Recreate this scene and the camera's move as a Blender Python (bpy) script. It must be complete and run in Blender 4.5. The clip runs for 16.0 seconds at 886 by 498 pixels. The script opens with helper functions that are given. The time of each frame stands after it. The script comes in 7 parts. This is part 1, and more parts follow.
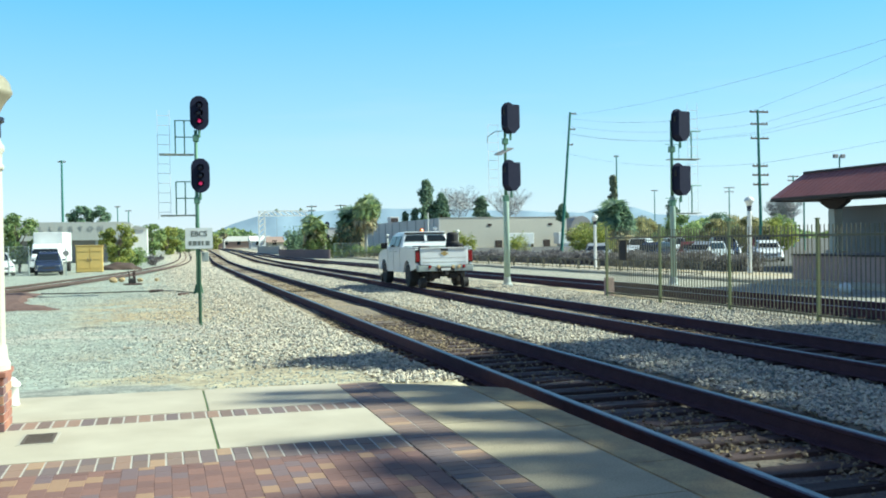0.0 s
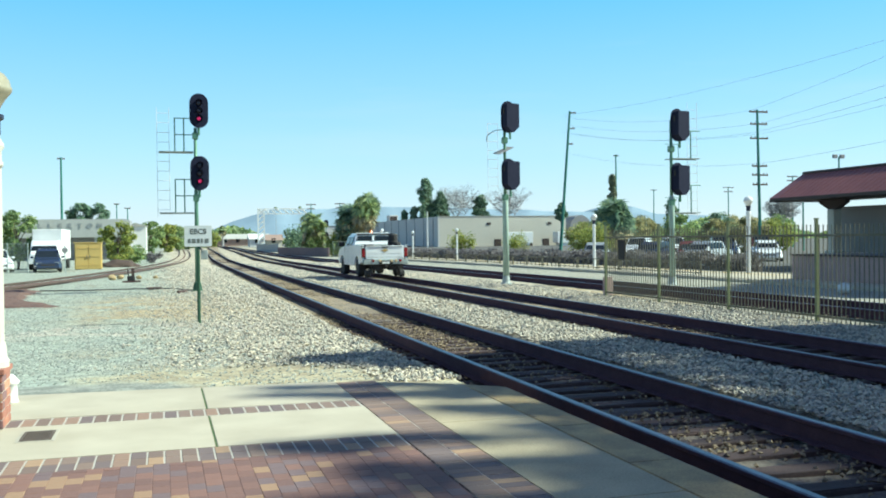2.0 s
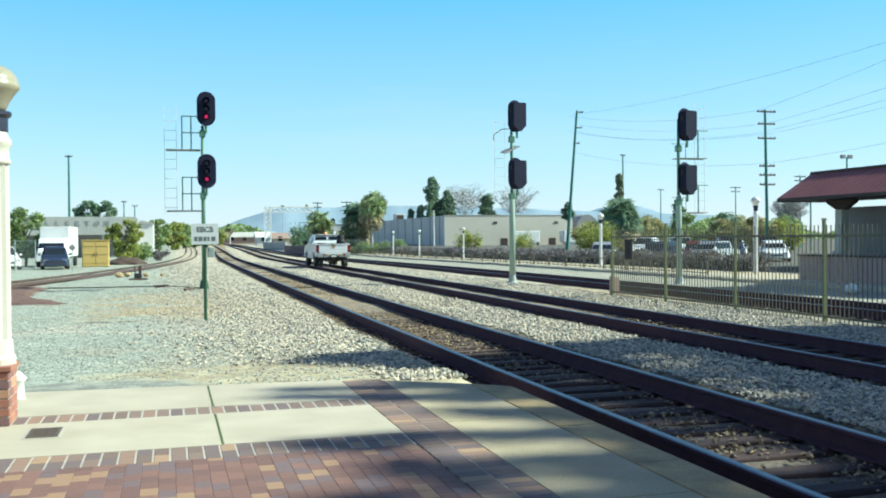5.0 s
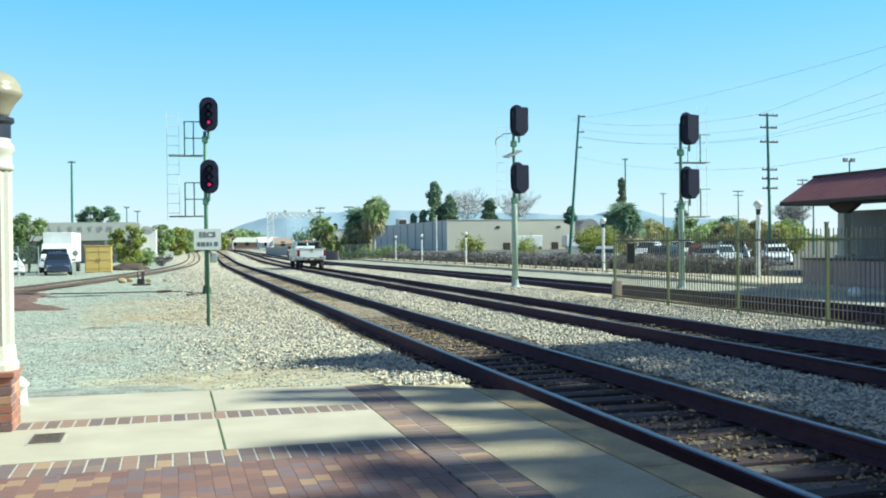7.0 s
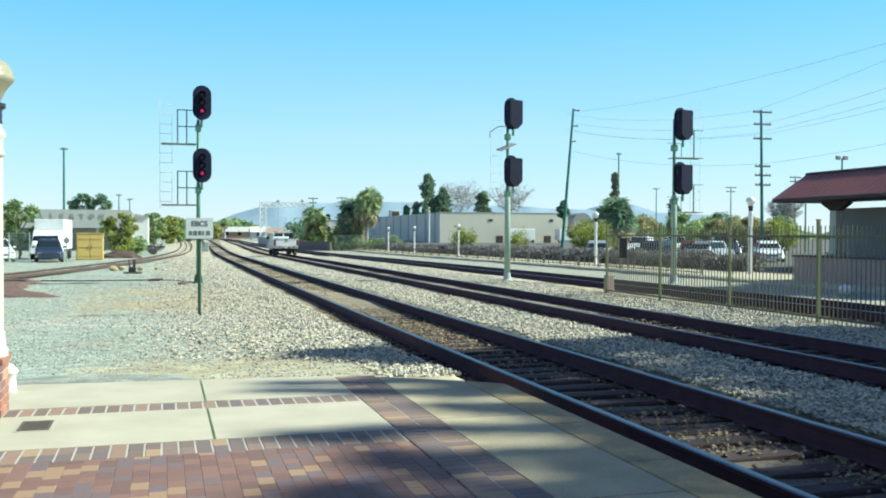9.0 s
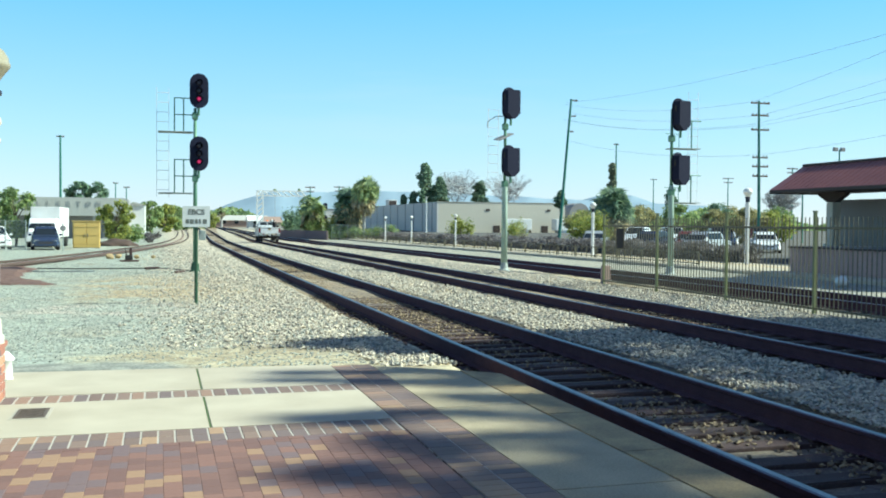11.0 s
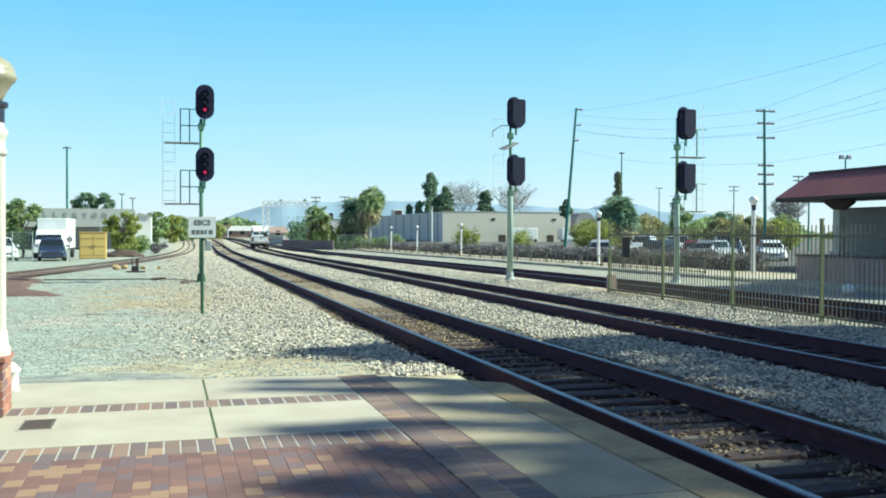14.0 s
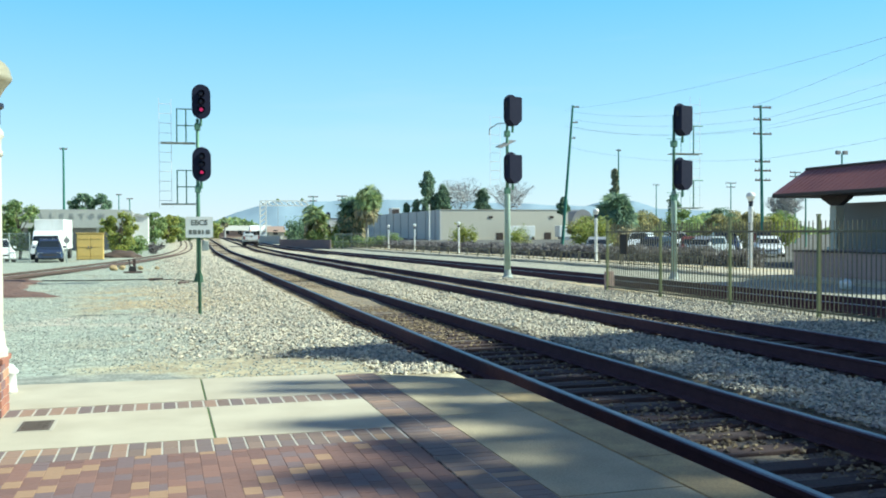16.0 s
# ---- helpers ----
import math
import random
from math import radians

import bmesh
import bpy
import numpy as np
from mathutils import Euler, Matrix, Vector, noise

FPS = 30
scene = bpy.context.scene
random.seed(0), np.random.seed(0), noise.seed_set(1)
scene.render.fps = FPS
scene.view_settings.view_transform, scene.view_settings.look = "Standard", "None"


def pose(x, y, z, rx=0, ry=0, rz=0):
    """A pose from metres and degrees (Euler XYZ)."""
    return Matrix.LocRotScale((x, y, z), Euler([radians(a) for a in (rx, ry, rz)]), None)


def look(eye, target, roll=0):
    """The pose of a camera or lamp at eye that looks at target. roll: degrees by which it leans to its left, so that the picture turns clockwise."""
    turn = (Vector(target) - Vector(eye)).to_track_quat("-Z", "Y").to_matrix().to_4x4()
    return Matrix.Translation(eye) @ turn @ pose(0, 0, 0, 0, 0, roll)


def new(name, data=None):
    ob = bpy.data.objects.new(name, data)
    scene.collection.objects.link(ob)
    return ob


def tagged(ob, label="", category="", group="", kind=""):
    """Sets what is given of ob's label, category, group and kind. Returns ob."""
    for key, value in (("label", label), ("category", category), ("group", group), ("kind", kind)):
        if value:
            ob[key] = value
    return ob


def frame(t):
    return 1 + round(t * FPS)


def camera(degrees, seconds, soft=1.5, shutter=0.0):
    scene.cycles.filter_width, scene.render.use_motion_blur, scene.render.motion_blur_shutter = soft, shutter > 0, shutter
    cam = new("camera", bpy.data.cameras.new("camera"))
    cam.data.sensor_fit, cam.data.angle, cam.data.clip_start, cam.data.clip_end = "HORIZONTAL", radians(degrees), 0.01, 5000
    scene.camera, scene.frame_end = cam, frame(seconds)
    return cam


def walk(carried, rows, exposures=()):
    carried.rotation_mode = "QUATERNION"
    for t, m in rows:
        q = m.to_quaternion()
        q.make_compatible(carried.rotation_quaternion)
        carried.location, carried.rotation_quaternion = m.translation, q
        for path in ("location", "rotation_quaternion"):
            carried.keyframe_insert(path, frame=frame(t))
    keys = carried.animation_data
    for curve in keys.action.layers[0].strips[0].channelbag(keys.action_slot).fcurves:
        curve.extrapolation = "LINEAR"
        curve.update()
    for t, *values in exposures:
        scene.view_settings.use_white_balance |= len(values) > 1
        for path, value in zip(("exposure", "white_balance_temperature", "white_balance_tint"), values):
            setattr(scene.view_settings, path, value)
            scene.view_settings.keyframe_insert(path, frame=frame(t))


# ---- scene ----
EYE_H = 1.45
cam = camera(49.77, 16.0, soft=1.9)
# seconds, the small sway of the camera in x, y and z, and its turn about x, y and z; held by hand on one spot
PATH = [
    (0, -0.007, -0.008, -0.002, 89.447, 0.948, -16.316),
    (0.5, -0.013, -0.004, 0.001, 89.379, 0.859, -16.250),
    (1, -0.009, -0.006, 0.003, 89.286, 0.949, -16.495),
    (1.5, -0.007, -0.010, 0.001, 89.403, 0.820, -16.491),
    (2, -0.008, -0.013, 0.001, 89.362, 0.712, -16.369),
    (2.5, -0.008, -0.004, -0.002, 89.327, 0.867, -16.218),
    (3, -0.007, -0.003, 0.000, 89.309, 0.918, -16.064),
    (3.5, -0.004, -0.000, 0.001, 89.249, 0.851, -15.986),
    (4, -0.006, 0.000, 0.001, 89.265, 0.652, -15.944),
    (6.5, -0.006, -0.011, 0.001, 89.452, 0.460, -15.993),
    (7, -0.003, -0.012, 0.001, 89.579, 0.645, -15.828),
    (7.5, 0.000, -0.007, -0.001, 89.510, 0.524, -15.887),
    (8, 0.000, -0.001, 0.001, 89.227, 0.097, -15.950),
    (8.5, 0.002, 0.004, 0.002, 89.144, -0.049, -16.171),
    (9, 0.002, 0.002, 0.001, 89.108, -0.136, -16.265),
    (11.5, 0.004, 0.007, -0.001, 88.428, -0.431, -16.449),
    (12, 0.010, 0.003, -0.002, 88.606, -0.319, -16.324),
    (12.5, 0.008, 0.008, -0.002, 88.715, -0.338, -16.325),
    (13, 0.014, 0.005, -0.003, 88.698, -0.192, -16.260),
    (13.5, 0.006, 0.013, 0.001, 88.855, -0.180, -16.157),
    (14, 0.007, 0.010, 0.000, 89.056, -0.166, -16.101),
    (14.5, 0.006, 0.008, 0.001, 89.110, -0.115, -16.123),
    (15, 0.005, 0.003, -0.003, 89.256, -0.141, -16.225),
    (15.5, 0.004, 0.006, 0.001, 89.123, -0.237, -16.179),
    (16, 0.010, 0.011, -0.002, 88.955, 0.252, -16.253),
]
walk(cam, [(t, pose(x, y, EYE_H + z, rx, ry, rz)) for t, x, y, z, rx, ry, rz in PATH], exposures=[(0, 0.6, 5500, -4), (16, 0.6, 5500, -4)])

# ---- light ----
SUN_EL, SUN_DIR = radians(39), Vector((0.970, -0.243, 0))
world = bpy.data.worlds.new("world")
scene.world = world
world.use_nodes = True
wn = world.node_tree.nodes
sky = wn.new("ShaderNodeTexSky")
sky.sky_type, sky.sun_disc = "NISHITA", False
sky.sun_elevation, sky.sun_rotation = SUN_EL, math.atan2(SUN_DIR.x, SUN_DIR.y)
sky.air_density, sky.dust_density, sky.ozone_density = 1.2, 0.0, 1.0
# a clear winter sky: pale at the horizon, cyan above it, deep blue overhead
geo = wn.new("ShaderNodeTexCoord")
sep_sky = wn.new("ShaderNodeSeparateXYZ")
grade = wn.new("ShaderNodeValToRGB")
for i, (p, c) in enumerate(((0.0, (0.72, 0.78, 0.9)), (1.0, (0.08, 0.09, 0.22)), (0.09, (0.51, 0.76, 0.92)), (0.25, (0.17, 0.59, 0.93)), (0.45, (0.105, 0.125, 0.275)))):
    el = grade.color_ramp.elements[i] if i < 2 else grade.color_ramp.elements.new(p)
    el.position, el.color = p, (*c, 1)
lift = wn.new("ShaderNodeMix")
lift.data_type, lift.blend_type = "RGBA", "MULTIPLY"
lift.inputs[0].default_value, lift.inputs[7].default_value = 1.0, (7.0, 7.0, 7.0, 1)
haze = wn.new("ShaderNodeMix")
haze.data_type = "RGBA"
haze.inputs[0].default_value = 0.7
wl = world.node_tree.links.new
wl(geo.outputs["Generated"], sep_sky.inputs[0]), wl(sep_sky.outputs[2], grade.inputs[0])
wl(grade.outputs[0], lift.inputs[6]), wl(sky.outputs[0], haze.inputs[6]), wl(lift.outputs[2], haze.inputs[7])
wisp = wn.new("ShaderNodeTexNoise")
wisp.inputs["Scale"].default_value, wisp.inputs["Detail"].default_value = 1.6, 6
squash = wn.new("ShaderNodeMapping")
squash.inputs["Rotation"].default_value, squash.inputs["Scale"].default_value = (0.12, 0.1, 0.3), (1.0, 1.6, 9.0)
veil = wn.new("ShaderNodeMapRange")
veil.inputs[1].default_value, veil.inputs[2].default_value, veil.inputs[4].default_value = 0.55, 0.78, 0.35
cirrus = wn.new("ShaderNodeMix")
cirrus.data_type = "RGBA"
cirrus.inputs[7].default_value = (5.2, 5.6, 6.2, 1)
wl(geo.outputs["Generated"], squash.inputs[0]), wl(squash.outputs[0], wisp.inputs["Vector"])
wl(wisp.outputs[0], veil.inputs[0]), wl(veil.outputs[0], cirrus.inputs[0]), wl(haze.outputs[2], cirrus.inputs[6])
wl(cirrus.outputs[2], wn["Background"].inputs[0])
wn["Background"].inputs[1].default_value = 0.1
sun = new("sun", bpy.data.lights.new("sun", "SUN"))
sun.data.energy, sun.data.angle, sun.data.color = 6.1, radians(0.6), (0.94, 0.88, 0.68)
sun.matrix_basis = look((0, 0, 0), tuple(-(SUN_DIR * math.cos(SUN_EL) + Vector((0, 0, math.sin(SUN_EL))))))


# ---- materials ----
def mat(name, c1, c2=None, scale=3.0, fine=40.0, rough=0.8, metal=0.0, bump=0.15, dist=0.01, rnd="", ramp=None, emit=None, trans=0.0, spec=0.5, mix=0.55):
    """A surface whose colour runs from c1 to c2 over coarse and fine noise; rnd: 'object' or 'island' varies it from piece to piece over ramp."""
    m = bpy.data.materials.new(name)
    m.use_nodes = True
    nt = m.node_tree
    b = nt.nodes["Principled BSDF"]
    ln = nt.links.new
    co = nt.nodes.new("ShaderNodeTexCoord")
    n1, n2 = nt.nodes.new("ShaderNodeTexNoise"), nt.nodes.new("ShaderNodeTexNoise")
    n1.inputs["Scale"].default_value, n2.inputs["Scale"].default_value = scale, fine
    n1.inputs["Detail"].default_value, n2.inputs["Detail"].default_value = 5, 3
    for n in (n1, n2):
        ln(co.outputs["Object"], n.inputs["Vector"])
    am = nt.nodes.new("ShaderNodeMix")
    am.inputs[0].default_value = mix
    ln(n1.outputs[0], am.inputs[2]), ln(n2.outputs[0], am.inputs[3])
    st = nt.nodes.new("ShaderNodeMapRange")
    st.inputs[1].default_value, st.inputs[2].default_value = 0.3, 0.7
    ln(am.outputs[0], st.inputs[0])
    cm = nt.nodes.new("ShaderNodeMix")
    cm.data_type = "RGBA"
    c2 = c2 or tuple(v * 0.72 for v in c1)
    cm.inputs[6].default_value, cm.inputs[7].default_value = (*c1, 1), (*c2, 1)
    ln(st.outputs[0], cm.inputs[0])
    out = cm.outputs[2]
    if rnd:
        rn = nt.nodes.new("ShaderNodeObjectInfo" if rnd == "object" else "ShaderNodeNewGeometry")
        cr = nt.nodes.new("ShaderNodeValToRGB")
        cr.color_ramp.interpolation = "CONSTANT"
        el = cr.color_ramp.elements
        for i, (p, c) in enumerate(ramp):
            e = el[i] if i < 2 else el.new(p)
            e.position, e.color = p, (*c, 1)
        ln(rn.outputs["Random" if rnd == "object" else "Random Per Island"], cr.inputs[0])
        mu = nt.nodes.new("ShaderNodeMix")
        mu.data_type, mu.blend_type = "RGBA", "MULTIPLY"
        mu.inputs[0].default_value = 1.0
        ln(cr.outputs[0], mu.inputs[6]), ln(out, mu.inputs[7])
        out = mu.outputs[2]
    ln(out, b.inputs["Base Color"])
    b.inputs["Roughness"].default_value, b.inputs["Metallic"].default_value = rough, metal
    b.inputs["Specular IOR Level"].default_value = spec
    if bump:
        bp = nt.nodes.new("ShaderNodeBump")
        bp.inputs["Strength"].default_value, bp.inputs["Distance"].default_value = bump, dist
        ln(am.outputs[0], bp.inputs["Height"]), ln(bp.outputs[0], b.inputs["Normal"])
    if emit:
        b.inputs["Emission Color"].default_value, b.inputs["Emission Strength"].default_value = (*emit[0], 1), emit[1]
    if trans:
        tr = nt.nodes.new("ShaderNodeBsdfTranslucent")
        sh = nt.nodes.new("ShaderNodeMixShader")
        sh.inputs[0].default_value = trans
        ln(out, tr.inputs[0])
        ln(b.outputs[0], sh.inputs[1]), ln(tr.outputs[0], sh.inputs[2])
        ln(sh.outputs[0], nt.nodes["Material Output"].inputs[0])
    return m


def glass(name, tint=(0.03, 0.04, 0.05), rough=0.05):
    return mat(name, tint, tint, rough=rough, bump=0, spec=0.3)


GREY4 = [(0.0, (0.75, 0.75, 0.75)), (0.3, (1.0, 0.98, 0.95)), (0.6, (0.88, 0.87, 0.86)), (0.85, (1.12, 1.1, 1.05))]
LEAF4 = [(0.0, (0.6, 0.65, 0.6)), (0.3, (1.0, 1.0, 0.9)), (0.6, (1.3, 1.2, 0.9)), (0.85, (0.8, 0.9, 0.8))]
BRICK = [(0.0, (0.21, 0.118, 0.1)), (0.24, (0.24, 0.133, 0.108)), (0.46, (0.21, 0.145, 0.145)), (0.62, (0.275, 0.15, 0.118)), (0.89, (0.39, 0.245, 0.15))]
DARKBRICK = [(0.0, (0.23, 0.16, 0.13)), (0.3, (0.28, 0.195, 0.155)), (0.55, (0.21, 0.155, 0.145)), (0.8, (0.34, 0.22, 0.16)), (0.93, (0.44, 0.29, 0.18))]
M_BRICK = mat("paver_brick", (1, 1, 1), (0.75, 0.74, 0.75), 25, 160, 0.75, bump=0.3, dist=0.004, rnd="object", ramp=BRICK)
M_BRICKS = mat("paver_brick_rest", (1, 1, 1), (0.75, 0.74, 0.75), 25, 160, 0.75, bump=0.3, dist=0.004, rnd="island", ramp=BRICK)
M_DBRICK = mat("paver_brick_dark", (1, 1, 1), (0.75, 0.74, 0.75), 25, 160, 0.75, bump=0.3, dist=0.004, rnd="object", ramp=DARKBRICK)
M_MORTAR = mat("mortar", (0.52, 0.48, 0.42), (0.4, 0.36, 0.32), 6, 90, 0.9)
M_DARKJOINT = mat("dark_joint_sand", (0.24, 0.15, 0.125), (0.2, 0.13, 0.115), 6, 90, 0.95)
M_CONC = mat("platform_concrete", (0.56, 0.5, 0.39), (0.4, 0.345, 0.26), 1.6, 120, 0.85, bump=0.12, dist=0.003, mix=0.35)
M_EDGE = mat("edge_concrete", (0.57, 0.42, 0.2), (0.22, 0.165, 0.1), 3.5, 60, 0.85, bump=0.35, dist=0.005, mix=0.4)
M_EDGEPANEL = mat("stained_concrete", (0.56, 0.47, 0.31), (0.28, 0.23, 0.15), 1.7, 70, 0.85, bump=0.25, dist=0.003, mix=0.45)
M_GROOVE = mat("weedy_groove", (0.12, 0.2, 0.06), (0.07, 0.09, 0.04), 12, 90, 0.95)
M_GRATE = mat("cast_grate", (0.17, 0.13, 0.1), (0.11, 0.085, 0.07), 12, 90, 0.7, metal=0.2)
M_SURROUND = mat("grate_cement", (0.5, 0.46, 0.38), (0.4, 0.36, 0.3), 4, 70, 0.9)
M_FARWALL = mat("dark_timber_wall", (0.24, 0.18, 0.18), (0.16, 0.12, 0.125), 1.5, 25, 0.85)
M_RAILSIDE = mat("rusty_rail", (0.095, 0.052, 0.066), (0.058, 0.032, 0.045), 5, 70, 0.9, spec=0.18, bump=0.3, dist=0.004)
M_RAILTOP = mat("polished_railhead", (0.24, 0.24, 0.29), (0.12, 0.115, 0.14), 4, 60, 0.38, metal=1.0, bump=0.05)
# weathered ties: shade is put into this darker colour, the far copy M_TIES is paler
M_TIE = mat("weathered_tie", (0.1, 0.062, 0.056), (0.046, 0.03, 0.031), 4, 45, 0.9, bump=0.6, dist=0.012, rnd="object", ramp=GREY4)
M_TIES = mat("weathered_tie_far_pale", (0.21, 0.155, 0.11), (0.12, 0.085, 0.062), 4, 45, 0.9, bump=0.6, dist=0.012, rnd="island", ramp=GREY4)
M_STEEL = mat("dull_steel", (0.3, 0.29, 0.28), (0.2, 0.17, 0.15), 8, 90, 0.5, metal=0.7)
M_STONE = mat("ballast_stone", (0.61, 0.565, 0.475), (0.4, 0.37, 0.32), 9, 60, 0.9, rnd="island", ramp=[(0.0, (0.5, 0.55, 0.58)), (0.22, (0.97, 0.94, 0.88)), (0.5, (1.2, 1.13, 1.02)), (0.78, (0.74, 0.71, 0.68))])
M_GRAVEL = mat("grey_gravel_stone", (0.47, 0.48, 0.43), (0.31, 0.33, 0.3), 9, 60, 0.9, rnd="island", ramp=[(0.0, (0.6, 0.62, 0.64)), (0.25, (0.95, 0.95, 0.93)), (0.55, (1.15, 1.12, 1.05)), (0.8, (0.78, 0.77, 0.76))])
M_CRIB = mat("stained_ballast", (0.36, 0.29, 0.19), (0.18, 0.14, 0.095), 5, 40, 0.95, rnd="island", ramp=[(0.0, (0.5, 0.48, 0.5)), (0.35, (0.85, 0.82, 0.8)), (0.65, (1.1, 1.05, 0.95)), (0.9, (1.5, 1.45, 1.3))])
M_RUST = mat("rust_track", (0.2, 0.118, 0.095), (0.085, 0.05, 0.042), 3.5, 16, 0.95, bump=0.9, dist=0.04)
M_DIRT = mat("dark_dirt", (0.1, 0.065, 0.05), (0.055, 0.04, 0.035), 2, 20, 0.95, bump=0.6)
M_PALEGREEN = mat("pale_green_pedestal", (0.42, 0.52, 0.44), (0.3, 0.4, 0.33), 3, 50, 0.6)
M_GREENPOLE = mat("green_painted_steel", (0.16, 0.3, 0.2), (0.1, 0.2, 0.14), 4, 60, 0.5, metal=0.2)
M_POSTGREEN = mat("dark_green_post", (0.035, 0.1, 0.05), (0.02, 0.06, 0.03), 4, 60, 0.6)
M_GALV = mat("galvanised_steel", (0.4, 0.44, 0.42), (0.3, 0.33, 0.32), 6, 80, 0.7, metal=0.3)
M_BLACK = mat("matt_black_signal", (0.013, 0.015, 0.036), (0.02, 0.022, 0.046), 5, 60, 0.75, spec=0.15)
M_LENS = mat("dark_lens", (0.024, 0.018, 0.04), (0.018, 0.014, 0.032), 5, 60, 0.3)
M_REDON = mat("lit_red_lens", (0.5, 0.02, 0.06), (0.5, 0.02, 0.06), bump=0, rough=0.2, emit=((1.0, 0.04, 0.2), 0.32))
M_WHITE = mat("white_paint", (0.8, 0.8, 0.78), (0.7, 0.69, 0.66), 2, 50, 0.45, bump=0.05)
M_SIGN = mat("white_sign_sheet", (0.72, 0.73, 0.72), (0.62, 0.63, 0.6), 4, 50, 0.5, bump=0.03)
M_INK = mat("black_sign_ink", (0.1, 0.11, 0.1), (0.2, 0.21, 0.19), rough=0.6, bump=0)
M_LAMPPOST = mat("cream_lamp_paint", (0.6, 0.57, 0.5), (0.5, 0.47, 0.4), 3, 60, 0.45, bump=0.05)
M_GLOBE = mat("frosted_globe", (0.5, 0.46, 0.34), (0.4, 0.36, 0.25), 5, 50, 0.3, bump=0.02, trans=0.25)
M_COLLAR = mat("blue_black_collar", (0.03, 0.035, 0.06), (0.02, 0.02, 0.04), rough=0.4)
M_REDBRICK = mat("pier_brick", (1, 1, 1), (0.75, 0.72, 0.72), 18, 130, 0.8, bump=0.3, dist=0.005, rnd="object", ramp=[(0.0, (0.38, 0.17, 0.12)), (0.35, (0.46, 0.22, 0.14)), (0.65, (0.24, 0.14, 0.14)), (0.85, (0.52, 0.3, 0.19))])
M_FENCE = mat("khaki_fence_paint", (0.16, 0.145, 0.09), (0.11, 0.1, 0.065), 3, 50, 0.6)
M_FENCEPOST = mat("green_fence_post", (0.2, 0.22, 0.1), (0.14, 0.15, 0.07), 3, 50, 0.5)
M_LEAF = mat("broad_leaves", (0.36, 0.45, 0.21), (0.26, 0.34, 0.16), 1, 9, 0.6, bump=0, rnd="island", ramp=LEAF4, trans=0.5)
M_LIME = mat("yellow_green_leaves", (0.43, 0.45, 0.14), (0.31, 0.35, 0.11), 1, 9, 0.6, bump=0, rnd="island", ramp=LEAF4, trans=0.5)
M_DARKLEAF = mat("dark_conifer_leaves", (0.27, 0.37, 0.28), (0.2, 0.29, 0.22), 1, 9, 0.65, bump=0, rnd="island", ramp=LEAF4, trans=0.4)
M_PALM = mat("palm_fronds", (0.4, 0.48, 0.25), (0.28, 0.35, 0.19), 1, 9, 0.55, bump=0, rnd="island", ramp=LEAF4, trans=0.35)
M_DEADPALM = mat("dry_palm_thatch", (0.42, 0.37, 0.25), (0.28, 0.24, 0.17), 1, 9, 0.8, bump=0, rnd="island", ramp=LEAF4)
M_BARK = mat("bark", (0.2, 0.15, 0.11), (0.11, 0.085, 0.065), 3, 30, 0.9, bump=0.5)
M_TWIG = mat("bare_twigs", (0.46, 0.45, 0.44), (0.3, 0.28, 0.27), 3, 30, 0.9)
M_WARE = mat("warehouse_wall", (0.62, 0.57, 0.47), (0.55, 0.51, 0.43), 0.15, 4, 0.85, bump=0.05)
M_WAREDARK = mat("warehouse_side_wall", (0.66, 0.62, 0.58), (0.56, 0.53, 0.5), 0.15, 4, 0.85, bump=0.05)
M_ROOFMAROON = mat("maroon_metal_roof", (0.26, 0.1, 0.095), (0.2, 0.075, 0.075), 0.8, 20, 0.5, bump=0.05)
M_SOFFIT = mat("dark_brown_timber", (0.06, 0.04, 0.035), (0.04, 0.03, 0.028), 3, 40, 0.7)
M_BEIGE = mat("beige_stucco", (0.5, 0.46, 0.37), (0.42, 0.38, 0.31), 1, 40, 0.9)
M_BROWNWALL = mat("brown_timber_wall", (0.45, 0.33, 0.3), (0.33, 0.235, 0.22), 1.5, 25, 0.85)
M_PALEBRICK = mat("faded_brick_wall", (0.36, 0.26, 0.21), (0.3, 0.21, 0.18), 1, 8, 0.85)
M_CYPRESS = mat("dry_cypress_leaves", (0.32, 0.34, 0.24), (0.22, 0.24, 0.17), 1, 9, 0.7, bump=0, rnd="island", ramp=LEAF4)
M_GREYWALL = mat("grey_wall", (0.3, 0.29, 0.29), (0.25, 0.24, 0.24), 1, 30, 0.9)
M_LONGBLD = mat("pale_grey_cladding", (0.5, 0.49, 0.45), (0.42, 0.41, 0.38), 0.3, 6, 0.8)
M_LETTER = mat("grey_wall_lettering", (0.3, 0.3, 0.29), (0.36, 0.36, 0.35), 1, 10, 0.8, bump=0)
M_YELLOW = mat("ochre_box_paint", (0.66, 0.47, 0.15), (0.56, 0.39, 0.12), 1.5, 30, 0.55)
M_CARBLUE = mat("dark_blue_car_paint", (0.03, 0.045, 0.09), (0.025, 0.035, 0.07), rough=0.25, bump=0, spec=0.7)
M_CARWHITE = mat("white_car_paint", (0.82, 0.82, 0.82), (0.78, 0.78, 0.78), rough=0.25, bump=0, spec=0.6)
M_CARSILVER = mat("silver_car_paint", (0.5, 0.52, 0.52), (0.45, 0.46, 0.47), rough=0.3, bump=0, metal=0.4)
M_CARRED = mat("dark_red_car_paint", (0.16, 0.03, 0.03), (0.12, 0.025, 0.025), rough=0.3, bump=0)
M_GLASS = glass("dark_car_glass", (0.015, 0.02, 0.025), 0.15)
M_TYRE = mat("tyre_rubber", (0.025, 0.025, 0.026), (0.04, 0.04, 0.04), 8, 60, 0.85)
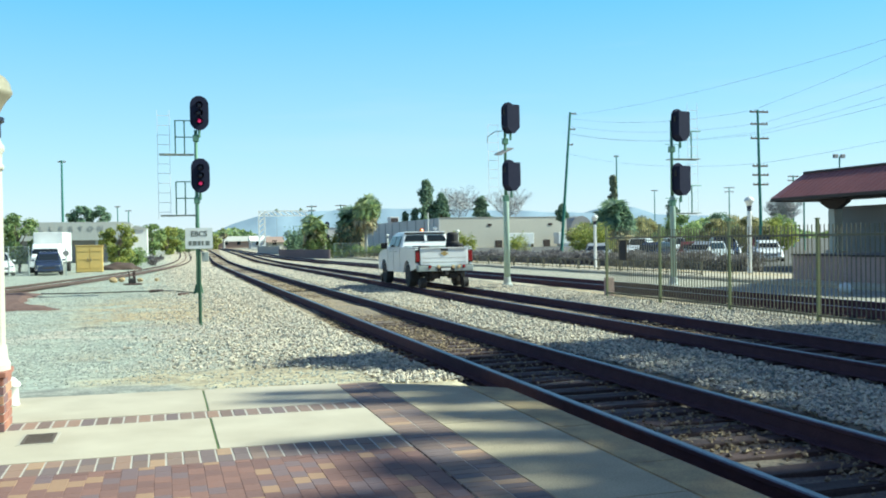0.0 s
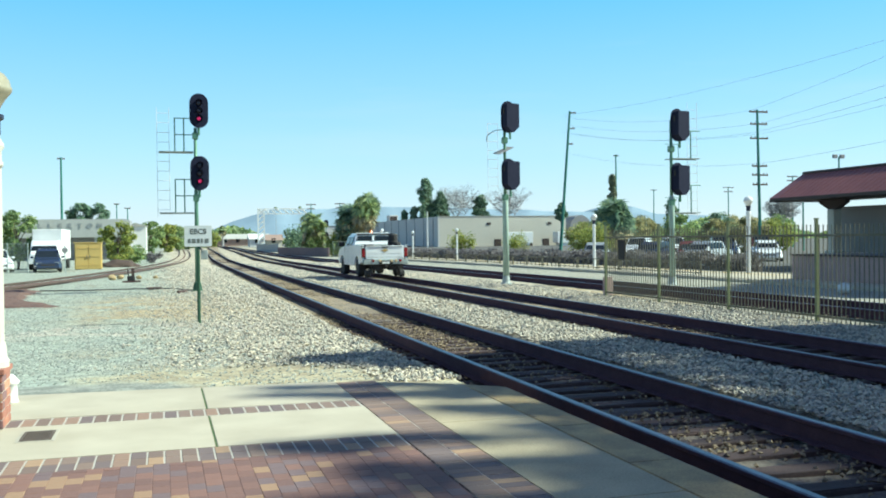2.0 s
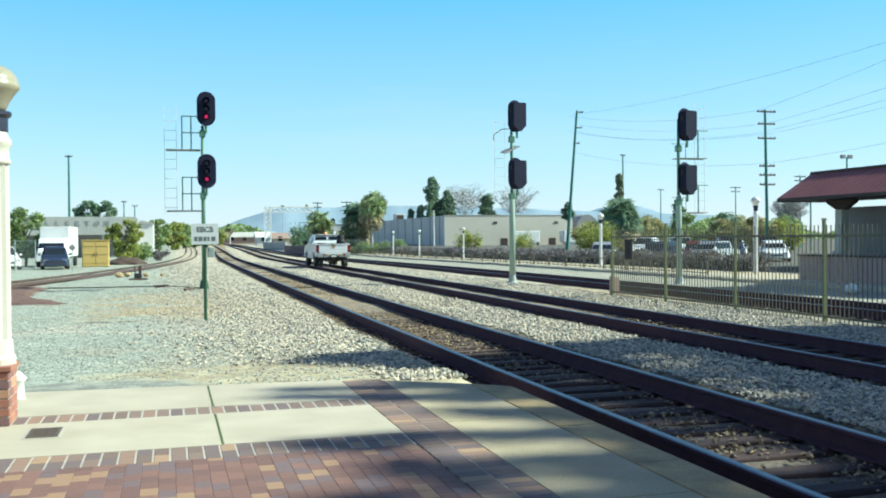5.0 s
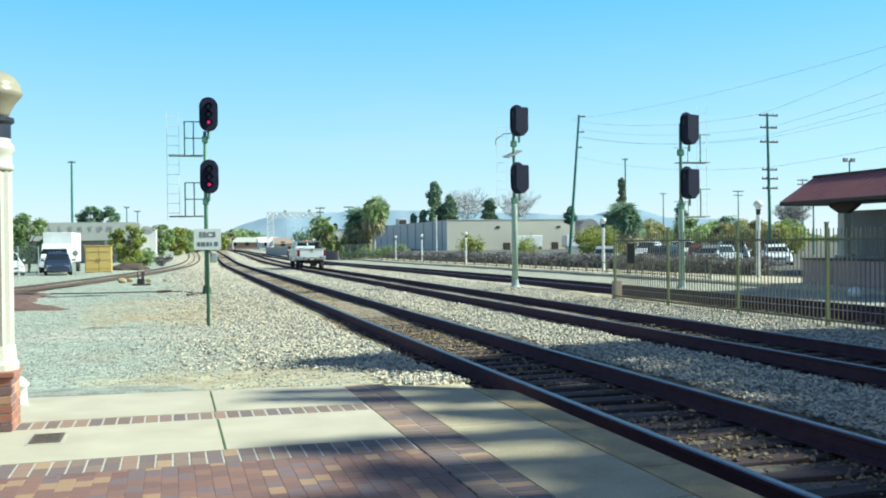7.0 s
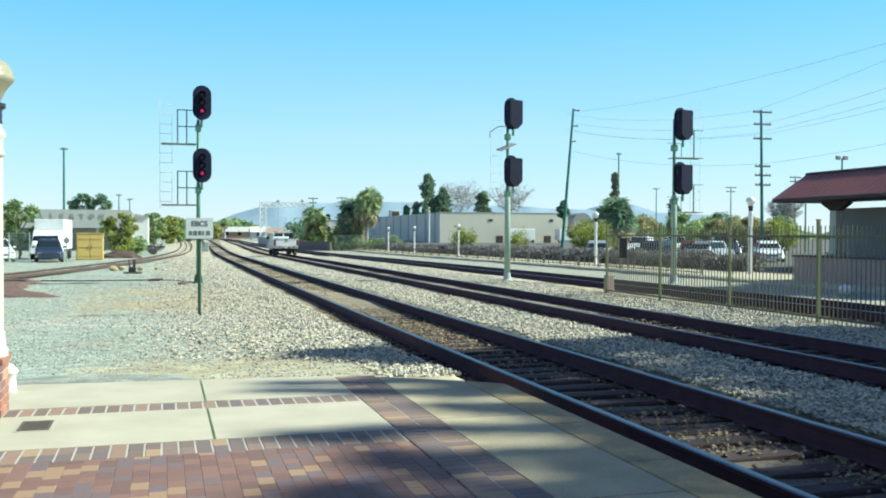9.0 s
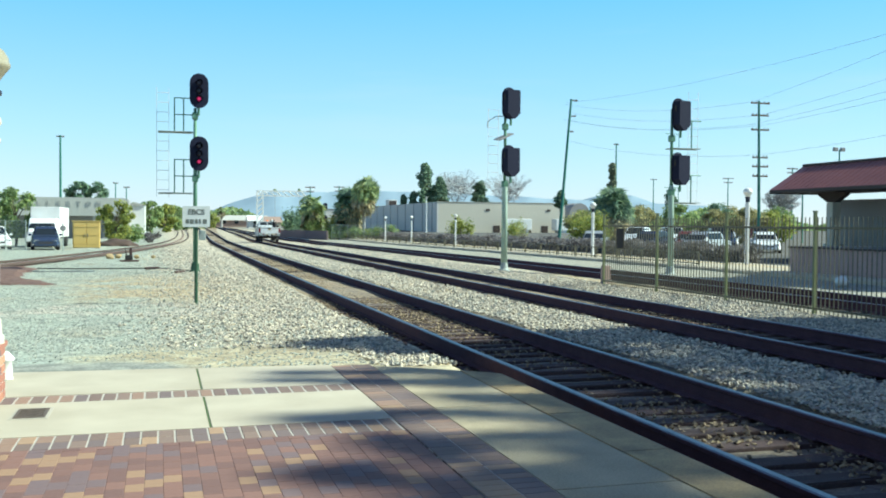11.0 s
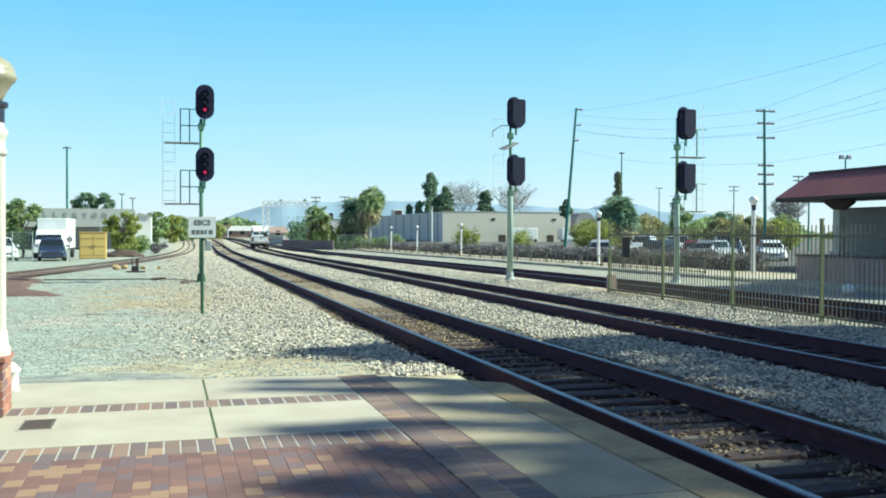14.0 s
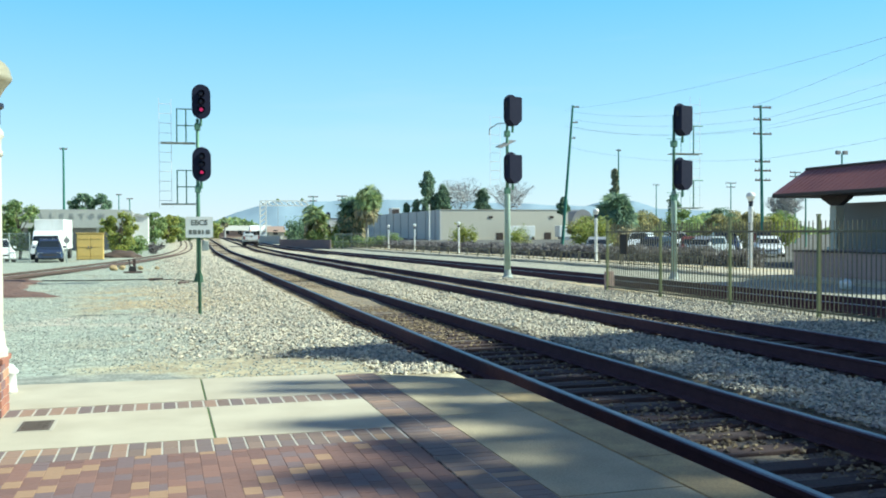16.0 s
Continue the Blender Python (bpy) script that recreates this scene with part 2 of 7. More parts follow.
M_CHROME = mat("chrome", (0.7, 0.7, 0.7), (0.6, 0.6, 0.6), rough=0.2, metal=1.0, bump=0)
M_TAIL = mat("red_tail_lamp", (0.26, 0.012, 0.014), (0.18, 0.008, 0.01), rough=0.2, bump=0)
M_ORANGE = mat("orange_beacon", (0.9, 0.22, 0.02), (0.8, 0.18, 0.02), rough=0.25, bump=0)
M_GOLD = mat("gold_badge", (0.5, 0.36, 0.12), (0.4, 0.28, 0.1), rough=0.35, bump=0)
M_AMBER = mat("amber_lens", (0.7, 0.52, 0.28), (0.6, 0.42, 0.2), rough=0.3, bump=0)
M_UNDER = mat("black_underbody", (0.02, 0.02, 0.022), (0.035, 0.03, 0.028), 6, 50, 0.8)
# the distance haze is painted into this pale blue
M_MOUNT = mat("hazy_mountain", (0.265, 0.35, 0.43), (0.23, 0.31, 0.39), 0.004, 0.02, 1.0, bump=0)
M_WIRE = mat("wire", (0.36, 0.42, 0.46), (0.3, 0.36, 0.4), bump=0)
M_POLE = mat("teal_grey_pole", (0.07, 0.24, 0.18), (0.045, 0.15, 0.12), 3, 40, 0.8)
M_OLIVE = mat("dusty_olive_leaves", (0.44, 0.42, 0.24), (0.33, 0.31, 0.19), 1, 9, 0.7, bump=0, rnd="island", ramp=LEAF4, trans=0.5)
M_HEDGE = mat("dark_hedge_leaves", (0.28, 0.26, 0.26), (0.2, 0.185, 0.19), 1, 9, 0.75, bump=0, rnd="island", ramp=GREY4, trans=0.3)


def ground_material():
    """Gravel: bluish grey on the left, pale ballast by the tracks, tan dirt patches, at stone and patch size."""
    m = bpy.data.materials.new("gravel_ground")
    m.use_nodes = True
    nt = m.node_tree
    ln = nt.links.new
    b = nt.nodes["Principled BSDF"]
    co = nt.nodes.new("ShaderNodeTexCoord")
    sep = nt.nodes.new("ShaderNodeSeparateXYZ")
    ln(co.outputs["Object"], sep.inputs[0])

    def noise_tex(scale, detail=4):
        n = nt.nodes.new("ShaderNodeTexNoise")
        n.inputs["Scale"].default_value, n.inputs["Detail"].default_value = scale, detail
        ln(co.outputs["Object"], n.inputs["Vector"])
        return n.outputs[0]

    def remap(src, a, c, lo=0.0, hi=1.0):
        n = nt.nodes.new("ShaderNodeMapRange")
        n.inputs[1].default_value, n.inputs[2].default_value, n.inputs[3].default_value, n.inputs[4].default_value = a, c, lo, hi
        ln(src, n.inputs[0])
        return n.outputs[0]

    def blend(fac, a, c, how="MIX"):
        n = nt.nodes.new("ShaderNodeMix")
        n.data_type, n.blend_type = "RGBA", how
        if hasattr(fac, "links"):
            ln(fac, n.inputs[0])
        else:
            n.inputs[0].default_value = fac
        for i, v in ((6, a), (7, c)):
            if isinstance(v, tuple):
                n.inputs[i].default_value = (*v, 1)
            else:
                ln(v, n.inputs[i])
        return n.outputs[2]

    def add(a, c):
        n = nt.nodes.new("ShaderNodeMath")
        ln(a, n.inputs[0]), ln(c, n.inputs[1])
        return n.outputs[0]

    vor = nt.nodes.new("ShaderNodeTexVoronoi")
    vor.inputs["Scale"].default_value = 17
    ln(co.outputs["Object"], vor.inputs["Vector"])
    def math_node(op, p, q):
        n = nt.nodes.new("ShaderNodeMath")
        n.operation = op
        for i, v in enumerate((p, q)):
            if isinstance(v, (int, float)):
                n.inputs[i].default_value = v
            else:
                ln(v, n.inputs[i])
        return n.outputs[0]

    wob = noise_tex(0.7, 3)
    side = remap(add(sep.outputs[0], remap(wob, 0, 1, -1.6, 1.6)), -0.9, 1.4)
    base = blend(side, (0.42, 0.465, 0.41), (0.57, 0.52, 0.42))
    # sandy dirt showing through the gravel beside the spur, and a paler row of stones before it
    reach = math_node("MULTIPLY", remap(sep.outputs[1], 20.5, 22.5), remap(sep.outputs[1], 34, 29))
    reach = math_node("MULTIPLY", reach, remap(add(sep.outputs[0], remap(wob, 0, 1, -1.5, 1.5)), -2.6, -1.2))
    sandy = math_node("MULTIPLY", reach, remap(noise_tex(0.9, 5), 0.35, 0.5))
    base = blend(sandy, base, (0.5, 0.41, 0.26))
    rust = math_node("MULTIPLY", reach, remap(noise_tex(1.7, 5), 0.56, 0.66))
    base = blend(rust, base, (0.36, 0.27, 0.17))
    pale = math_node("MULTIPLY", math_node("MULTIPLY", remap(sep.outputs[1], 17.5, 18.8), remap(sep.outputs[1], 21.5, 20.3)), remap(noise_tex(1.2, 4), 0.42, 0.58))
    base = blend(pale, base, (0.58, 0.53, 0.46))
    # trodden yellow dirt along the platform end, and a grey patched strip against the slab
    near = remap(add(sep.outputs[1], remap(noise_tex(1.1, 3), 0, 1, -2.0, 2.0)), 13.5, 12.0)
    near = math_node("MULTIPLY", near, remap(add(sep.outputs[0], remap(noise_tex(0.8, 3), 0, 1, -1.2, 1.2)), -1.3, -0.3))
    base = blend(remap(near, 0, 1, 0, 0.85), base, blend(remap(noise_tex(3.0, 5), 0.42, 0.6), (0.52, 0.46, 0.31), (0.42, 0.35, 0.22)))
    tan = remap(noise_tex(0.45, 3), 0.56, 0.7)
    base = blend(remap(tan, 0, 1, 0, 0.6), base, (0.42, 0.37, 0.27))
    strip = remap(add(sep.outputs[1], remap(noise_tex(2.0, 2), 0, 1, -0.4, 0.4)), 11.15, 10.95)
    west = remap(add(sep.outputs[0], remap(noise_tex(2.0, 2), 0, 1, -0.6, 0.6)), 0.5, 0.15)
    pack = math_node("MULTIPLY", strip, west)
    base = blend(pack, base, blend(remap(noise_tex(2.5, 5), 0.4, 0.6), (0.35, 0.36, 0.32), (0.29, 0.3, 0.27)))
    # patches of older and newer stone
    base = blend(0.9, base, blend(remap(noise_tex(4.5, 4), 0.36, 0.62), (0.74, 0.73, 0.73), (1.14, 1.13, 1.1)), "MULTIPLY")
    dy = math_node("MAXIMUM", math_node("SUBTRACT", sep.outputs[1], 12.0), 0.0)
    straight = math_node("SUBTRACT", sep.outputs[0], math_node("MULTIPLY", math_node("MULTIPLY", dy, dy), 0.00015))
    bed = math_node("MINIMUM", math_node("ABSOLUTE", math_node("SUBTRACT", straight, 4.51), 0.0), math_node("ABSOLUTE", math_node("SUBTRACT", straight, 8.93), 0.0))
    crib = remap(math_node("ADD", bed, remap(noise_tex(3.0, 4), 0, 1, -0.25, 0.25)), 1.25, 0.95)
    # brown cribs; the near shade is put into the colour, which pales along y
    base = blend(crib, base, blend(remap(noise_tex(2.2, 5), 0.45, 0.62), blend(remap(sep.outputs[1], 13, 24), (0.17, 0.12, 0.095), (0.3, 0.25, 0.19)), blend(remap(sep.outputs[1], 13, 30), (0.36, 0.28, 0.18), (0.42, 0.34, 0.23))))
    # painted shade: ground darkened by position for the voids under the near ballast
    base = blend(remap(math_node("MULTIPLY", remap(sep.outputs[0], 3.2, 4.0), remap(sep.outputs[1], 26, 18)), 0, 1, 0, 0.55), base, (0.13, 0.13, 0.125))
    lot = remap(sep.outputs[0], 25.2, 25.7)
    base = blend(remap(sep.outputs[0], 16.4, 17.2), base, (0.4, 0.39, 0.33))
    base = blend(lot, base, blend(remap(noise_tex(0.3, 4), 0.4, 0.6), (0.11, 0.11, 0.11), (0.17, 0.165, 0.155)))
    speck = blend(remap(noise_tex(30, 2), 0.35, 0.65), (0.62, 0.6, 0.58), (1.15, 1.15, 1.12))
    base = blend(0.9, base, speck, "MULTIPLY")
    cell = nt.nodes.new("ShaderNodeSeparateColor")
    ln(vor.outputs["Color"], cell.inputs[0])
    base = blend(remap(sep.outputs[1], 11.3, 12.8, 0.15, 0.8), base, blend(cell.outputs[0], (0.55, 0.54, 0.55), (1.25, 1.22, 1.16)), "MULTIPLY")
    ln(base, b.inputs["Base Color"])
    b.inputs["Roughness"].default_value = 0.95
    bp = nt.nodes.new("ShaderNodeBump")
    bp.inputs["Strength"].default_value, bp.inputs["Distance"].default_value = 0.8, 0.025
    inv = nt.nodes.new("ShaderNodeMath")
    inv.operation = "SUBTRACT"
    inv.inputs[0].default_value = 1
    ln(vor.outputs["Distance"], inv.inputs[1])
    packed = remap(sep.outputs[1], 11.3, 12.6, 0.12, 0.8)
    ln(packed, bp.inputs["Strength"])
    ln(inv.outputs[0], bp.inputs["Height"]), ln(bp.outputs[0], b.inputs["Normal"])
    return m


M_GROUND = ground_material()


# ---- the lie of the line ----
def bend(y):
    """How far the tracks have swung to the right at y."""
    return 0.0 if y < 12 else 0.00015 * (y - 12) ** 2 if y < 130 else 2.089 + 0.022 * (y - 130)


def sag(y):
    """How far the ground has fallen at y; the line dips gently and climbs again far off."""
    u = min(max(y - 75, 0), 55)
    return -0.00004 * min(max(y - 10, 0), 65) ** 2 - 0.0052 * u + 0.000102 * u * u + 0.006 * min(max(y - 130, 0), 120)


# ---- mesh helpers ----
def finish(bm, name, material, smooth=False):
    me = bpy.data.meshes.new(name)
    bm.to_mesh(me)
    bm.free()
    for mm in material if isinstance(material, (list, tuple)) else [material]:
        me.materials.append(mm)
    if smooth:
        for p in me.polygons:
            p.use_smooth = True
    return me


def part(name, bm, material, parent, label="", at=None, smooth=False):
    """One mesh object under a thing or under a part."""
    ob = new(name, bm if isinstance(bm, bpy.types.Mesh) else finish(bm, name, material, smooth))
    ob.parent = parent
    if at is not None:
        ob.matrix_basis = at if isinstance(at, Matrix) else Matrix.Translation(at)
    return tagged(ob, label)


def thing(name, at, label, category, group="", kind="", turn=0.0):
    ob = new(name)
    ob.empty_display_size = 0.2
    ob.matrix_basis = pose(at[0], at[1], at[2] + (sag(at[1]) if at[2] < -0.1 else 0), 0, 0, turn)
    return tagged(ob, label, category, group, kind)


def solid(name, bm, material, label, category, at=(0, 0, 0), group="", kind="", turn=0.0, smooth=False):
    """A thing that is one mesh."""
    ob = new(name, finish(bm, name, material, smooth))
    ob.matrix_basis = pose(at[0], at[1], at[2] + (sag(at[1]) if at[2] < -0.1 else 0), 0, 0, turn)
    return tagged(ob, label, category, group, kind)


def box(bm, x0, x1, y0, y1, z0, z1, bevel=0.0, seg=1, mi=0):
    vs = [bm.verts.new((x, y, z)) for z in (z0, z1) for y in (y0, y1) for x in (x0, x1)]
    fs = [bm.faces.new([vs[i] for i in q]) for q in ((0, 2, 3, 1), (4, 5, 7, 6), (0, 1, 5, 4), (2, 6, 7, 3), (0, 4, 6, 2), (1, 3, 7, 5))]
    for f in fs:
        f.material_index = mi
    if bevel:
        es = list({e for f in fs for e in f.edges})
        bmesh.ops.bevel(bm, geom=es, offset=bevel, segments=seg, affect="EDGES", profile=0.6)
    return bm


def tube(bm, pts, r, seg=8, caps=True):
    """A round bar through pts; r is one radius or one for each point."""
    pts = [Vector(p) for p in pts]
    rs = r if isinstance(r, (list, tuple)) else [r] * len(pts)
    rings = []
    for i, p in enumerate(pts):
        d = (pts[min(i + 1, len(pts) - 1)] - pts[max(i - 1, 0)]).normalized()
        q = d.to_track_quat("Z", "Y")
        rings.append([bm.verts.new(p + q @ Vector((rs[i] * math.cos(a), rs[i] * math.sin(a), 0))) for a in [2 * math.pi * k / seg for k in range(seg)]])
    for a, b in zip(rings, rings[1:]):
        for k in range(seg):
            bm.faces.new((a[k], a[(k + 1) % seg], b[(k + 1) % seg], b[k]))
    if caps:
        bm.faces.new(rings[0][::-1]), bm.faces.new(rings[-1])
    return bm


def lathe(bm, prof, seg=20, x=0, y=0, flute=0.0):
    """A turned form from (radius, height) pairs; flute: depth of upright grooves."""
    rings = []
    for r, z in prof:
        rings.append([bm.verts.new((x + (r - (flute if k % 2 else 0)) * math.cos(2 * math.pi * k / seg), y + (r - (flute if k % 2 else 0)) * math.sin(2 * math.pi * k / seg), z)) for k in range(seg)])
    for a, b in zip(rings, rings[1:]):
        for k in range(seg):
            bm.faces.new((a[k], a[(k + 1) % seg], b[(k + 1) % seg], b[k]))
    bm.faces.new(rings[0][::-1]), bm.faces.new(rings[-1])
    return bm


def extrude_profile(bm, outline, y0, y1, mi=0):
    """A prism along y from an outline of (x, z)."""
    a = [bm.verts.new((x, y0, z)) for x, z in outline]
    b = [bm.verts.new((x, y1, z)) for x, z in outline]
    n = len(outline)
    fs = [bm.faces.new((a[i], a[(i + 1) % n], b[(i + 1) % n], b[i])) for i in range(n)]
    fs += [bm.faces.new(a[::-1]), bm.faces.new(b)]
    for f in fs:
        f.material_index = mi
    bmesh.ops.recalc_face_normals(bm, faces=fs)
    return bm


def prism_x(bm, outline, x0, x1, inset=0.0):
    """A prism along x from an outline of (y, z)."""
    a = [bm.verts.new((x0, y, z)) for y, z in outline]
    b = [bm.verts.new((x1, y, z)) for y, z in outline]
    n = len(outline)
    fs = [bm.faces.new((a[i], a[(i + 1) % n], b[(i + 1) % n], b[i])) for i in range(n)]
    fs += [bm.faces.new(a[::-1]), bm.faces.new(b)]
    bmesh.ops.recalc_face_normals(bm, faces=fs)
    return bm


def lettering(text, size, depth, material, name="lettering"):
    cu = bpy.data.curves.new(name, "FONT")
    cu.body, cu.size, cu.extrude, cu.align_x = text, size, depth, "CENTER"
    cu.offset = size * 0.03
    ob = bpy.data.objects.new(name, cu)
    scene.collection.objects.link(ob)
    bpy.context.view_layer.update()
    me = bpy.data.meshes.new_from_object(ob.evaluated_get(bpy.context.evaluated_depsgraph_get()))
    bpy.data.objects.remove(ob)
    me.materials.clear()
    me.materials.append(material)
    return me


# ---- ground ----
RAIL_TOP = -0.13
TRACKS = {4.51: 1.0, 8.93: 1.0, 14.8: -0.4}  # middle line at the platform, and how much of the bend each track takes


def ground_z(x, y):
    z = -0.27
    if x < 3.2:
        z = -0.07 - 0.18 * min(max((y - 9.6) / 7.0, 0), 1) if y > 9 else -0.1
    if 2.6 < x < 3.8 and y > 8:
        z = min(z, -0.2) if x > 3.1 else z
    for c, k in TRACKS.items():
        d = abs(x - k * bend(y) - c)
        if d < 1.35:
            z = min(z, -0.365 + 0.045 * min(max((y - 15) / 10, 0), 1))
    z += sag(y)
    if y > 9.9 or x > 3.3:
        z += 0.035 * (noise.noise((x * 0.5, y * 0.35, 0)) + 0.5 * noise.noise((x * 1.7, y * 1.7, 3)))
    return z


def make_ground():
    xs = sorted(set([-2500, -800, -300, -120, -60, -30, -18] + list(np.arange(-12, -4, 0.8)) + list(np.arange(-4, 13.2, 0.2)) + list(np.arange(13.2, 26, 0.6)) + [30, 40, 60, 120, 300, 800, 2500]))
    ys = sorted(set([-2500, -500, -100, -30, -8] + list(np.arange(0, 36, 0.25)) + list(np.arange(36, 80, 1.0)) + list(np.arange(80, 260, 6)) + [300, 400, 600, 1000, 1800, 4000]))
    verts = [(x, y, ground_z(x, y) if abs(x) < 60 and y < 300 else -0.3 + sag(y)) for y in ys for x in xs]
    w = len(xs)
    faces = [(j * w + i, j * w + i + 1, (j + 1) * w + i + 1, (j + 1) * w + i) for j in range(len(ys) - 1) for i in range(w - 1)]
    me = bpy.data.meshes.new("ground")
    me.from_pydata(verts, [], faces)
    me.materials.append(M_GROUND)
    for p in me.polygons:
        p.use_smooth = True
    tagged(new("ground", me), "pale gravel and ballast ground with tan dirt patches", "ground", kind="structure")


make_ground()


def scatter(name, count, place, size, material, label, category, seed):
    """Loose angular stones, joined; place(rng) gives x, y, z."""
    rng = np.random.default_rng(seed)
    base = np.array([(1, 0, 0), (-1, 0, 0), (0, 1, 0), (0, -1, 0), (0, 0, 1), (0, 0, -1)], float)
    tri = np.array([(0, 2, 4), (2, 1, 4), (1, 3, 4), (3, 0, 4), (2, 0, 5), (1, 2, 5), (3, 1, 5), (0, 3, 5)])
    pos = np.array([place(rng) for _ in range(count)])
    sc = size * (1 + np.clip(pos[:, 1] - 22, 0, 50) / 70)[:, None, None] * rng.uniform(0.6, 1.35, (count, 1, 1)) * rng.uniform(0.65, 1.2, (count, 6, 3)) * np.array([1, 1, 0.7])
    ang = rng.uniform(0, 6.283, count)
    v = base[None] * sc + rng.normal(0, size * 0.18, (count, 6, 3))
    c, s = np.cos(ang)[:, None], np.sin(ang)[:, None]
    v = np.stack([v[..., 0] * c - v[..., 1] * s, v[..., 0] * s + v[..., 1] * c, v[..., 2]], -1) + pos[:, None]
    f = (tri[None] + 6 * np.arange(count)[:, None, None]).reshape(-1, 3)
    me = bpy.data.meshes.new(name)
    me.from_pydata(v.reshape(-1, 3).tolist(), [], f.tolist())
    me.materials.append(material)
    return tagged(new(name, me), label, category, kind="stuff")


def on_ballast(rng):
    while True:
        y = 4.0 + 74 * rng.random() ** 2.1
        x = rng.uniform(-1.2, 12.5) + (bend(y))
        if y < 9.9 and x < 3.45:
            continue
        if x < 3.0 and rng.random() > ((x + 1.2) / 4.2) ** 2:
            continue
        if y < 12.6 - 0.5 * x and x < 2.2:
            continue
        d = min(abs(x - k * bend(y) - c) for c, k in TRACKS.items())
        if 0.65 < d < 0.85:
            continue
        if d < 1.2:
            continue
        return x, y, ground_z(x, y) + 0.004 + 0.03 * rng.random() ** 2


scatter("ballast_stones", 105000, on_ballast, 0.031, M_STONE, "loose pale angular ballast stones between the rails", "ballast", 5)


def in_cribs(rng):
    """Stones between and over the ties, heaped in patches."""
    while True:
        c = rng.choice((4.51, 4.51, 8.93))
        y = 4.0 + 48 * rng.random() ** 1.6
        x = c + bend(y) + rng.uniform(-1.3, 1.3)
        if (y < 15 and rng.random() < 0.72) or abs(abs(x - c - bend(y)) - 0.7525) < 0.09 or noise.noise((x * 1.3, y * 1.3, c)) + rng.normal(0, 0.25) < -0.05:
            continue
        return x, y, -0.36 + sag(y) + 0.045 * rng.random()


scatter("stained_ballast", 30000, in_cribs, 0.025, M_CRIB, "brown stained stones between and over the ties", "ballast", 8)


def on_left(rng):
    while True:
        y = 10.2 + 32 * rng.random() ** 1.6
        x = rng.uniform(-6.0, 3.0)
        if (y < 11.2 and x < 0.4) or (y < 12.5 and rng.random() < 0.75):
            continue
        if 21 < y < 31 and x > -2.2 and rng.random() < 0.6:
            continue
        if rng.random() < (x + 8) / 11:
            return x, y, ground_z(x, y) + 0.003


scatter("gravel_stones", 30000, on_left, 0.017, M_GRAVEL, "small grey gravel stones scattered over the yard", "gravel", 6)


# ---- tracks ----
def rail_mesh(off, y0, y1, swing):
    """A rail with foot, web and head, swept along the bend."""
    prof = [(-0.075, 0), (0.075, 0), (0.075, 0.012), (0.012, 0.03), (0.01, 0.135), (0.037, 0.148), (0.037, 0.176), (0.028, 0.186), (-0.028, 0.186), (-0.037, 0.176), (-0.037, 0.148), (-0.01, 0.135), (-0.012, 0.03), (-0.075, 0.012)]
    ys = list(np.arange(y0, 15, 3.0)) + list(np.arange(15, 140, 2.5)) + list(np.arange(140, y1 + 1, 20.0))
    n = len(prof)
    verts = [(off + swing * bend(y) + px, y, RAIL_TOP + sag(y) - 0.186 + pz) for y in ys for px, pz in prof]
    faces, idx = [], []
    for j in range(len(ys) - 1):
        for i in range(n):
            a, b = j * n + i, j * n + (i + 1) % n
            faces.append((a, b, b + n, a + n))
            idx.append(1 if i in (6, 7, 8) else 0)
    faces.append(tuple(range(n))[::-1])
    idx.append(0)
    me = bpy.data.meshes.new("rail")
    me.from_pydata(verts, [], faces)
    me.materials.append(M_RAILSIDE), me.materials.append(M_RAILTOP)
    me.polygons.foreach_set("material_index", idx)
    return me


def tie_mesh(seed):
    rng = random.Random(seed)
    bm = box(bmesh.new(), -1.28, 1.28, -0.115, 0.115, -0.18, 0, 0.012)
    for v in bm.verts:
        v.co += Vector((rng.uniform(-0.03, 0.03), rng.uniform(-0.012, 0.012), rng.uniform(-0.012, 0.004)))
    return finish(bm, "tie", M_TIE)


TIES = [tie_mesh(i) for i in range(5)]
PLATE = finish(box(box(bmesh.new(), -0.1, 0.1, -0.09, 0.09, 0, 0.014, 0.004), -0.05, -0.02, -0.07, 0.07, 0.014, 0.026), "tie_plate", M_RAILSIDE)


def track(centre, y0, y1, label, count):
    swing = TRACKS[centre]
    tr = thing("railway_track", (0, 0, 0), label, "railway track", "parallel tracks", "structure")
    for s in (-0.7525, 0.7525):
        part("rail", rail_mesh(centre + s, y0, y1, swing), None, tr, "dark rusty rail with a polished head")
    rng = random.Random(int(centre * 10))
    y, k = y0 + 0.5, 0
    rest = bmesh.new()
    while y < y1:
        x = centre + swing * bend(y) + rng.uniform(-0.04, 0.04)
        ang = -math.degrees(math.atan(swing * 0.0003 * max(min(y, 130) - 12, 0))) + rng.uniform(-1.2, 1.2)
        top = RAIL_TOP + sag(y) - 0.186 - 0.004
        if k < count:
            part("tie", rng.choice(TIES), None, tr, at=pose(x, y, top - rng.uniform(0, 0.012), rng.uniform(-0.6, 0.6), 0, ang))
            if y < 16:
                for s in (-0.7525, 0.7525):
                    part("tie_plate", PLATE, None, tr, at=pose(centre + swing * bend(y) + s, y, top, 0, 0, 0 if s < 0 else 180))
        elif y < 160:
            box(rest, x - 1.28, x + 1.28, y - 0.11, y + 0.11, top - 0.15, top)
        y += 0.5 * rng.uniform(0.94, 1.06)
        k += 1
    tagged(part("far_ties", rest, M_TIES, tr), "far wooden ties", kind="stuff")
    return tr


track(4.51, -12, 420, "straight main track with polished rails on old ties", 147)
track(8.93, -12, 420, "main track with polished rails on which a pickup rides", 137)
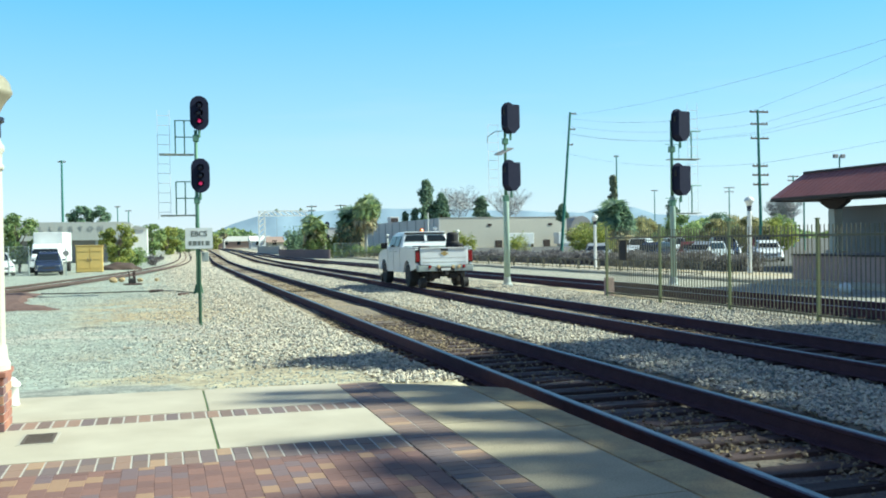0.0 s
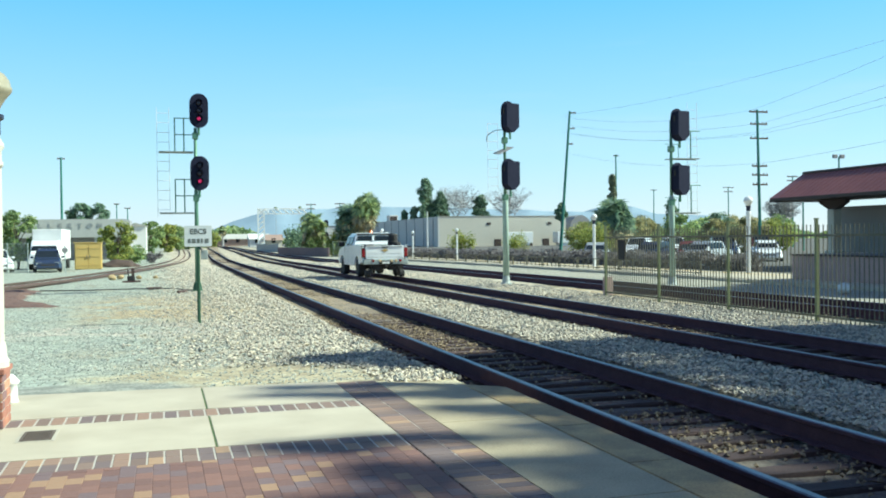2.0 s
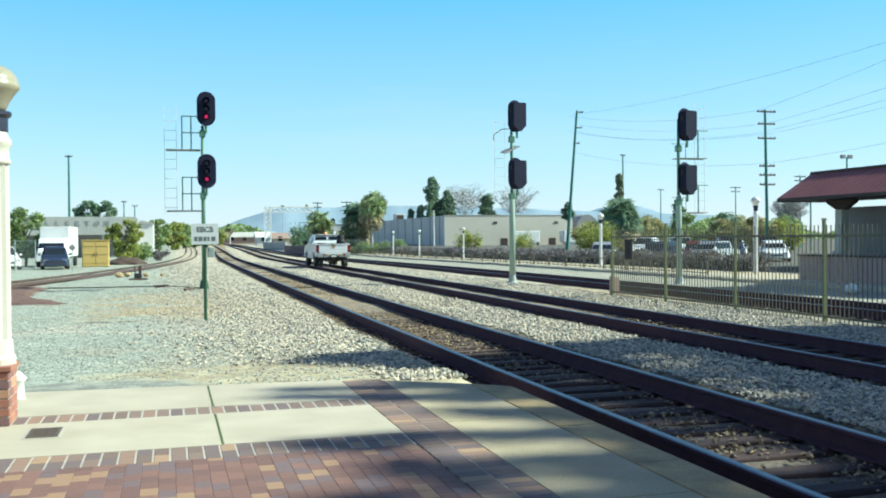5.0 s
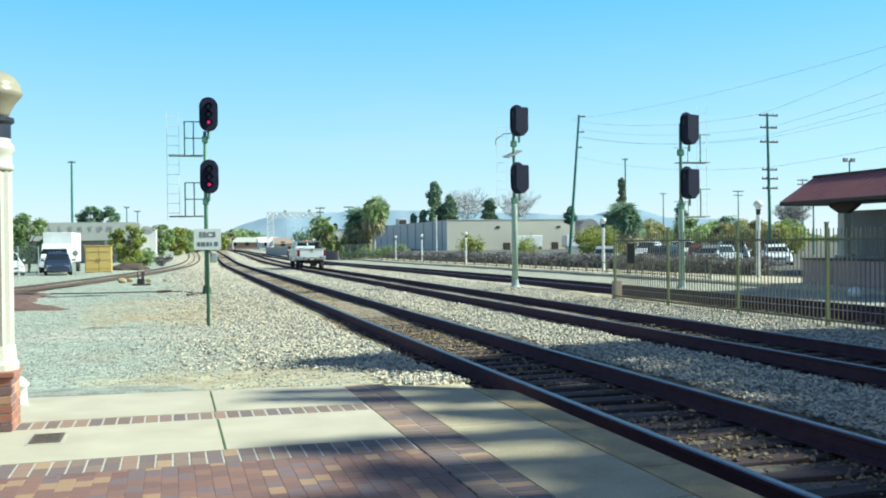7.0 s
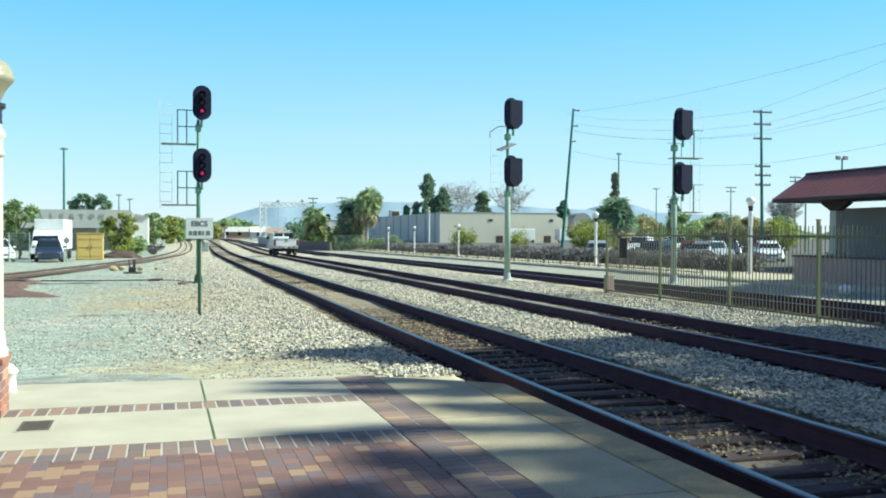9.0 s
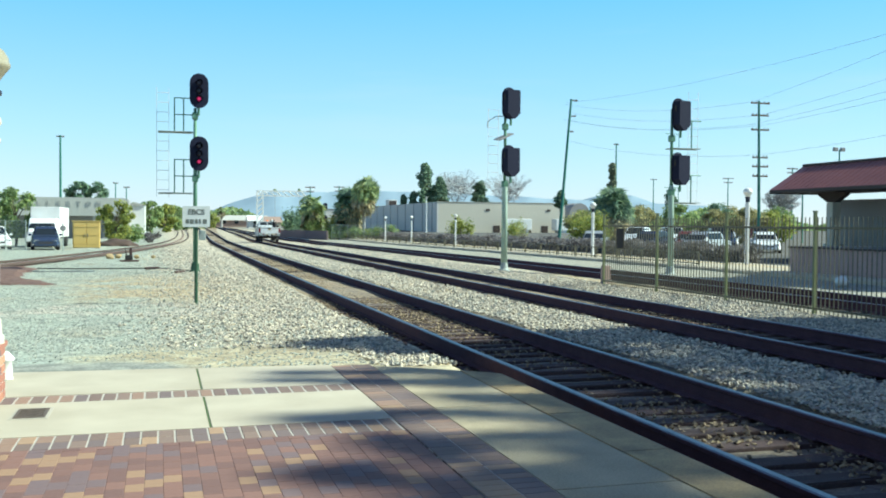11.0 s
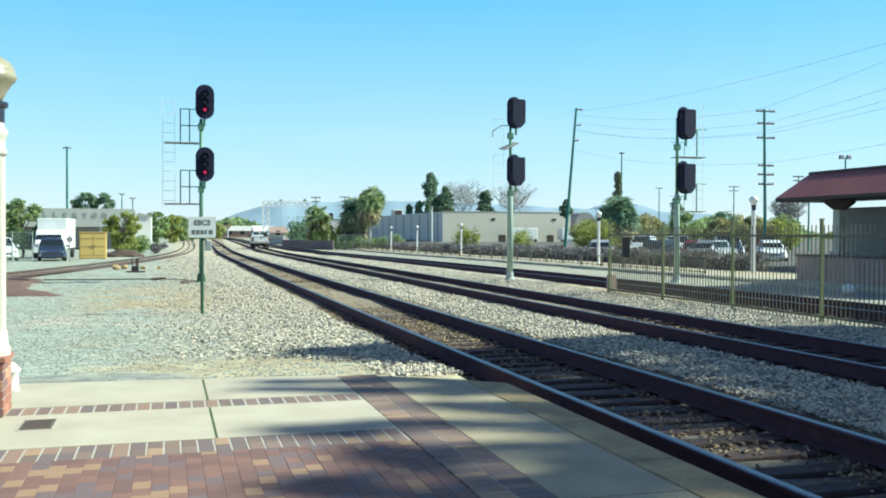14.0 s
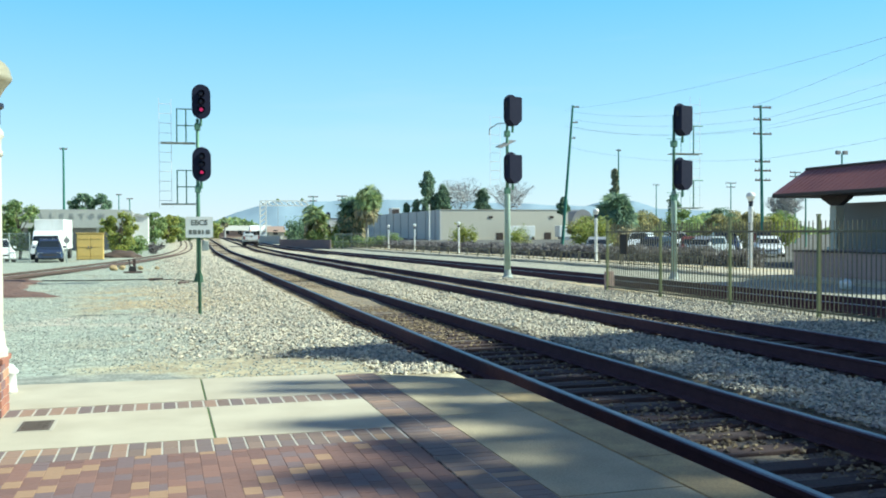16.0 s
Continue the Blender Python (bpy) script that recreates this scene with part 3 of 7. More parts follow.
track(14.8, -12, 420, "far track with dark rails behind the picket fence", 117)


# ---- platform ----
def slab(name, outline, z0, z1, material, parent, label="", bevel=0.005):
    bm = bmesh.new()
    lo = [bm.verts.new((x, y, z0)) for x, y in outline]
    hi = [bm.verts.new((x, y, z1)) for x, y in outline]
    n = len(outline)
    for i in range(n):
        bm.faces.new((lo[i], lo[(i + 1) % n], hi[(i + 1) % n], hi[i]))
    bm.faces.new(lo[::-1])
    top = bm.faces.new(hi)
    if bevel:
        bmesh.ops.bevel(bm, geom=list(top.edges), offset=bevel, segments=2, affect="EDGES")
    return part(name, bm, material, parent, label)


platform = thing("platform", (0, 0, 0), "pale concrete station platform with brick bands and apron", "platform", kind="structure")
slab("base_slab", [(-30, -20), (3.15, -20), (3.15, 8.75), (2.05, 9.55), (-30, 9.65)], -0.6, -0.055, M_MORTAR, platform, "mortar bed under the paving", 0)
slab("concrete_panel", [(0.346, 8.5), (1.66, 8.5), (1.66, 9.68), (0.346, 9.76)], -0.2, 0, M_CONC, platform)
slab("concrete_panel", [(-6, 8.5), (0.334, 8.5), (0.334, 9.77), (-6, 10.2)], -0.2, 0, M_CONC, platform)
slab("concrete_panel", [(0.346, 6.9), (1.66, 6.9), (1.66, 8.15), (0.346, 8.15)], -0.2, 0, M_CONC, platform)
slab("concrete_panel", [(-6, 6.9), (0.334, 6.9), (0.334, 8.15), (-6, 8.15)], -0.2, 0, M_CONC, platform)
slab("joint_fill", [(0.3345, 6.9), (0.3455, 6.9), (0.3455, 9.72), (0.3345, 9.72)], -0.2, -0.003, M_GROOVE, platform, "weedy green joint between slabs", 0)
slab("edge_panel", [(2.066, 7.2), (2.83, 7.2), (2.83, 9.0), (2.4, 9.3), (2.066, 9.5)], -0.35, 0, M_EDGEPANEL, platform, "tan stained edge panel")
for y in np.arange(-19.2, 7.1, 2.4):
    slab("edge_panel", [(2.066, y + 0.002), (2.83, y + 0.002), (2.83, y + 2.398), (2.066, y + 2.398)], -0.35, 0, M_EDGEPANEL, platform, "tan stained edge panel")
slab("edge_slab", [(2.834, 8.002), (3.17, 8.002), (3.17, 8.7), (2.9, 8.93), (2.834, 8.985)], -0.35, 0.003, M_EDGE, platform, "tan worn edge slab")
for y in np.arange(-19.5, 7.9, 1.25):
    slab("edge_slab", [(2.834, y + 0.002), (3.17, y + 0.002), (3.17, y + 1.248), (2.834, y + 1.248)], -0.35, 0.003, M_EDGE, platform, "tan worn edge slab")


def paver(lx, ly):
    return finish(box(bmesh.new(), -lx / 2, lx / 2, -ly / 2, ly / 2, -0.06, 0, 0.0022), "brick", M_BRICK)


def paving(name, label, bricks, w, h, material, bed, bedbox):
    """Pavers at (x, y), each an object, on a bed of joint sand."""
    th = thing(name, (0, 0, 0), label, "brick paving", kind="structure")
    me = paver(w, h)
    me.materials.clear()
    me.materials.append(material)
    rng = random.Random(3)
    for x, y in bricks:
        part("brick", me, None, th, at=pose(x, y, rng.uniform(-0.0008, 0.001), rng.uniform(-0.35, 0.35), rng.uniform(-0.35, 0.35), 0))
    bm = box(bmesh.new(), *bedbox, -0.054, -0.0025)
    part("joint_bed", bm, bed, th)
    return th


cols = [1.64 - 0.0508 - 0.1016 * k for k in range(28)]
paving("brick_apron", "red, purple and tan brick apron in running bond",
       [(x, 6.416 - 0.152 * r - (0.076 if k % 2 else 0)) for k, x in enumerate(cols) for r in range(10)], 0.1009, 0.151, M_BRICK, M_DARKJOINT, (-6, 1.652, -2, 6.494))
paving("brick_border", "two rows of purple brown bricks with pale mortar joints",
       [(1.64 - 0.055 - 0.1105 * k, y) for k in range(34) for y in (6.795, 6.593)], 0.098, 0.196, M_DBRICK, M_MORTAR, (-6, 1.652, 6.494, 6.898))
paving("brick_band", "single band of brown bricks across the concrete",
       [(1.64 - 0.055 - 0.1105 * k, 8.325) for k in range(36)], 0.094, 0.3, M_DBRICK, M_MORTAR, (-6, 1.655, 8.153, 8.497))
paving("paving_strip", "dark brown brick strip along the platform edge",
       [(x, 9.55 - 0.105 * k) for k in range(60) for x in (1.762, 1.964)], 0.196, 0.099, M_DBRICK, M_MORTAR, (1.664, 2.062, -20, 9.6))
rest = bmesh.new()
for k in range(75):
    x = 1.64 - 0.0508 - 0.1016 * k
    for r in range(10 if k < 28 else 0, 70):
        y = 6.416 - 0.152 * r - (0.076 if k % 2 else 0)
        box(rest, x - 0.05, x + 0.05, y - 0.075, y + 0.075, -0.05, 0)
    if k % 2:
        box(rest, x - 0.05, x + 0.05, 6.417, 6.49, -0.05, 0)
solid("brick_paving", rest, M_BRICKS, "red and tan brick paving of the platform", "brick paving", kind="stuff")

grate = thing("drain_grate", (-0.93, 7.73, 0.002), "small dark cast iron drain grate set in concrete", "drain grate")
part("frame", box(box(box(box(bmesh.new(), -0.11, 0.11, -0.18, -0.155, -0.03, 0.006), -0.11, 0.11, 0.155, 0.18, -0.03, 0.006), -0.11, -0.09, -0.155, 0.155, -0.03, 0.006), 0.09, 0.11, -0.155, 0.155, -0.03, 0.006), M_GRATE, grate)
part("surround", box(box(box(box(bmesh.new(), -0.135, 0.135, -0.215, -0.182, -0.03, 0.001), -0.135, 0.135, 0.182, 0.215, -0.03, 0.001), -0.135, -0.112, -0.182, 0.182, -0.03, 0.001), 0.112, 0.135, -0.182, 0.182, -0.03, 0.001), M_SURROUND, grate, "pale cement surround")
part("backing", box(bmesh.new(), -0.089, 0.089, -0.154, 0.154, 0.0, 0.002), M_DIRT, grate)
bar = finish(box(bmesh.new(), -0.088, 0.088, -0.008, 0.008, 0.002, 0.006), "bar", M_GRATE)
for k in range(11):
    part("bar", bar, None, grate, at=(0, -0.14 + 0.028 * k, 0))

# ---- lamp on its brick pier ----
pier = thing("brick_pier", (-1.42, 8.3, 0), "low square red brick pier with pale mortar joints", "pier")
part("core", box(bmesh.new(), -0.187, 0.187, -0.187, 0.187, 0, 0.425), M_MORTAR, pier)
pb = {n: finish(box(bmesh.new(), -n / 2, n / 2, -0.046, 0.046, -0.03, 0.03, 0.004), "brick", M_REDBRICK) for n in (0.19, 0.092)}
for c in range(6):
    z = 0.036 + 0.0715 * c
    for turn in range(4):
        off = 0 if c % 2 else 0.1
        run = [(-0.1 + off / 2 - 0.0, 0.19), (0.1, 0.19)] if c % 2 else [(-0.15, 0.092), (0.0, 0.19), (0.15, 0.092)]
        for x, n in run:
            p = pose(0, 0, 0, 0, 0, 90 * turn) @ pose(x, -0.152, z)
            part("brick", pb[n], None, pier, at=p)
part("cap", box(bmesh.new(), -0.215, 0.215, -0.215, 0.215, 0.427, 0.47, 0.008, 2), M_REDBRICK, pier, "brick coping")


def globe_lamp(at, label, scale=1.0, group="", flute=0.012, paint=M_LAMPPOST, bulb=M_GLOBE):
    """A pedestrian lamp: base, fluted shaft, neck, dark collar and acorn globe."""
    lp = thing("globe_lamp", at, label, "lamp post", group)
    s = scale
    part("base", lathe(bmesh.new(), [(0.175 * s, 0), (0.175 * s, 0.05 * s), (0.16 * s, 0.08 * s), (0.15 * s, 0.2 * s)], 24), paint, lp)
    h = at[3] if len(at) > 3 else 0
    part("shaft", lathe(bmesh.new(), [(0.142 * s, 0.2 * s), (0.142 * s, 0.9 * s), (0.141 * s, 1.62 * s)], 24, flute=flute * s * 1.6), paint, lp, "fluted cream shaft")
    part("neck", lathe(bmesh.new(), [(0.142 * s, 1.62 * s), (0.155 * s, 1.635 * s), (0.155 * s, 1.66 * s), (0.142 * s, 1.68 * s), (0.145 * s, 1.76 * s), (0.165 * s, 1.79 * s), (0.16 * s, 1.82 * s), (0.135 * s, 1.86 * s), (0.13 * s, 1.89 * s)], 24), paint, lp, smooth=True)
    part("collar", lathe(bmesh.new(), [(0.138 * s, 1.89 * s), (0.138 * s, 2.0 * s), (0.165 * s, 2.02 * s), (0.165 * s, 2.05 * s), (0.12 * s, 2.055 * s)], 24), M_COLLAR, lp, "blue black collar under the globe")
    part("globe", lathe(bmesh.new(), [(0.116 * s, 2.055 * s), (0.130 * s, 2.085 * s), (0.149 * s, 2.13 * s), (0.182 * s, 2.185 * s), (0.215 * s, 2.225 * s), (0.229 * s, 2.245 * s), (0.231 * s, 2.27 * s), (0.220 * s, 2.285 * s), (0.220 * s, 2.3 * s), (0.211 * s, 2.33 * s), (0.176 * s, 2.38 * s), (0.121 * s, 2.415 * s), (0.055 * s, 2.44 * s), (0.030 * s, 2.445 * s), (0.020 * s, 2.47 * s), (0.004 * s, 2.475 * s)], 28), bulb, lp, "cream frosted acorn globe", smooth=True)
    return lp


globe_lamp((-1.37, 8.3, 0.47), "cream fluted lamp post with frosted globe on a brick pier", 0.98)
boll = solid("bollard", lathe(bmesh.new(), [(0.068, 0), (0.068, 0.02), (0.062, 0.03), (0.06, 0.165), (0.076, 0.175), (0.08, 0.195), (0.068, 0.21), (0.05, 0.228), (0.045, 0.24), (0.025, 0.255), (0.01, 0.26)], 20), M_WHITE, "short white bollard on the concrete behind the pier", "bollard", (-1.36, 9.45, 0.0), smooth=True)


# ---- signals ----
def shield_outline(w, h, n=10):
    pts = []
    r = w / 2
    for k in range(n + 1):
        a = math.pi * k / n
        pts.append((r * math.cos(a), h / 2 - r + r * math.sin(a)))
    for k in range(n + 1):
        a = math.pi + math.pi * k / n
        pts.append((r * math.cos(a), -h / 2 + r + r * math.sin(a)))
    return pts


def head(parent, at, yaw, lit, big=False):
    m = pose(*at, 0, 0, yaw)
    sh = part("signal_head", extrude_profile(bmesh.new(), shield_outline(0.62, 1.17), -0.012, 0.012), M_BLACK, parent, "black oval signal shield", at=m)
    if big:
        part("housing", extrude_profile(bmesh.new(), [(-0.27, 0.42), (-0.23, 0.46), (0.23, 0.46), (0.27, 0.42), (0.27, -0.38), (0.06, -0.58), (-0.06, -0.58), (-0.27, -0.38)], 0.013, 0.34), M_BLACK, sh, "black back housing with tapered foot")
        for x in (-0.292, 0.292):
            part("hinge", box(bmesh.new(), x - 0.012, x + 0.012, 0.12, 0.2, 0.1, 0.3, 0.004), M_UNDER, sh)
    else:
        part("housing", box(bmesh.new(), -0.17, 0.17, 0.013, 0.3, -0.42, 0.42, 0.05, 3), M_BLACK, sh)
    for z in (0.27, 0.0, -0.27):
        bm = bmesh.new()
        seg = 18
        rings = []
        for y, cut in ((-0.013, 0), (-0.16, 1)):
            rings.append([bm.verts.new((0.115 * math.cos(a), y if math.sin(a) > -0.4 else min(y, -0.013) * 0.3, z + 0.115 * math.sin(a))) for a in [2 * math.pi * k / seg for k in range(seg)]])
        for k in range(seg):
            bm.faces.new((rings[0][k], rings[0][(k + 1) % seg], rings[1][(k + 1) % seg], rings[1][k]))
        part("hood", bm, M_BLACK, sh)
        ln = bmesh.new()
        k = 0.62 if lit and z < 0 else 1.0
        lathe(ln, [(0.1 * k, 0), (0.1 * k, 0.008), (0.07 * k, 0.02), (0.02 * k, 0.026)], 18)
        part("lens", ln, M_REDON if lit and z < 0 else M_LENS, sh, "lit red lens" if lit and z < 0 else "", at=pose(0, -0.014, z, 90, 0, 0), smooth=True)
    part("bracket", tube(bmesh.new(), [(0, 0.12, -0.42), (0, 0.12, -0.82)], 0.045, 8), M_GREENPOLE, sh)
    return sh


def ladder(parent, x, y, z0, z1, cagey=False):
    for s in (-0.2, 0.2):
        part("ladder_rail", tube(bmesh.new(), [(x + s, y, z0), (x + s, y, z1)], 0.008, 5), M_WHITE, parent, "thin pale ladder rail")
    rung = finish(tube(bmesh.new(), [(-0.2, 0, 0), (0.2, 0, 0)], 0.009, 5), "rung", M_WHITE)
    k = 0
    while z0 + 0.25 + 0.33 * k < z1:
        part("rung", rung, None, parent, at=(x, y, z0 + 0.25 + 0.33 * k))
        k += 1


def work_platform(parent, x0, x1, z, h=1.12):
    bm = box(bmesh.new(), min(x0, x1), max(x0, x1), 0.02, 0.6, z - 0.03, z, 0.006)
    part("platform_grating", bm, M_GALV, parent)
    far = x0 if abs(x0) > abs(x1) else x1
    s = 1 if far > 0 else -1
    if s < 0:
        for x in (-0.68, -0.38):
            part("guard_post", tube(bmesh.new(), [(x, 0.03, z), (x, 0.03, z + h)], 0.022, 6), M_GREENPOLE, parent, "teal guard post")
        for zz in (z + h, z + h * 0.5):
            part("guard_rail", tube(bmesh.new(), [(-0.02, 0.03, zz), (-0.66, 0.03, zz), (-0.68, 0.06, zz), (-0.68, 0.6, zz)], 0.02, 6), M_GREENPOLE, parent, "teal guard rail")
    else:
        part("guard_post", tube(bmesh.new(), [(0.81, 0.03, z), (0.81, 0.03, z + 0.97)], 0.026, 6), M_GREENPOLE, parent, "teal guard post")
        for x in (0.31, 0.58):
            part("guard_post", tube(bmesh.new(), [(x, 0.5, z), (x, 0.5, z + 0.55)], 0.014, 6), M_GREENPOLE, parent, "thin teal guard post")
        part("guard_rail", tube(bmesh.new(), [(0.02, 0.5, z + 0.54), (0.6, 0.5, z + 0.54)], 0.014, 6), M_GREENPOLE, parent, "thin teal guard rail")
        part("guard_rail", tube(bmesh.new(), [(0.3, 0.03, z + 0.97), (1.2, 0.03, z + 0.97)], 0.02, 6), M_GREENPOLE, parent, "teal guard rail")


def signal_mast(at, label, heads, yaw, mast_top, side, platforms, lit, ped, dx):
    sg = thing("railway_signal", at, label, "railway signal", "block signals by the tracks")
    part("base", lathe(bmesh.new(), [(0.22, -0.15), (0.22, 0.03), (0.18, 0.05), (0.15, 0.1), (0.122, 0.3), (0.08, 0.36)], 12), M_GALV if yaw > 90 else M_POSTGREEN, sg)
    if yaw > 90:
        part("pedestal", tube(bmesh.new(), [(0, 0, 0.3), (0, 0, ped - 0.1), (0, 0, ped)], [0.118, 0.1, 0.065], 14), M_PALEGREEN, sg, "pale green lower mast", smooth=True)
        part("mast", tube(bmesh.new(), [(0, 0, ped), (0, 0, mast_top)], [0.06, 0.05], 12), M_GREENPOLE, sg, "green painted mast", smooth=True)
    else:
        part("mast", tube(bmesh.new(), [(0, 0, 0.3), (0, 0, ped), (0, 0, mast_top)], [0.075, 0.065, 0.055], 14), M_GREENPOLE, sg, "green painted mast", smooth=True)
    for z in heads:
        head(sg, (dx, -0.2, z), yaw, lit, yaw > 90)
        part("clamp", box(bmesh.new(), -0.1, 0.1, -0.1, 0.1, z - 0.95, z - 0.72, 0.02), M_GREENPOLE, sg)
    for z in platforms:
        work_platform(sg, 0.08 * side, 1.2 * side, z)
    if platforms:
        ladder(sg, 1.06 * side, 0.35, min(platforms) - 0.15, mast_top + 0.7)
        for z in platforms:
            part("ladder_stay", tube(bmesh.new(), [(0, 0.06, z - 0.04), (1.2 * side, 0.35, z - 0.04)], 0.015, 6), M_GALV, sg)
    return sg


signal_mast((1.12, 33.66, -0.25), "tall green mast with two black shields and lit red lamps", (6.16, 4.04), 3, 5.6, -1, (4.8, 2.72), True, 2.9, 0.12)
sm = signal_mast((12.2, 33.3, -0.25), "green mast with two black shields facing half away", (6.16, 4.05), 194, 6.4, -1, (), False, 3.3, 0.07)
sr = signal_mast((17.5, 30.5, -0.3), "green mast with two black shields behind the fence", (5.7, 3.78), 196, 5.9, 1, (4.55, 2.6), False, 3.2, 0.13)
part("solar_panel", box(bmesh.new(), -0.34, 0.34, -0.2, 0.2, -0.015, 0.015, 0.005), M_GREYWALL, sm, "tilted grey panel", at=pose(-0.05, 0, 4.95, 8, -24, 14))
ladder(sm, -0.36, 0.3, 3.4, 6.0)
part("guard_hoop", tube(bmesh.new(), [(0.0, 0.05, 5.72), (-0.35, 0.1, 5.7), (-0.62, 0.2, 5.5), (-0.6, 0.3, 5.3)], 0.018, 6), M_GALV, sm, "bent guard pipe")

post = thing("sign_post", (0.7, 20.4, -0.22), "white railway sign on a thin dark green post", "sign")
part("post", tube(bmesh.new(), [(0, 0, -0.15), (0, 0, 1.95)], 0.034, 10), M_POSTGREEN, post, "dark green steel post")
plate = part("plate", extrude_profile(bmesh.new(), [(-0.265, 1.57), (0.265, 1.57), (0.275, 1.58), (0.275, 1.99), (0.265, 2.0), (-0.265, 2.0), (-0.275, 1.99), (-0.275, 1.58)], -0.05, -0.044), M_SIGN, post, "white sheet sign")
part("lettering", lettering("EBCS", 0.15, 0.001, M_INK), None, plate, "black letters", at=pose(0, -0.053, 1.83, 90, 0, 0))
for k, (x0, x1) in enumerate(((-0.21, -0.15), (-0.13, -0.05), (-0.03, 0.03), (0.05, 0.09), (0.13, 0.21))):
    part("writing_bar", box(bmesh.new(), x0, x1, -0.054, -0.05, 1.64, 1.73), M_INK, plate)
part("back_box", box(bmesh.new(), 0.05, 0.19, 0.0, 0.05, 1.3, 1.5, 0.01), M_GALV, post)

# ---- picket fence between the tracks ----
fence = thing("picket_fence", (12.3, 0, -0.3), "olive green steel picket fence between two tracks", "fence")
posts = [25.2, 22.1, 18.95, 15.9, 12.85, 9.8, 6.75]
pm = finish(box(box(bmesh.new(), -0.03, 0.03, -0.03, 0.03, -0.1, 2.03, 0.006), -0.036, 0.036, -0.036, 0.036, 2.031, 2.06), "post", M_FENCEPOST)
for y in posts:
    part("post", pm, None, fence, at=(0, y, 0))
for z in (0.14, 1.72):
    part("rail", box(bmesh.new(), -0.02, 0.02, posts[-1], posts[0], z - 0.022, z + 0.022), M_FENCE, fence)
pk = finish(box(bmesh.new(), -0.008, 0.008, -0.008, 0.008, 0.04, 1.93), "picket", M_FENCE)
y = posts[0] - 0.13
while y > posts[-1]:
    if min(abs(y - q) for q in posts) > 0.07:
        part("picket", pk, None, fence, at=(0, y, 0))
    y -= 0.125
part("sign_plate", box(bmesh.new(), -0.06, -0.03, 23.9, 24.3, 1.1, 1.65, 0.005), M_UNDER, fence, "dark plate hung on the pickets")
solid("concrete_block", box(bmesh.new(), -0.11, 0.11, -0.11, 0.11, -0.1, 0.58, 0.02, 2), M_BROWNWALL, "brown concrete stub at the fence end", "concrete block", (12.42, 25.32, -0.3))

# ---- unseen walls and canopy added behind the viewpoint to block sky light ----
def sky_blockers():
    for nm, bx in (("wall_south", (-30, 2.0, -9.3, -9.0, 0, 7)), ("wall_west", (-9.3, -9.0, -9.0, 4.0, 0, 7))):
        solid(nm, box(bmesh.new(), *bx), M_BEIGE, "plain unseen beige wall added to block sky light", "wall", kind="structure")
    solid("canopy_roof", box(bmesh.new(), -9.0, 2.2, -9.0, 1.2, 3.7, 3.95), M_SOFFIT, "plain unseen canopy added to block sky light", "roof", kind="structure")
    for x in (-6.0, -2.0, 2.0):
        solid("canopy_post", box(bmesh.new(), -0.1, 0.1, -0.1, 0.1, 0, 3.7, 0.01), M_SOFFIT, "square unseen post added under the light-blocking canopy", "post", (x, -1.6, 0), "canopy posts")


sky_blockers()


# ---- vegetation ----
def leaf_mesh(name, pts, nrm, size, material, rng):
    """Small bent leaves at pts, joined into one crown."""
    n = len(pts)
    d = rng.normal(size=(n, 3)) + nrm
    d /= np.linalg.norm(d, axis=1)[:, None]
    t = np.cross(d, rng.normal(size=(n, 3)))
    t /= np.linalg.norm(t, axis=1)[:, None]
    b = np.cross(d, t)
    s = (size * rng.uniform(0.6, 1.4, n))[:, None]
    v = np.stack([pts - t * s, pts + b * s * 0.5 + d * s * 0.12, pts + t * s, pts - b * s * 0.5 + d * s * 0.12], 1)
    f = np.arange(4 * n).reshape(n, 4)
    me = bpy.data.meshes.new(name)
    me.from_pydata(v.reshape(-1, 3).tolist(), [], f.tolist())
    me.materials.append(material)
    return me


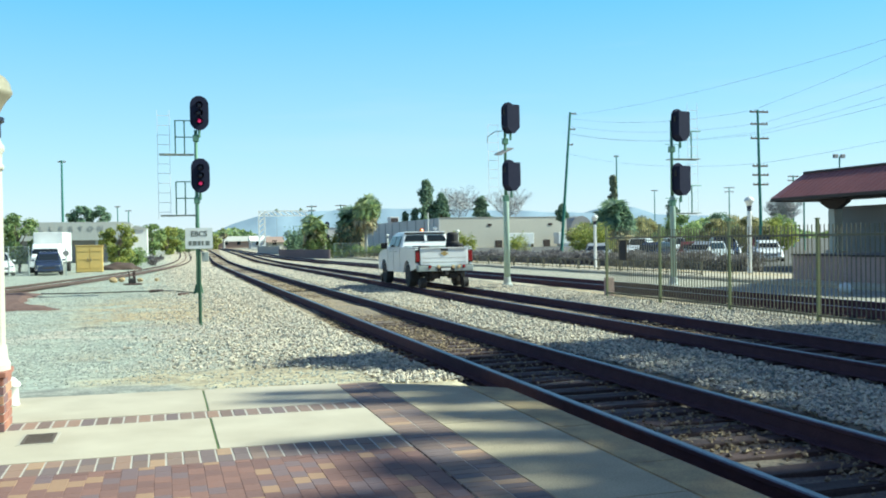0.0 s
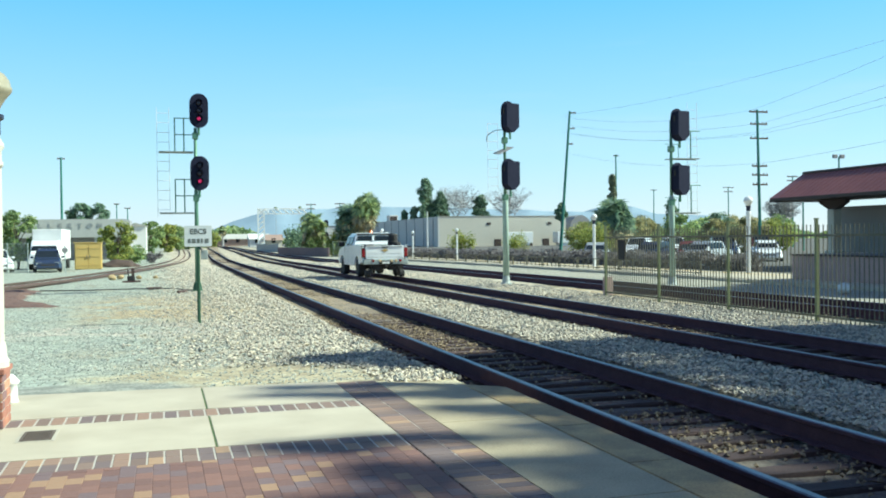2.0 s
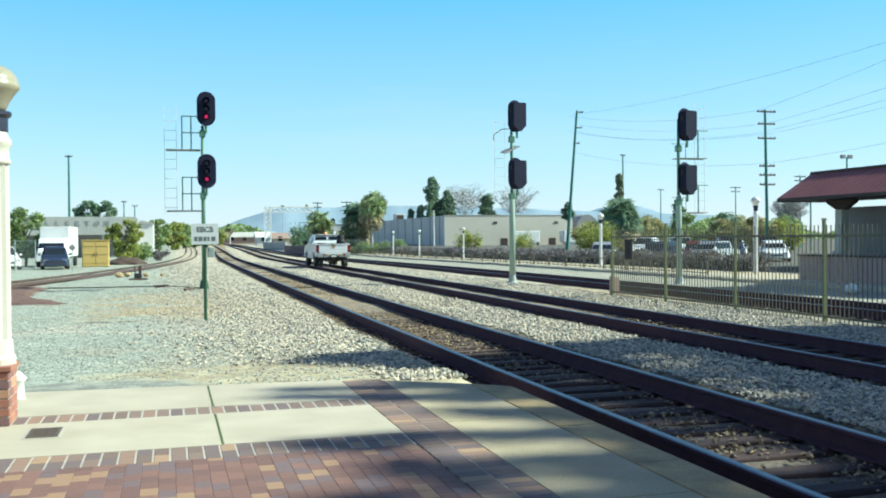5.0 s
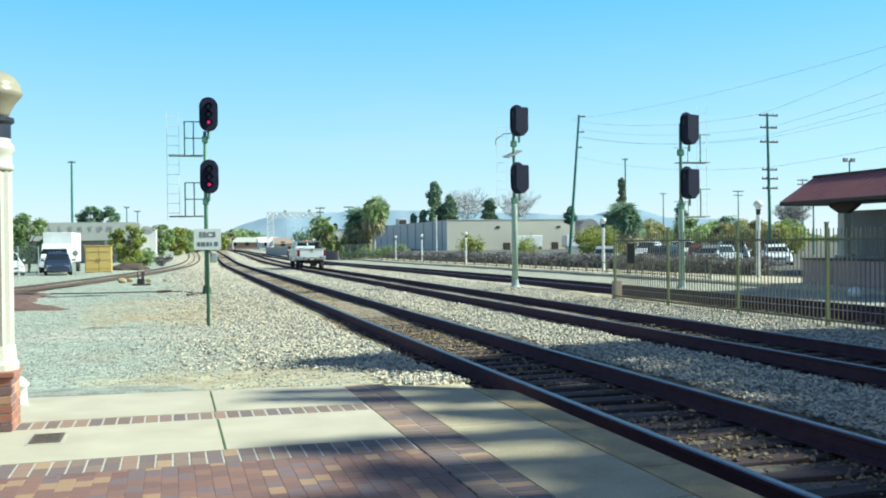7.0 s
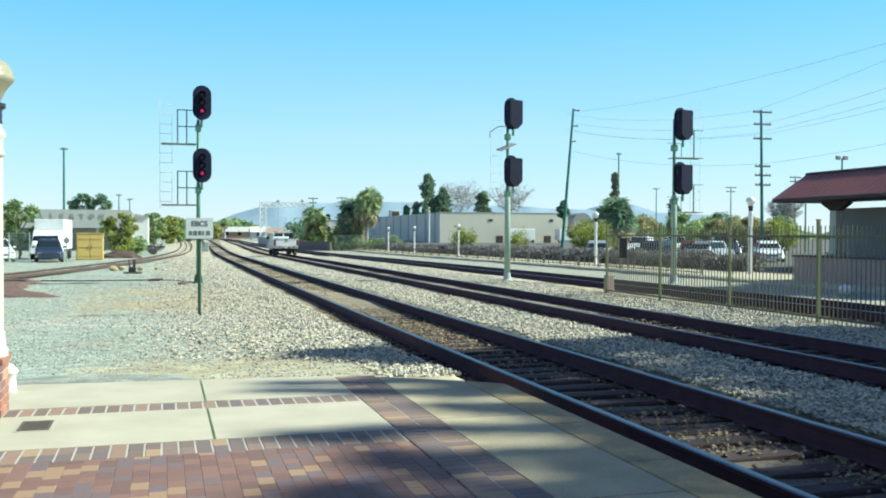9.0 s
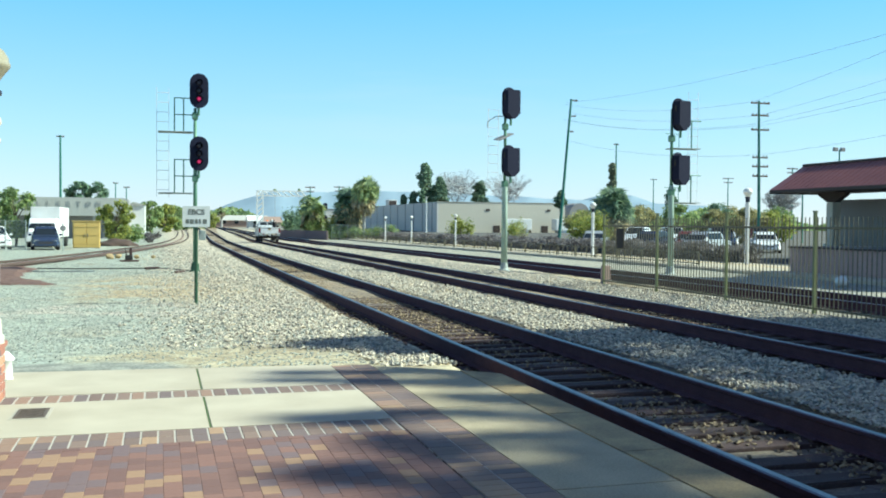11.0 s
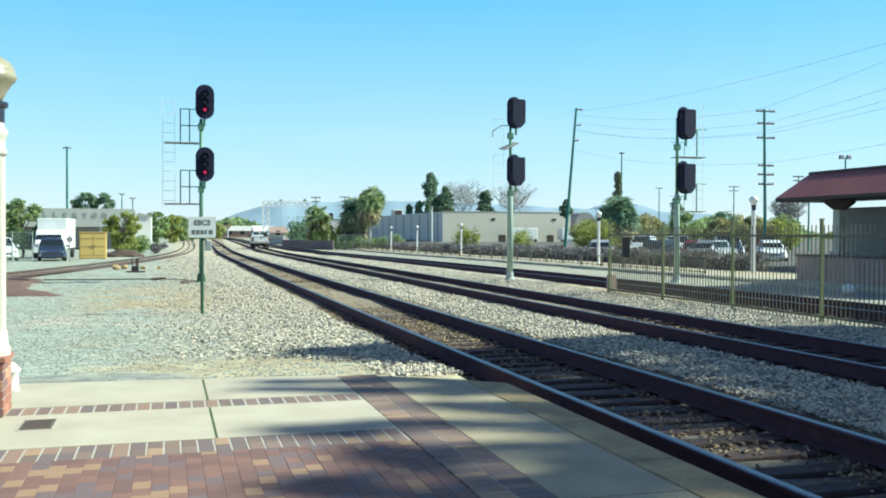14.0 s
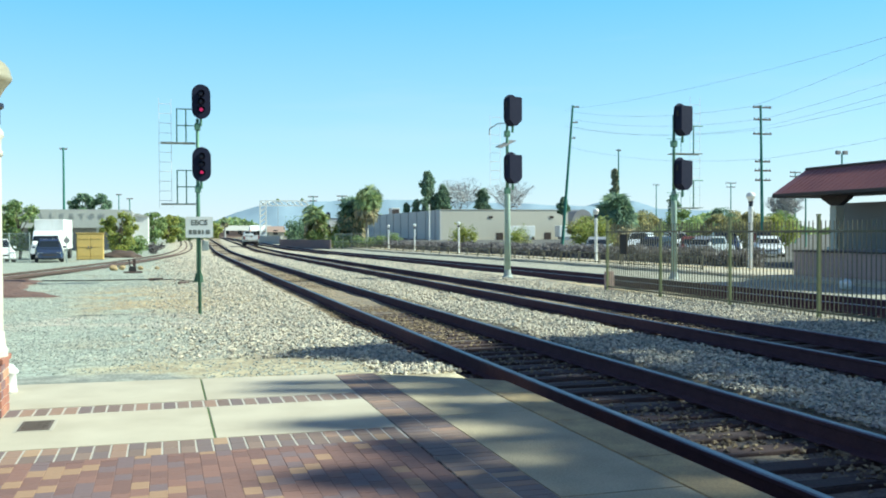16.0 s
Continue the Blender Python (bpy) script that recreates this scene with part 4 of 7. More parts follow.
def tree(at, h, r, label, material, seed, clumps=40, leaves=90, leaf=0.16, shape="round", bare=0.3, name="tree", trunk_r=None, group=""):
    """A tapered trunk with limbs, and a crown of leaf clumps with gaps and an uneven outline."""
    rng = np.random.default_rng(seed)
    h -= sag(at[1])
    tr = thing(name, at, label, "tree" if name == "tree" else name.replace("_", " "), group)
    z0 = h * bare
    k = trunk_r or 0.035 * h
    bm = tube(bmesh.new(), [(0, 0, -0.2), (0.02 * h, 0, z0 * 0.6), (-0.01 * h, 0.01 * h, z0 + 0.2 * (h - z0)), (0, 0, h * 0.85)], [k, k * 0.8, k * 0.55, k * 0.12], 8)
    cen = []
    for i in range(clumps):
        u = rng.random()
        a = rng.uniform(0, 6.283)
        if shape == "cone":
            a = math.floor(a * 0.8) / 0.8 + rng.uniform(-0.35, 0.35) + math.floor(u * 7) * 0.9
            rad = r * (1.02 - u) ** 0.6 * math.sqrt(rng.uniform(0.15, 1)) * (0.78 + 0.42 * math.sin(math.floor(u * 7) * 2.3 + math.floor(a * 0.8) * 1.7 + seed))
            z = z0 + (u - 0.03 * rad / r) * (h - z0)
        elif shape == "column":
            rad = r * math.sqrt(rng.random()) * (1 - u ** 4) * (0.6 + 0.4 * min(u * 4, 1))
            z = z0 + u * (h - z0)
        else:
            w = 2 * u - 1
            rad = r * math.sqrt(max(1 - w * w, 0.03)) * rng.uniform(0.45, 1.05)
            z = z0 + (h - z0) * u
        cen.append((rad * math.cos(a), rad * math.sin(a), z))
    cen = np.array(cen)
    for c in cen[:: max(1, clumps // 9)]:
        tube(bm, [(0, 0, max(z0 * 0.7, c[2] * 0.6)), tuple(c * np.array([0.5, 0.5, 0.88])), tuple(c)], [k * 0.35, k * 0.22, k * 0.06], 5)
    part("trunk", bm, M_BARK, tr)
    cr = r * (0.30 if shape == "round" else 0.27)
    off = rng.normal(size=(clumps, leaves, 3))
    off /= np.linalg.norm(off, axis=2)[..., None]
    off *= (rng.random((clumps, leaves, 1)) ** 0.4) * cr * rng.uniform(0.6, 1.3, (clumps, 1, 1))
    pts = (cen[:, None] + off * np.array([1, 1, 0.75])).reshape(-1, 3)
    nrm = (off / cr).reshape(-1, 3) + np.array([0, 0, 0.5])
    part("crown", leaf_mesh("crown", pts, nrm, leaf, material, rng), None, tr)
    return tr


def bare_tree(at, h, r, label, seed):
    rng = random.Random(seed)
    h -= sag(at[1])
    tr = thing("tree", at, label, "tree")
    part("trunk", tube(bmesh.new(), [(0, 0, -0.2), (0.1, 0, h * 0.35), (0, 0.1, h * 0.5)], [0.2, 0.14, 0.09], 7), M_TWIG, tr)
    bm = bmesh.new()

    def grow(p, d, ln, rad, depth):
        q = p + d * ln
        tube(bm, [p, (p + q) / 2 + Vector((rng.uniform(-1, 1), rng.uniform(-1, 1), 0)) * ln * 0.06, q], [rad, rad * 0.8, rad * 0.55], 4, False)
        if depth:
            for _ in range(3 if depth > 2 else 2):
                e = (d + Vector((rng.uniform(-1, 1), rng.uniform(-1, 1), rng.uniform(-0.2, 0.7))) * 0.62).normalized()
                grow(q, e, ln * 0.74, rad * 0.66, depth - 1)
    for k in range(6):
        a = k * 1.05
        grow(Vector((0, 0, h * (0.34 + 0.03 * k))), Vector((math.cos(a) * 0.7, math.sin(a) * 0.7, 0.9)).normalized(), h * 0.2 * r, 0.1, 5)
    nr = np.random.default_rng(seed)
    n = int(150 * h)
    d = nr.normal(size=(n, 3))
    d *= (nr.random((n, 1)) ** 0.45) / np.linalg.norm(d, axis=1)[:, None]
    p = d * np.array([h * 0.27 * r, h * 0.27 * r, h * 0.25]) + np.array([0, 0, h * 0.76])
    t = nr.normal(size=(n, 3)) * np.array([0.5, 0.5, 0.3]) + d * 0.5
    s = np.cross(t, nr.normal(size=(n, 3))) * 0.05
    me = bpy.data.meshes.new("twigs")
    me.from_pydata(np.stack([p - t * 0.45 - s, p - t * 0.45 + s, p + t * 0.45], 1).reshape(-1, 3).tolist(), [], np.arange(3 * n).reshape(n, 3).tolist())
    me.materials.append(M_TWIG)
    tagged(part("twig_mass", me, None, tr), "fine bare twigs", kind="stuff")
    part("crown", bm, M_TWIG, tr, "leafless grey branches")
    return tr


def palm(at, h, r, label, seed, skirt=0.35, fronds=70, name="palm_tree", stem=1.0, spread=0.25, fan=1.0, low=-0.5, green=M_PALM):
    """A fan palm: ringed trunk, dry thatch under the crown, and fans of blades."""
    rng = np.random.default_rng(seed)
    h -= sag(at[1])
    pt = thing(name, at, label, "palm tree", "palms by the line")
    top = h - r * 0.95
    part("trunk", lathe(bmesh.new(), [(0.36 * stem, -0.2), (0.3 * stem, 0.3)] + [((0.24 + (0.02 if k % 2 else 0)) * stem, 0.3 + (top - 0.3) * k / 14) for k in range(1, 15)], 12), M_TWIG, pt, "pale ringed trunk")

    def fans(count, lo, hi, length, material, nm, droop):
        """Stiff fans of pointed blades round the head, each fan on a stalk."""
        vs, fs = [], []
        head = np.array([0, 0, top])
        for _ in range(count):
            a = rng.uniform(0, 6.283)
            e = math.asin(rng.uniform(math.sin(lo), math.sin(hi)))
            ln = length * rng.uniform(0.7, 1.05)
            d = np.array([math.cos(a) * math.cos(e), math.sin(a) * math.cos(e), math.sin(e)])
            hub = head + d * ln * rng.uniform(0.35, 0.66) - np.array([0, 0, droop * length * 0.2 + spread * length * rng.random() ** 1.5])
            n = d * 0.6 + np.array([0, 0, 0.5]) + rng.normal(0, 0.35, 3)
            n /= np.linalg.norm(n)
            u = np.cross(n, d + rng.normal(0, 0.1, 3))
            u /= np.linalg.norm(u)
            v = np.cross(u, n)
            for g in np.linspace(-2.1, 2.1, 13):
                bd = v * math.cos(g) + u * math.sin(g)
                if bd @ d < -0.5:
                    continue
                tl = fan * ln * rng.uniform(0.36, 0.52)
                tip = hub + bd * tl - np.array([0, 0, droop * tl * rng.uniform(0.1, 0.4)])
                o = np.cross(bd, n) * 0.045 * ln * fan
                mid = hub + bd * tl * 0.6 + n * 0.02
                i = len(vs)
                vs += [hub, mid + o, tip, mid - o]
                fs.append((i, i + 1, i + 2, i + 3))
            i = len(vs)
            w = u * 0.02
            vs += [head - w, head + w, hub + w, hub - w]
            fs.append((i, i + 1, i + 2, i + 3))
        me = bpy.data.meshes.new(nm)
        me.from_pydata([tuple(v) for v in vs], [], fs)
        me.materials.append(material)
        return me
    part("crown", fans(fronds, low, 1.5, r, green, "crown", 0.3), None, pt)
    part("thatch", fans(int(fronds * skirt), -1.35, -0.5, r * 1.1, M_DEADPALM, "thatch", 1.2), None, pt, "dry hanging fronds")
    return pt


def shrub(at, w, d, h, label, material, seed, n=2600, leaf=0.1, name="shrub", group=""):
    rng = np.random.default_rng(seed)
    h -= sag(at[1])
    sb = thing(name, at, label, name, group)
    stems = bmesh.new()
    for _ in range(7):
        x, y = rng.uniform(-w, w) * 0.3, rng.uniform(-d, d) * 0.3
        tube(stems, [(x * 0.3, y * 0.3, -0.1), (x, y, h * 0.6)], [0.04, 0.015], 5)
    part("stems", stems, M_BARK, sb)
    m = max(6, n // 130)
    c = rng.uniform(-1, 1, (m, 3)) * np.array([w / 2, d / 2, h * 0.32]) * 0.75 + np.array([0, 0, h * 0.55])
    p = c[rng.integers(0, m, n)] + rng.normal(0, 0.17, (n, 3)) * np.array([w * 0.6, d * 0.6, h * 0.75])
    p[:, 2] = np.clip(p[:, 2], 0.03, h)
    part("foliage", leaf_mesh("foliage", p, np.tile([0, 0, 0.6], (n, 1)), leaf, material, rng), None, sb)
    return sb


# tall trees across the line whose sprays of leaves shade the platform and the rails
ALONG, ACROSS = SUN_DIR.normalized(), Vector((-SUN_DIR.y, SUN_DIR.x, 0)).normalized()


SWAYING = []


def shade_tree(base, sprays, seed, label="tall broad-leaved tree beyond the far track", thick=1.0):
    """A tall open tree. Each spray of leaves is (metres along the sun, metres across it, radius, height), counted where its shade meets the ground."""
    rng = np.random.default_rng(seed)
    tr = thing("tree", (*base, -0.3), label, "tree", "shade trees")
    top = max(q[3] for q in sprays)
    bm = tube(bmesh.new(), [(0, 0, -0.2), (0.15, 0.1, top * 0.3), (-0.1, 0.15, top * 0.6), (0.1, 0, top * 0.95)], [0.34, 0.27, 0.19, 0.04], 9)
    pts, nrm = [], []
    for u, v, r, h in sprays:
        c = ALONG * (u + h / math.tan(SUN_EL)) + ACROSS * v
        c = np.array([c.x - base[0], c.y - base[1], h + 0.3])
        z0 = max(top * 0.4, h - 3.0 - 0.5 * float(np.hypot(c[0], c[1])))
        tube(bm, [(0, 0.1, z0), tuple(c * np.array([0.55, 0.55, 0]) + np.array([0, 0, z0 + (h - z0) * 0.45])), tuple(c)], [0.09, 0.06, 0.015], 5)
        n = max(4, int(26 * r))
        q = rng.normal(size=(n, 3))
        q *= 0.8 * r * (rng.random((n, 1)) ** 0.45) / np.linalg.norm(q, axis=1)[:, None]
        m = int((150 * r + 30) * (thick if r > 0.5 else 1.0))
        o = rng.normal(size=(n, m, 3))
        o *= (rng.random((n, m, 1)) ** 0.45) * r * 0.42 / np.linalg.norm(o, axis=2)[..., None]
        pts.append((c + q[:, None] + o).reshape(-1, 3))
        nrm.append((o / (r * 0.42)).reshape(-1, 3) + np.array([0, 0, 0.5]))
    SWAYING.append((tr, base, seed % 7))
    part("trunk", bm, M_BARK, tr)
    part("crown", leaf_mesh("crown", np.concatenate(pts), np.concatenate(nrm), 0.15, M_LEAF, rng), None, tr)
    return tr


def dapple(u0, u1, v0, v1, du, dv, r, h, seed, gap=0.0):
    """Jittered sprays over a patch of ground; gap: the share left open."""
    rng = random.Random(seed)
    out = []
    v, k = v0, 0
    while v <= v1:
        u = u0 + (du * 0.5 if k % 2 else 0) + rng.uniform(-0.2, 0.2)
        while u <= u1:
            if rng.random() >= gap:
                out.append((u + rng.uniform(-0.2, 0.2) * du, v + rng.uniform(-0.2, 0.2) * dv, r * rng.uniform(0.75, 1.25), h + rng.uniform(-1.2, 1.2)))
            u += du
        v, k = v + dv, k + 1
    return out


shade_tree((29.5, -3.0), dapple(-0.15, 6.0, 3.7, 7.0, 0.9, 0.4, 0.3, 20.5, 1, 0.14) + dapple(1.3, 4.4, 3.6, 6.9, 1.0, 0.45, 0.34, 20.9, 7, 0.12) + [(-0.1, 7.05, 0.2, 20.0), (0.5, 7.0, 0.2, 20.3)], 888, thick=0.7)
shade_tree((31.0, 1.2), [(-0.45, 9.33, 0.2, 21.6), (-0.95, 9.33, 0.12, 21.4), (-1.25, 9.33, 0.08, 21.3), (-0.4, 8.85, 0.22, 21.2), (-0.9, 8.85, 0.13, 21.1), (-1.25, 8.85, 0.07, 21.0), (-0.15, 9.7, 0.16, 21.5), (0.5, 9.5, 0.2, 21.4), (0.5, 7.95, 0.22, 20.6), (1.2, 7.95, 0.2, 20.8), (0.5, 8.55, 0.12, 21.0)] + dapple(0.0, 1.3, 8.75, 9.75, 0.5, 0.3, 0.2, 21.2, 19, 0.1) + dapple(1.0, 2.3, 7.2, 9.7, 0.7, 0.42, 0.24, 21.0, 2, 0.15) + dapple(1.5, 3.2, 9.7, 11.8, 0.8, 0.45, 0.33, 21.5, 3), 828)
shade_tree((29.2, 5.0), [(0.8, 12.75, 0.95, 20.2), (-0.75, 12.5, 0.45, 19.8), (-0.1, 13.4, 0.5, 20.0), (0.25, 11.95, 0.5, 19.9), (0.6, 13.7, 0.5, 20.3), (-0.55, 13.1, 0.4, 19.9), (-1.15, 12.25, 0.2, 19.7), (2.0, 13.7, 0.9, 20.6), (3.1, 14.6, 0.9, 20.8), (4.9, 15.0, 1.1, 21.2)] + dapple(2.2, 3.3, 12.0, 13.6, 0.8, 0.5, 0.34, 20.6, 4), 637)
shade_tree((35.5, 2.6), dapple(4.5, 9.5, 7.0, 14.0, 1.05, 0.55, 0.42, 21.6, 5, 0.06) + dapple(4.9, 9.5, 6.8, 14.0, 1.1, 0.6, 0.45, 22.4, 15, 0.05) + dapple(3.0, 4.6, 8.7, 9.9, 0.75, 0.4, 0.22, 21.3, 16, 0.2) + dapple(2.9, 4.5, 10.7, 12.2, 0.75, 0.45, 0.24, 21.3, 17, 0.25) + [(3.9, 7.3, 0.3, 21.0), (4.0, 9.4, 0.35, 21.2)], 709, "broad tall tree beyond the far platform")
shade_tree((36.5, 8.2), dapple(6.2, 10.5, 14.4, 16.9, 1.0, 0.55, 0.42, 20.8, 6, 0.1) + dapple(6.6, 10.5, 14.2, 17.6, 1.1, 0.6, 0.42, 21.6, 18, 0.1), 41)
shade_tree((33.0, -8.4), ((1.6, 2.4, 1.5, 21.0), (1.2, -0.4, 1.9, 20.6), (5.2, 0.6, 2.4, 21.8), (8.6, 2.6, 2.3, 22.4), (9.4, 5.6, 1.8, 21.8)), 755)
# out of view, added only to shade the ground before the raised platform
shade_tree((38.6, 19.4), ((11.6, 29.6, 2.2, 20.0), (14.6, 27.0, 2.4, 20.6), (14.8, 31.4, 2.2, 20.2)), 27, "unseen tree added to shade the ground before the far shelter")

# far trees
palm((22.75, 109.7, -0.3), 7.85, 2.1, "fan palm with a shaggy dry skirt by the line", 31, 0.5, 90, stem=0.75, spread=0.5, fan=1.15, low=-1.0)
# this palm's shade is put into the colour, M_DARKLEAF in place of M_PALM
palm((21.3, 111.3, -0.3), 6.9, 2.2, "dark shaded fan palm beside a taller one", 32, 0.9, 130, stem=0.75, spread=1.0, fan=1.15, low=-1.1, green=M_DARKLEAF)
palm((18.0, 118.7, -0.3), 5.9, 2.1, "short fan palm in front of the hedge", 33, 0.5, 75, spread=0.6, fan=1.1, low=-0.9)
shrub((18.2, 118.0, -0.3), 2.4, 2.0, 2.6, "green bush under the short palm", M_LEAF, 34, 2600, 0.13)
shrub((19.5, 113.5, -0.3), 1.6, 1.2, 3.3, "yellow flowering bush by the wall", M_LIME, 35, 1500, 0.11)
shrub((17.0, 129.0, -0.3), 3.0, 2.5, 3.9, "dark green bushy tree behind the wall", M_DARKLEAF, 36, 2600, 0.16)
# M_DARKLEAF again paints the shade on these fronds
palm((42.4, 85.0, -0.3), 6.2, 2.5, "low bushy fan palm behind the parking lot", 37, 0.3, 130, stem=0.9, fan=1.15, spread=0.3, low=-1.3, green=M_DARKLEAF)
tree((57.9, 116.4, -0.3), 9.9, 1.0, "slim dry cypress behind the lot", M_CYPRESS, 38, 240, 60, 0.16, "cone", 0.1)
tree((52.7, 121.5, -0.3), 6.3, 0.85, "dark ivy-like tree against a leaning pole", M_DARKLEAF, 39, 60, 50, 0.18, "column", 0.66, trunk_r=0.06)
for i, (x, y, h, r, shape, what) in enumerate(((72.4, 263.5, 18.5, 3.9, "cone", "tall dark conifer behind the warehouse"), (76.5, 262.8, 14.8, 2.9, "column", "dark conifer behind the warehouse"), (69.0, 264.0, 10.6, 2.1, "cone", "small dark conifer beside taller ones"), (66.2, 264.5, 9.6, 1.9, "cone", "small dark conifer beside taller ones"), (89.4, 265.0, 13.8, 3.8, "cone", "dark cone-shaped conifer over the warehouse roof"))):
    tree((x, y, -0.3), h, r, what, M_DARKLEAF, 41 + i, 170, 60, 0.34, shape, 0.15, group="conifers")
bare_tree((82.6, 266.0, -0.3), 16.0, 1.1, "leafless grey tree behind the warehouse", 46)
bare_tree((97.0, 262.7, -0.3), 15.2, 1.15, "leafless grey tree behind the warehouse", 47)
bare_tree((76.2, 105.3, -0.3), 6.6, 0.9, "leafless brown tree behind the parking lot", 48)
shrub((31.9, 67.9, -0.3), 3.2, 2.4, 2.9, "yellow green shrub behind the fence", M_LIME, 49, 3000, 0.1)
shrub((26.2, 83.0, -0.3), 2.2, 1.8, 2.5, "yellow green shrub before the warehouse", M_LIME, 50, 1500, 0.1)
shrub((34.5, 90.0, -0.3), 3.0, 2.0, 2.5, "thin yellow shrub before the warehouse wall", M_LIME, 51, 1300, 0.09)
for i, (x, y, h, r, mm) in enumerate(((55.5, 95.0, 3.7, 2.3, M_LEAF), (51.5, 98.5, 3.4, 2.2, M_OLIVE), (49.0, 103.0, 3.3, 2.0, M_OLIVE), (58.8, 92.9, 3.3, 1.8, M_OLIVE), (61.6, 91.0, 3.4, 2.2, M_OLIVE), (64.5, 90.0, 3.2, 2.0, M_LIME), (56.2, 105.8, 3.9, 2.3, M_OLIVE), (60.5, 104.0, 3.7, 2.4, M_LEAF), (68.4, 104.0, 3.8, 2.3, M_OLIVE), (46.0, 100.0, 3.2, 1.9, M_OLIVE), (72.0, 100.0, 3.7, 2.2, M_LEAF), (63.7, 100.0, 4.2, 1.9, M_DARKLEAF), (66.5, 96.0, 3.2, 1.8, M_OLIVE))):
    tree((x, y, -0.3), h, r, {M_OLIVE: "low dusty olive tree beyond the lot", M_LIME: "low tree with yellow green leaves beyond the lot", M_LEAF: "low green tree beyond the parking lot", M_DARKLEAF: "rounded dark green tree beyond the lot"}[mm], mm, 60 + i, 40, 80, 0.15, bare=0.1, group="trees beyond the lot")
tree((57.6, 100.4, -0.3), 6.0, 1.2, "narrow dark green tree beyond the lot", M_DARKLEAF, 77, 60, 60, 0.16, "cone", 0.15, group="trees beyond the lot")
tree((-10.0, 74.3, -0.3), 3.9, 1.5, "leafy green tree beside the parked cars", M_LEAF, 70, 36, 80, 0.13, bare=0.2)
tree((-11.8, 76.0, -0.3), 3.6, 1.5, "green tree beside the parked cars", M_LEAF, 71, 32, 80, 0.13, bare=0.2)
tree((-14.6, 190.0, -0.3), 9.0, 2.6, "large round dark tree behind the long building", M_DARKLEAF, 72, 44, 80, 0.3, bare=0.25)
tree((-11.6, 190.0, -0.3), 8.7, 2.4, "large round dark tree behind the long building", M_DARKLEAF, 73, 44, 80, 0.3, bare=0.25)
tree((-3.4, 79.9, -0.3), 3.2, 1.35, "leafy green tree behind the ochre box", M_LIME, 74, 40, 80, 0.13, bare=0.2)
shrub((-2.9, 84.0, -0.3), 2.6, 1.6, 1.5, "dark green hedge beside the tree", M_LEAF, 75, 2400, 0.13)
for i, (x, y, h, r) in enumerate(((-1.6, 150, 4.7, 2.0), (0.6, 158, 4.4, 2.0), (2.2, 170, 4.2, 2.2), (4.6, 185, 4.0, 2.2), (-4.0, 160, 4.4, 1.6), (7.2, 205, 3.6, 2.2), (-18, 120, 4.6, 1.8), (10.5, 220, 3.6, 2.2))):
    tree((x, y, -0.3), h, r, "dense green tree along the far line", M_LIME if i % 3 == 1 else M_LEAF, 80 + i, 34, 70, 0.2, bare=0.12, group="trees along the far line")
palm((13.6, 229.6, -0.3), 5.8, 1.3, "small far palm over the low roofs", 90, 0.8, 50)
for i, (x, y) in enumerate(((26.3, 232.0), (31.5, 228.0))):
    palm((x, y, -0.3), 10.2, 0.55, "tall thin far palm over the gantry", 91 + i, 0.2, 30, stem=0.14)

for i, (x, y, w, h) in enumerate(((19.6, 109.5, 3.2, 1.5), (22.4, 108.2, 3.4, 1.3), (25.0, 108.0, 3.0, 1.6))):
    shrub((x, y, -0.3), w, 1.6, h, "weedy pale green bushes behind the wire fence", M_LEAF, 140 + i, 1400, 0.12, group="bushes behind the fence")
pl2 = thing("flagpole", (24.5, 88.7, -0.3), "tall thin white pole behind the far platform", "pole")
part("shaft", tube(bmesh.new(), [(0, 0, -0.2), (0, 0, 4.45)], [0.07, 0.05], 8), M_WHITE, pl2)
part("cap", lathe(bmesh.new(), [(0.09, 4.45), (0.09, 4.52), (0.01, 4.56)], 8), M_WHITE, pl2)
gw = thing("grey_shed", (46.4, 276.0, -1.6), "plain grey building far behind the palms", "shed")
part("wall", box(bmesh.new(), -3.2, 3.2, 0, 12, -0.5, 6.4), M_WAREDARK, gw)
part("roof", box(bmesh.new(), -3.35, 3.35, -0.15, 12.15, 6.401, 6.6), M_GREYWALL, gw)

# far woods behind everything, one thing
rng = np.random.default_rng(9)
n = 26000
az = np.radians(rng.uniform(-14, 48, n))
dist = rng.uniform(290, 340, n)
z = rng.random(n) * (4.2 + 1.8 * np.sin(az * 37) + 1.3 * np.sin(az * 91 + 1)) - 0.3
far_me = leaf_mesh("far_woods", np.stack([dist * np.sin(az), dist * np.cos(az), z], 1), np.tile([0, -0.4, 0.6], (n, 1)), 0.9, M_LEAF, rng)
tagged(new("far_woods", far_me), "hazy green treetops along the horizon", "woods", kind="stuff")

# ---- mountains ----
def mountain(name, b0, b1, dist, height, label):
    bm = bmesh.new()
    cols_n = 90
    rows_v = []
    for i in range(cols_n + 1):
        a = radians(b0 + (b1 - b0) * i / cols_n)
        h = height(b0 + (b1 - b0) * i / cols_n) + 4 * noise.noise((i * 0.22, dist * 0.01, 0)) + 2 * noise.noise((i * 0.7, 5, 0))
        col = []
        for k, u in enumerate((0, 0.35, 0.7, 1.0)):
            d = dist + u * 300 + 50 * noise.noise((i * 0.3, u * 4, 2))
            col.append(bm.verts.new((d * math.sin(a), d * math.cos(a), -2 + (h + 2) * u ** 0.9)))
        rows_v.append(col)
    for a, b in zip(rows_v, rows_v[1:]):
        for k in range(3):
            f = bm.faces.new((a[k], b[k], b[k + 1], a[k + 1]))
            f.smooth = True
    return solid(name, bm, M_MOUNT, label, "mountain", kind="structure")


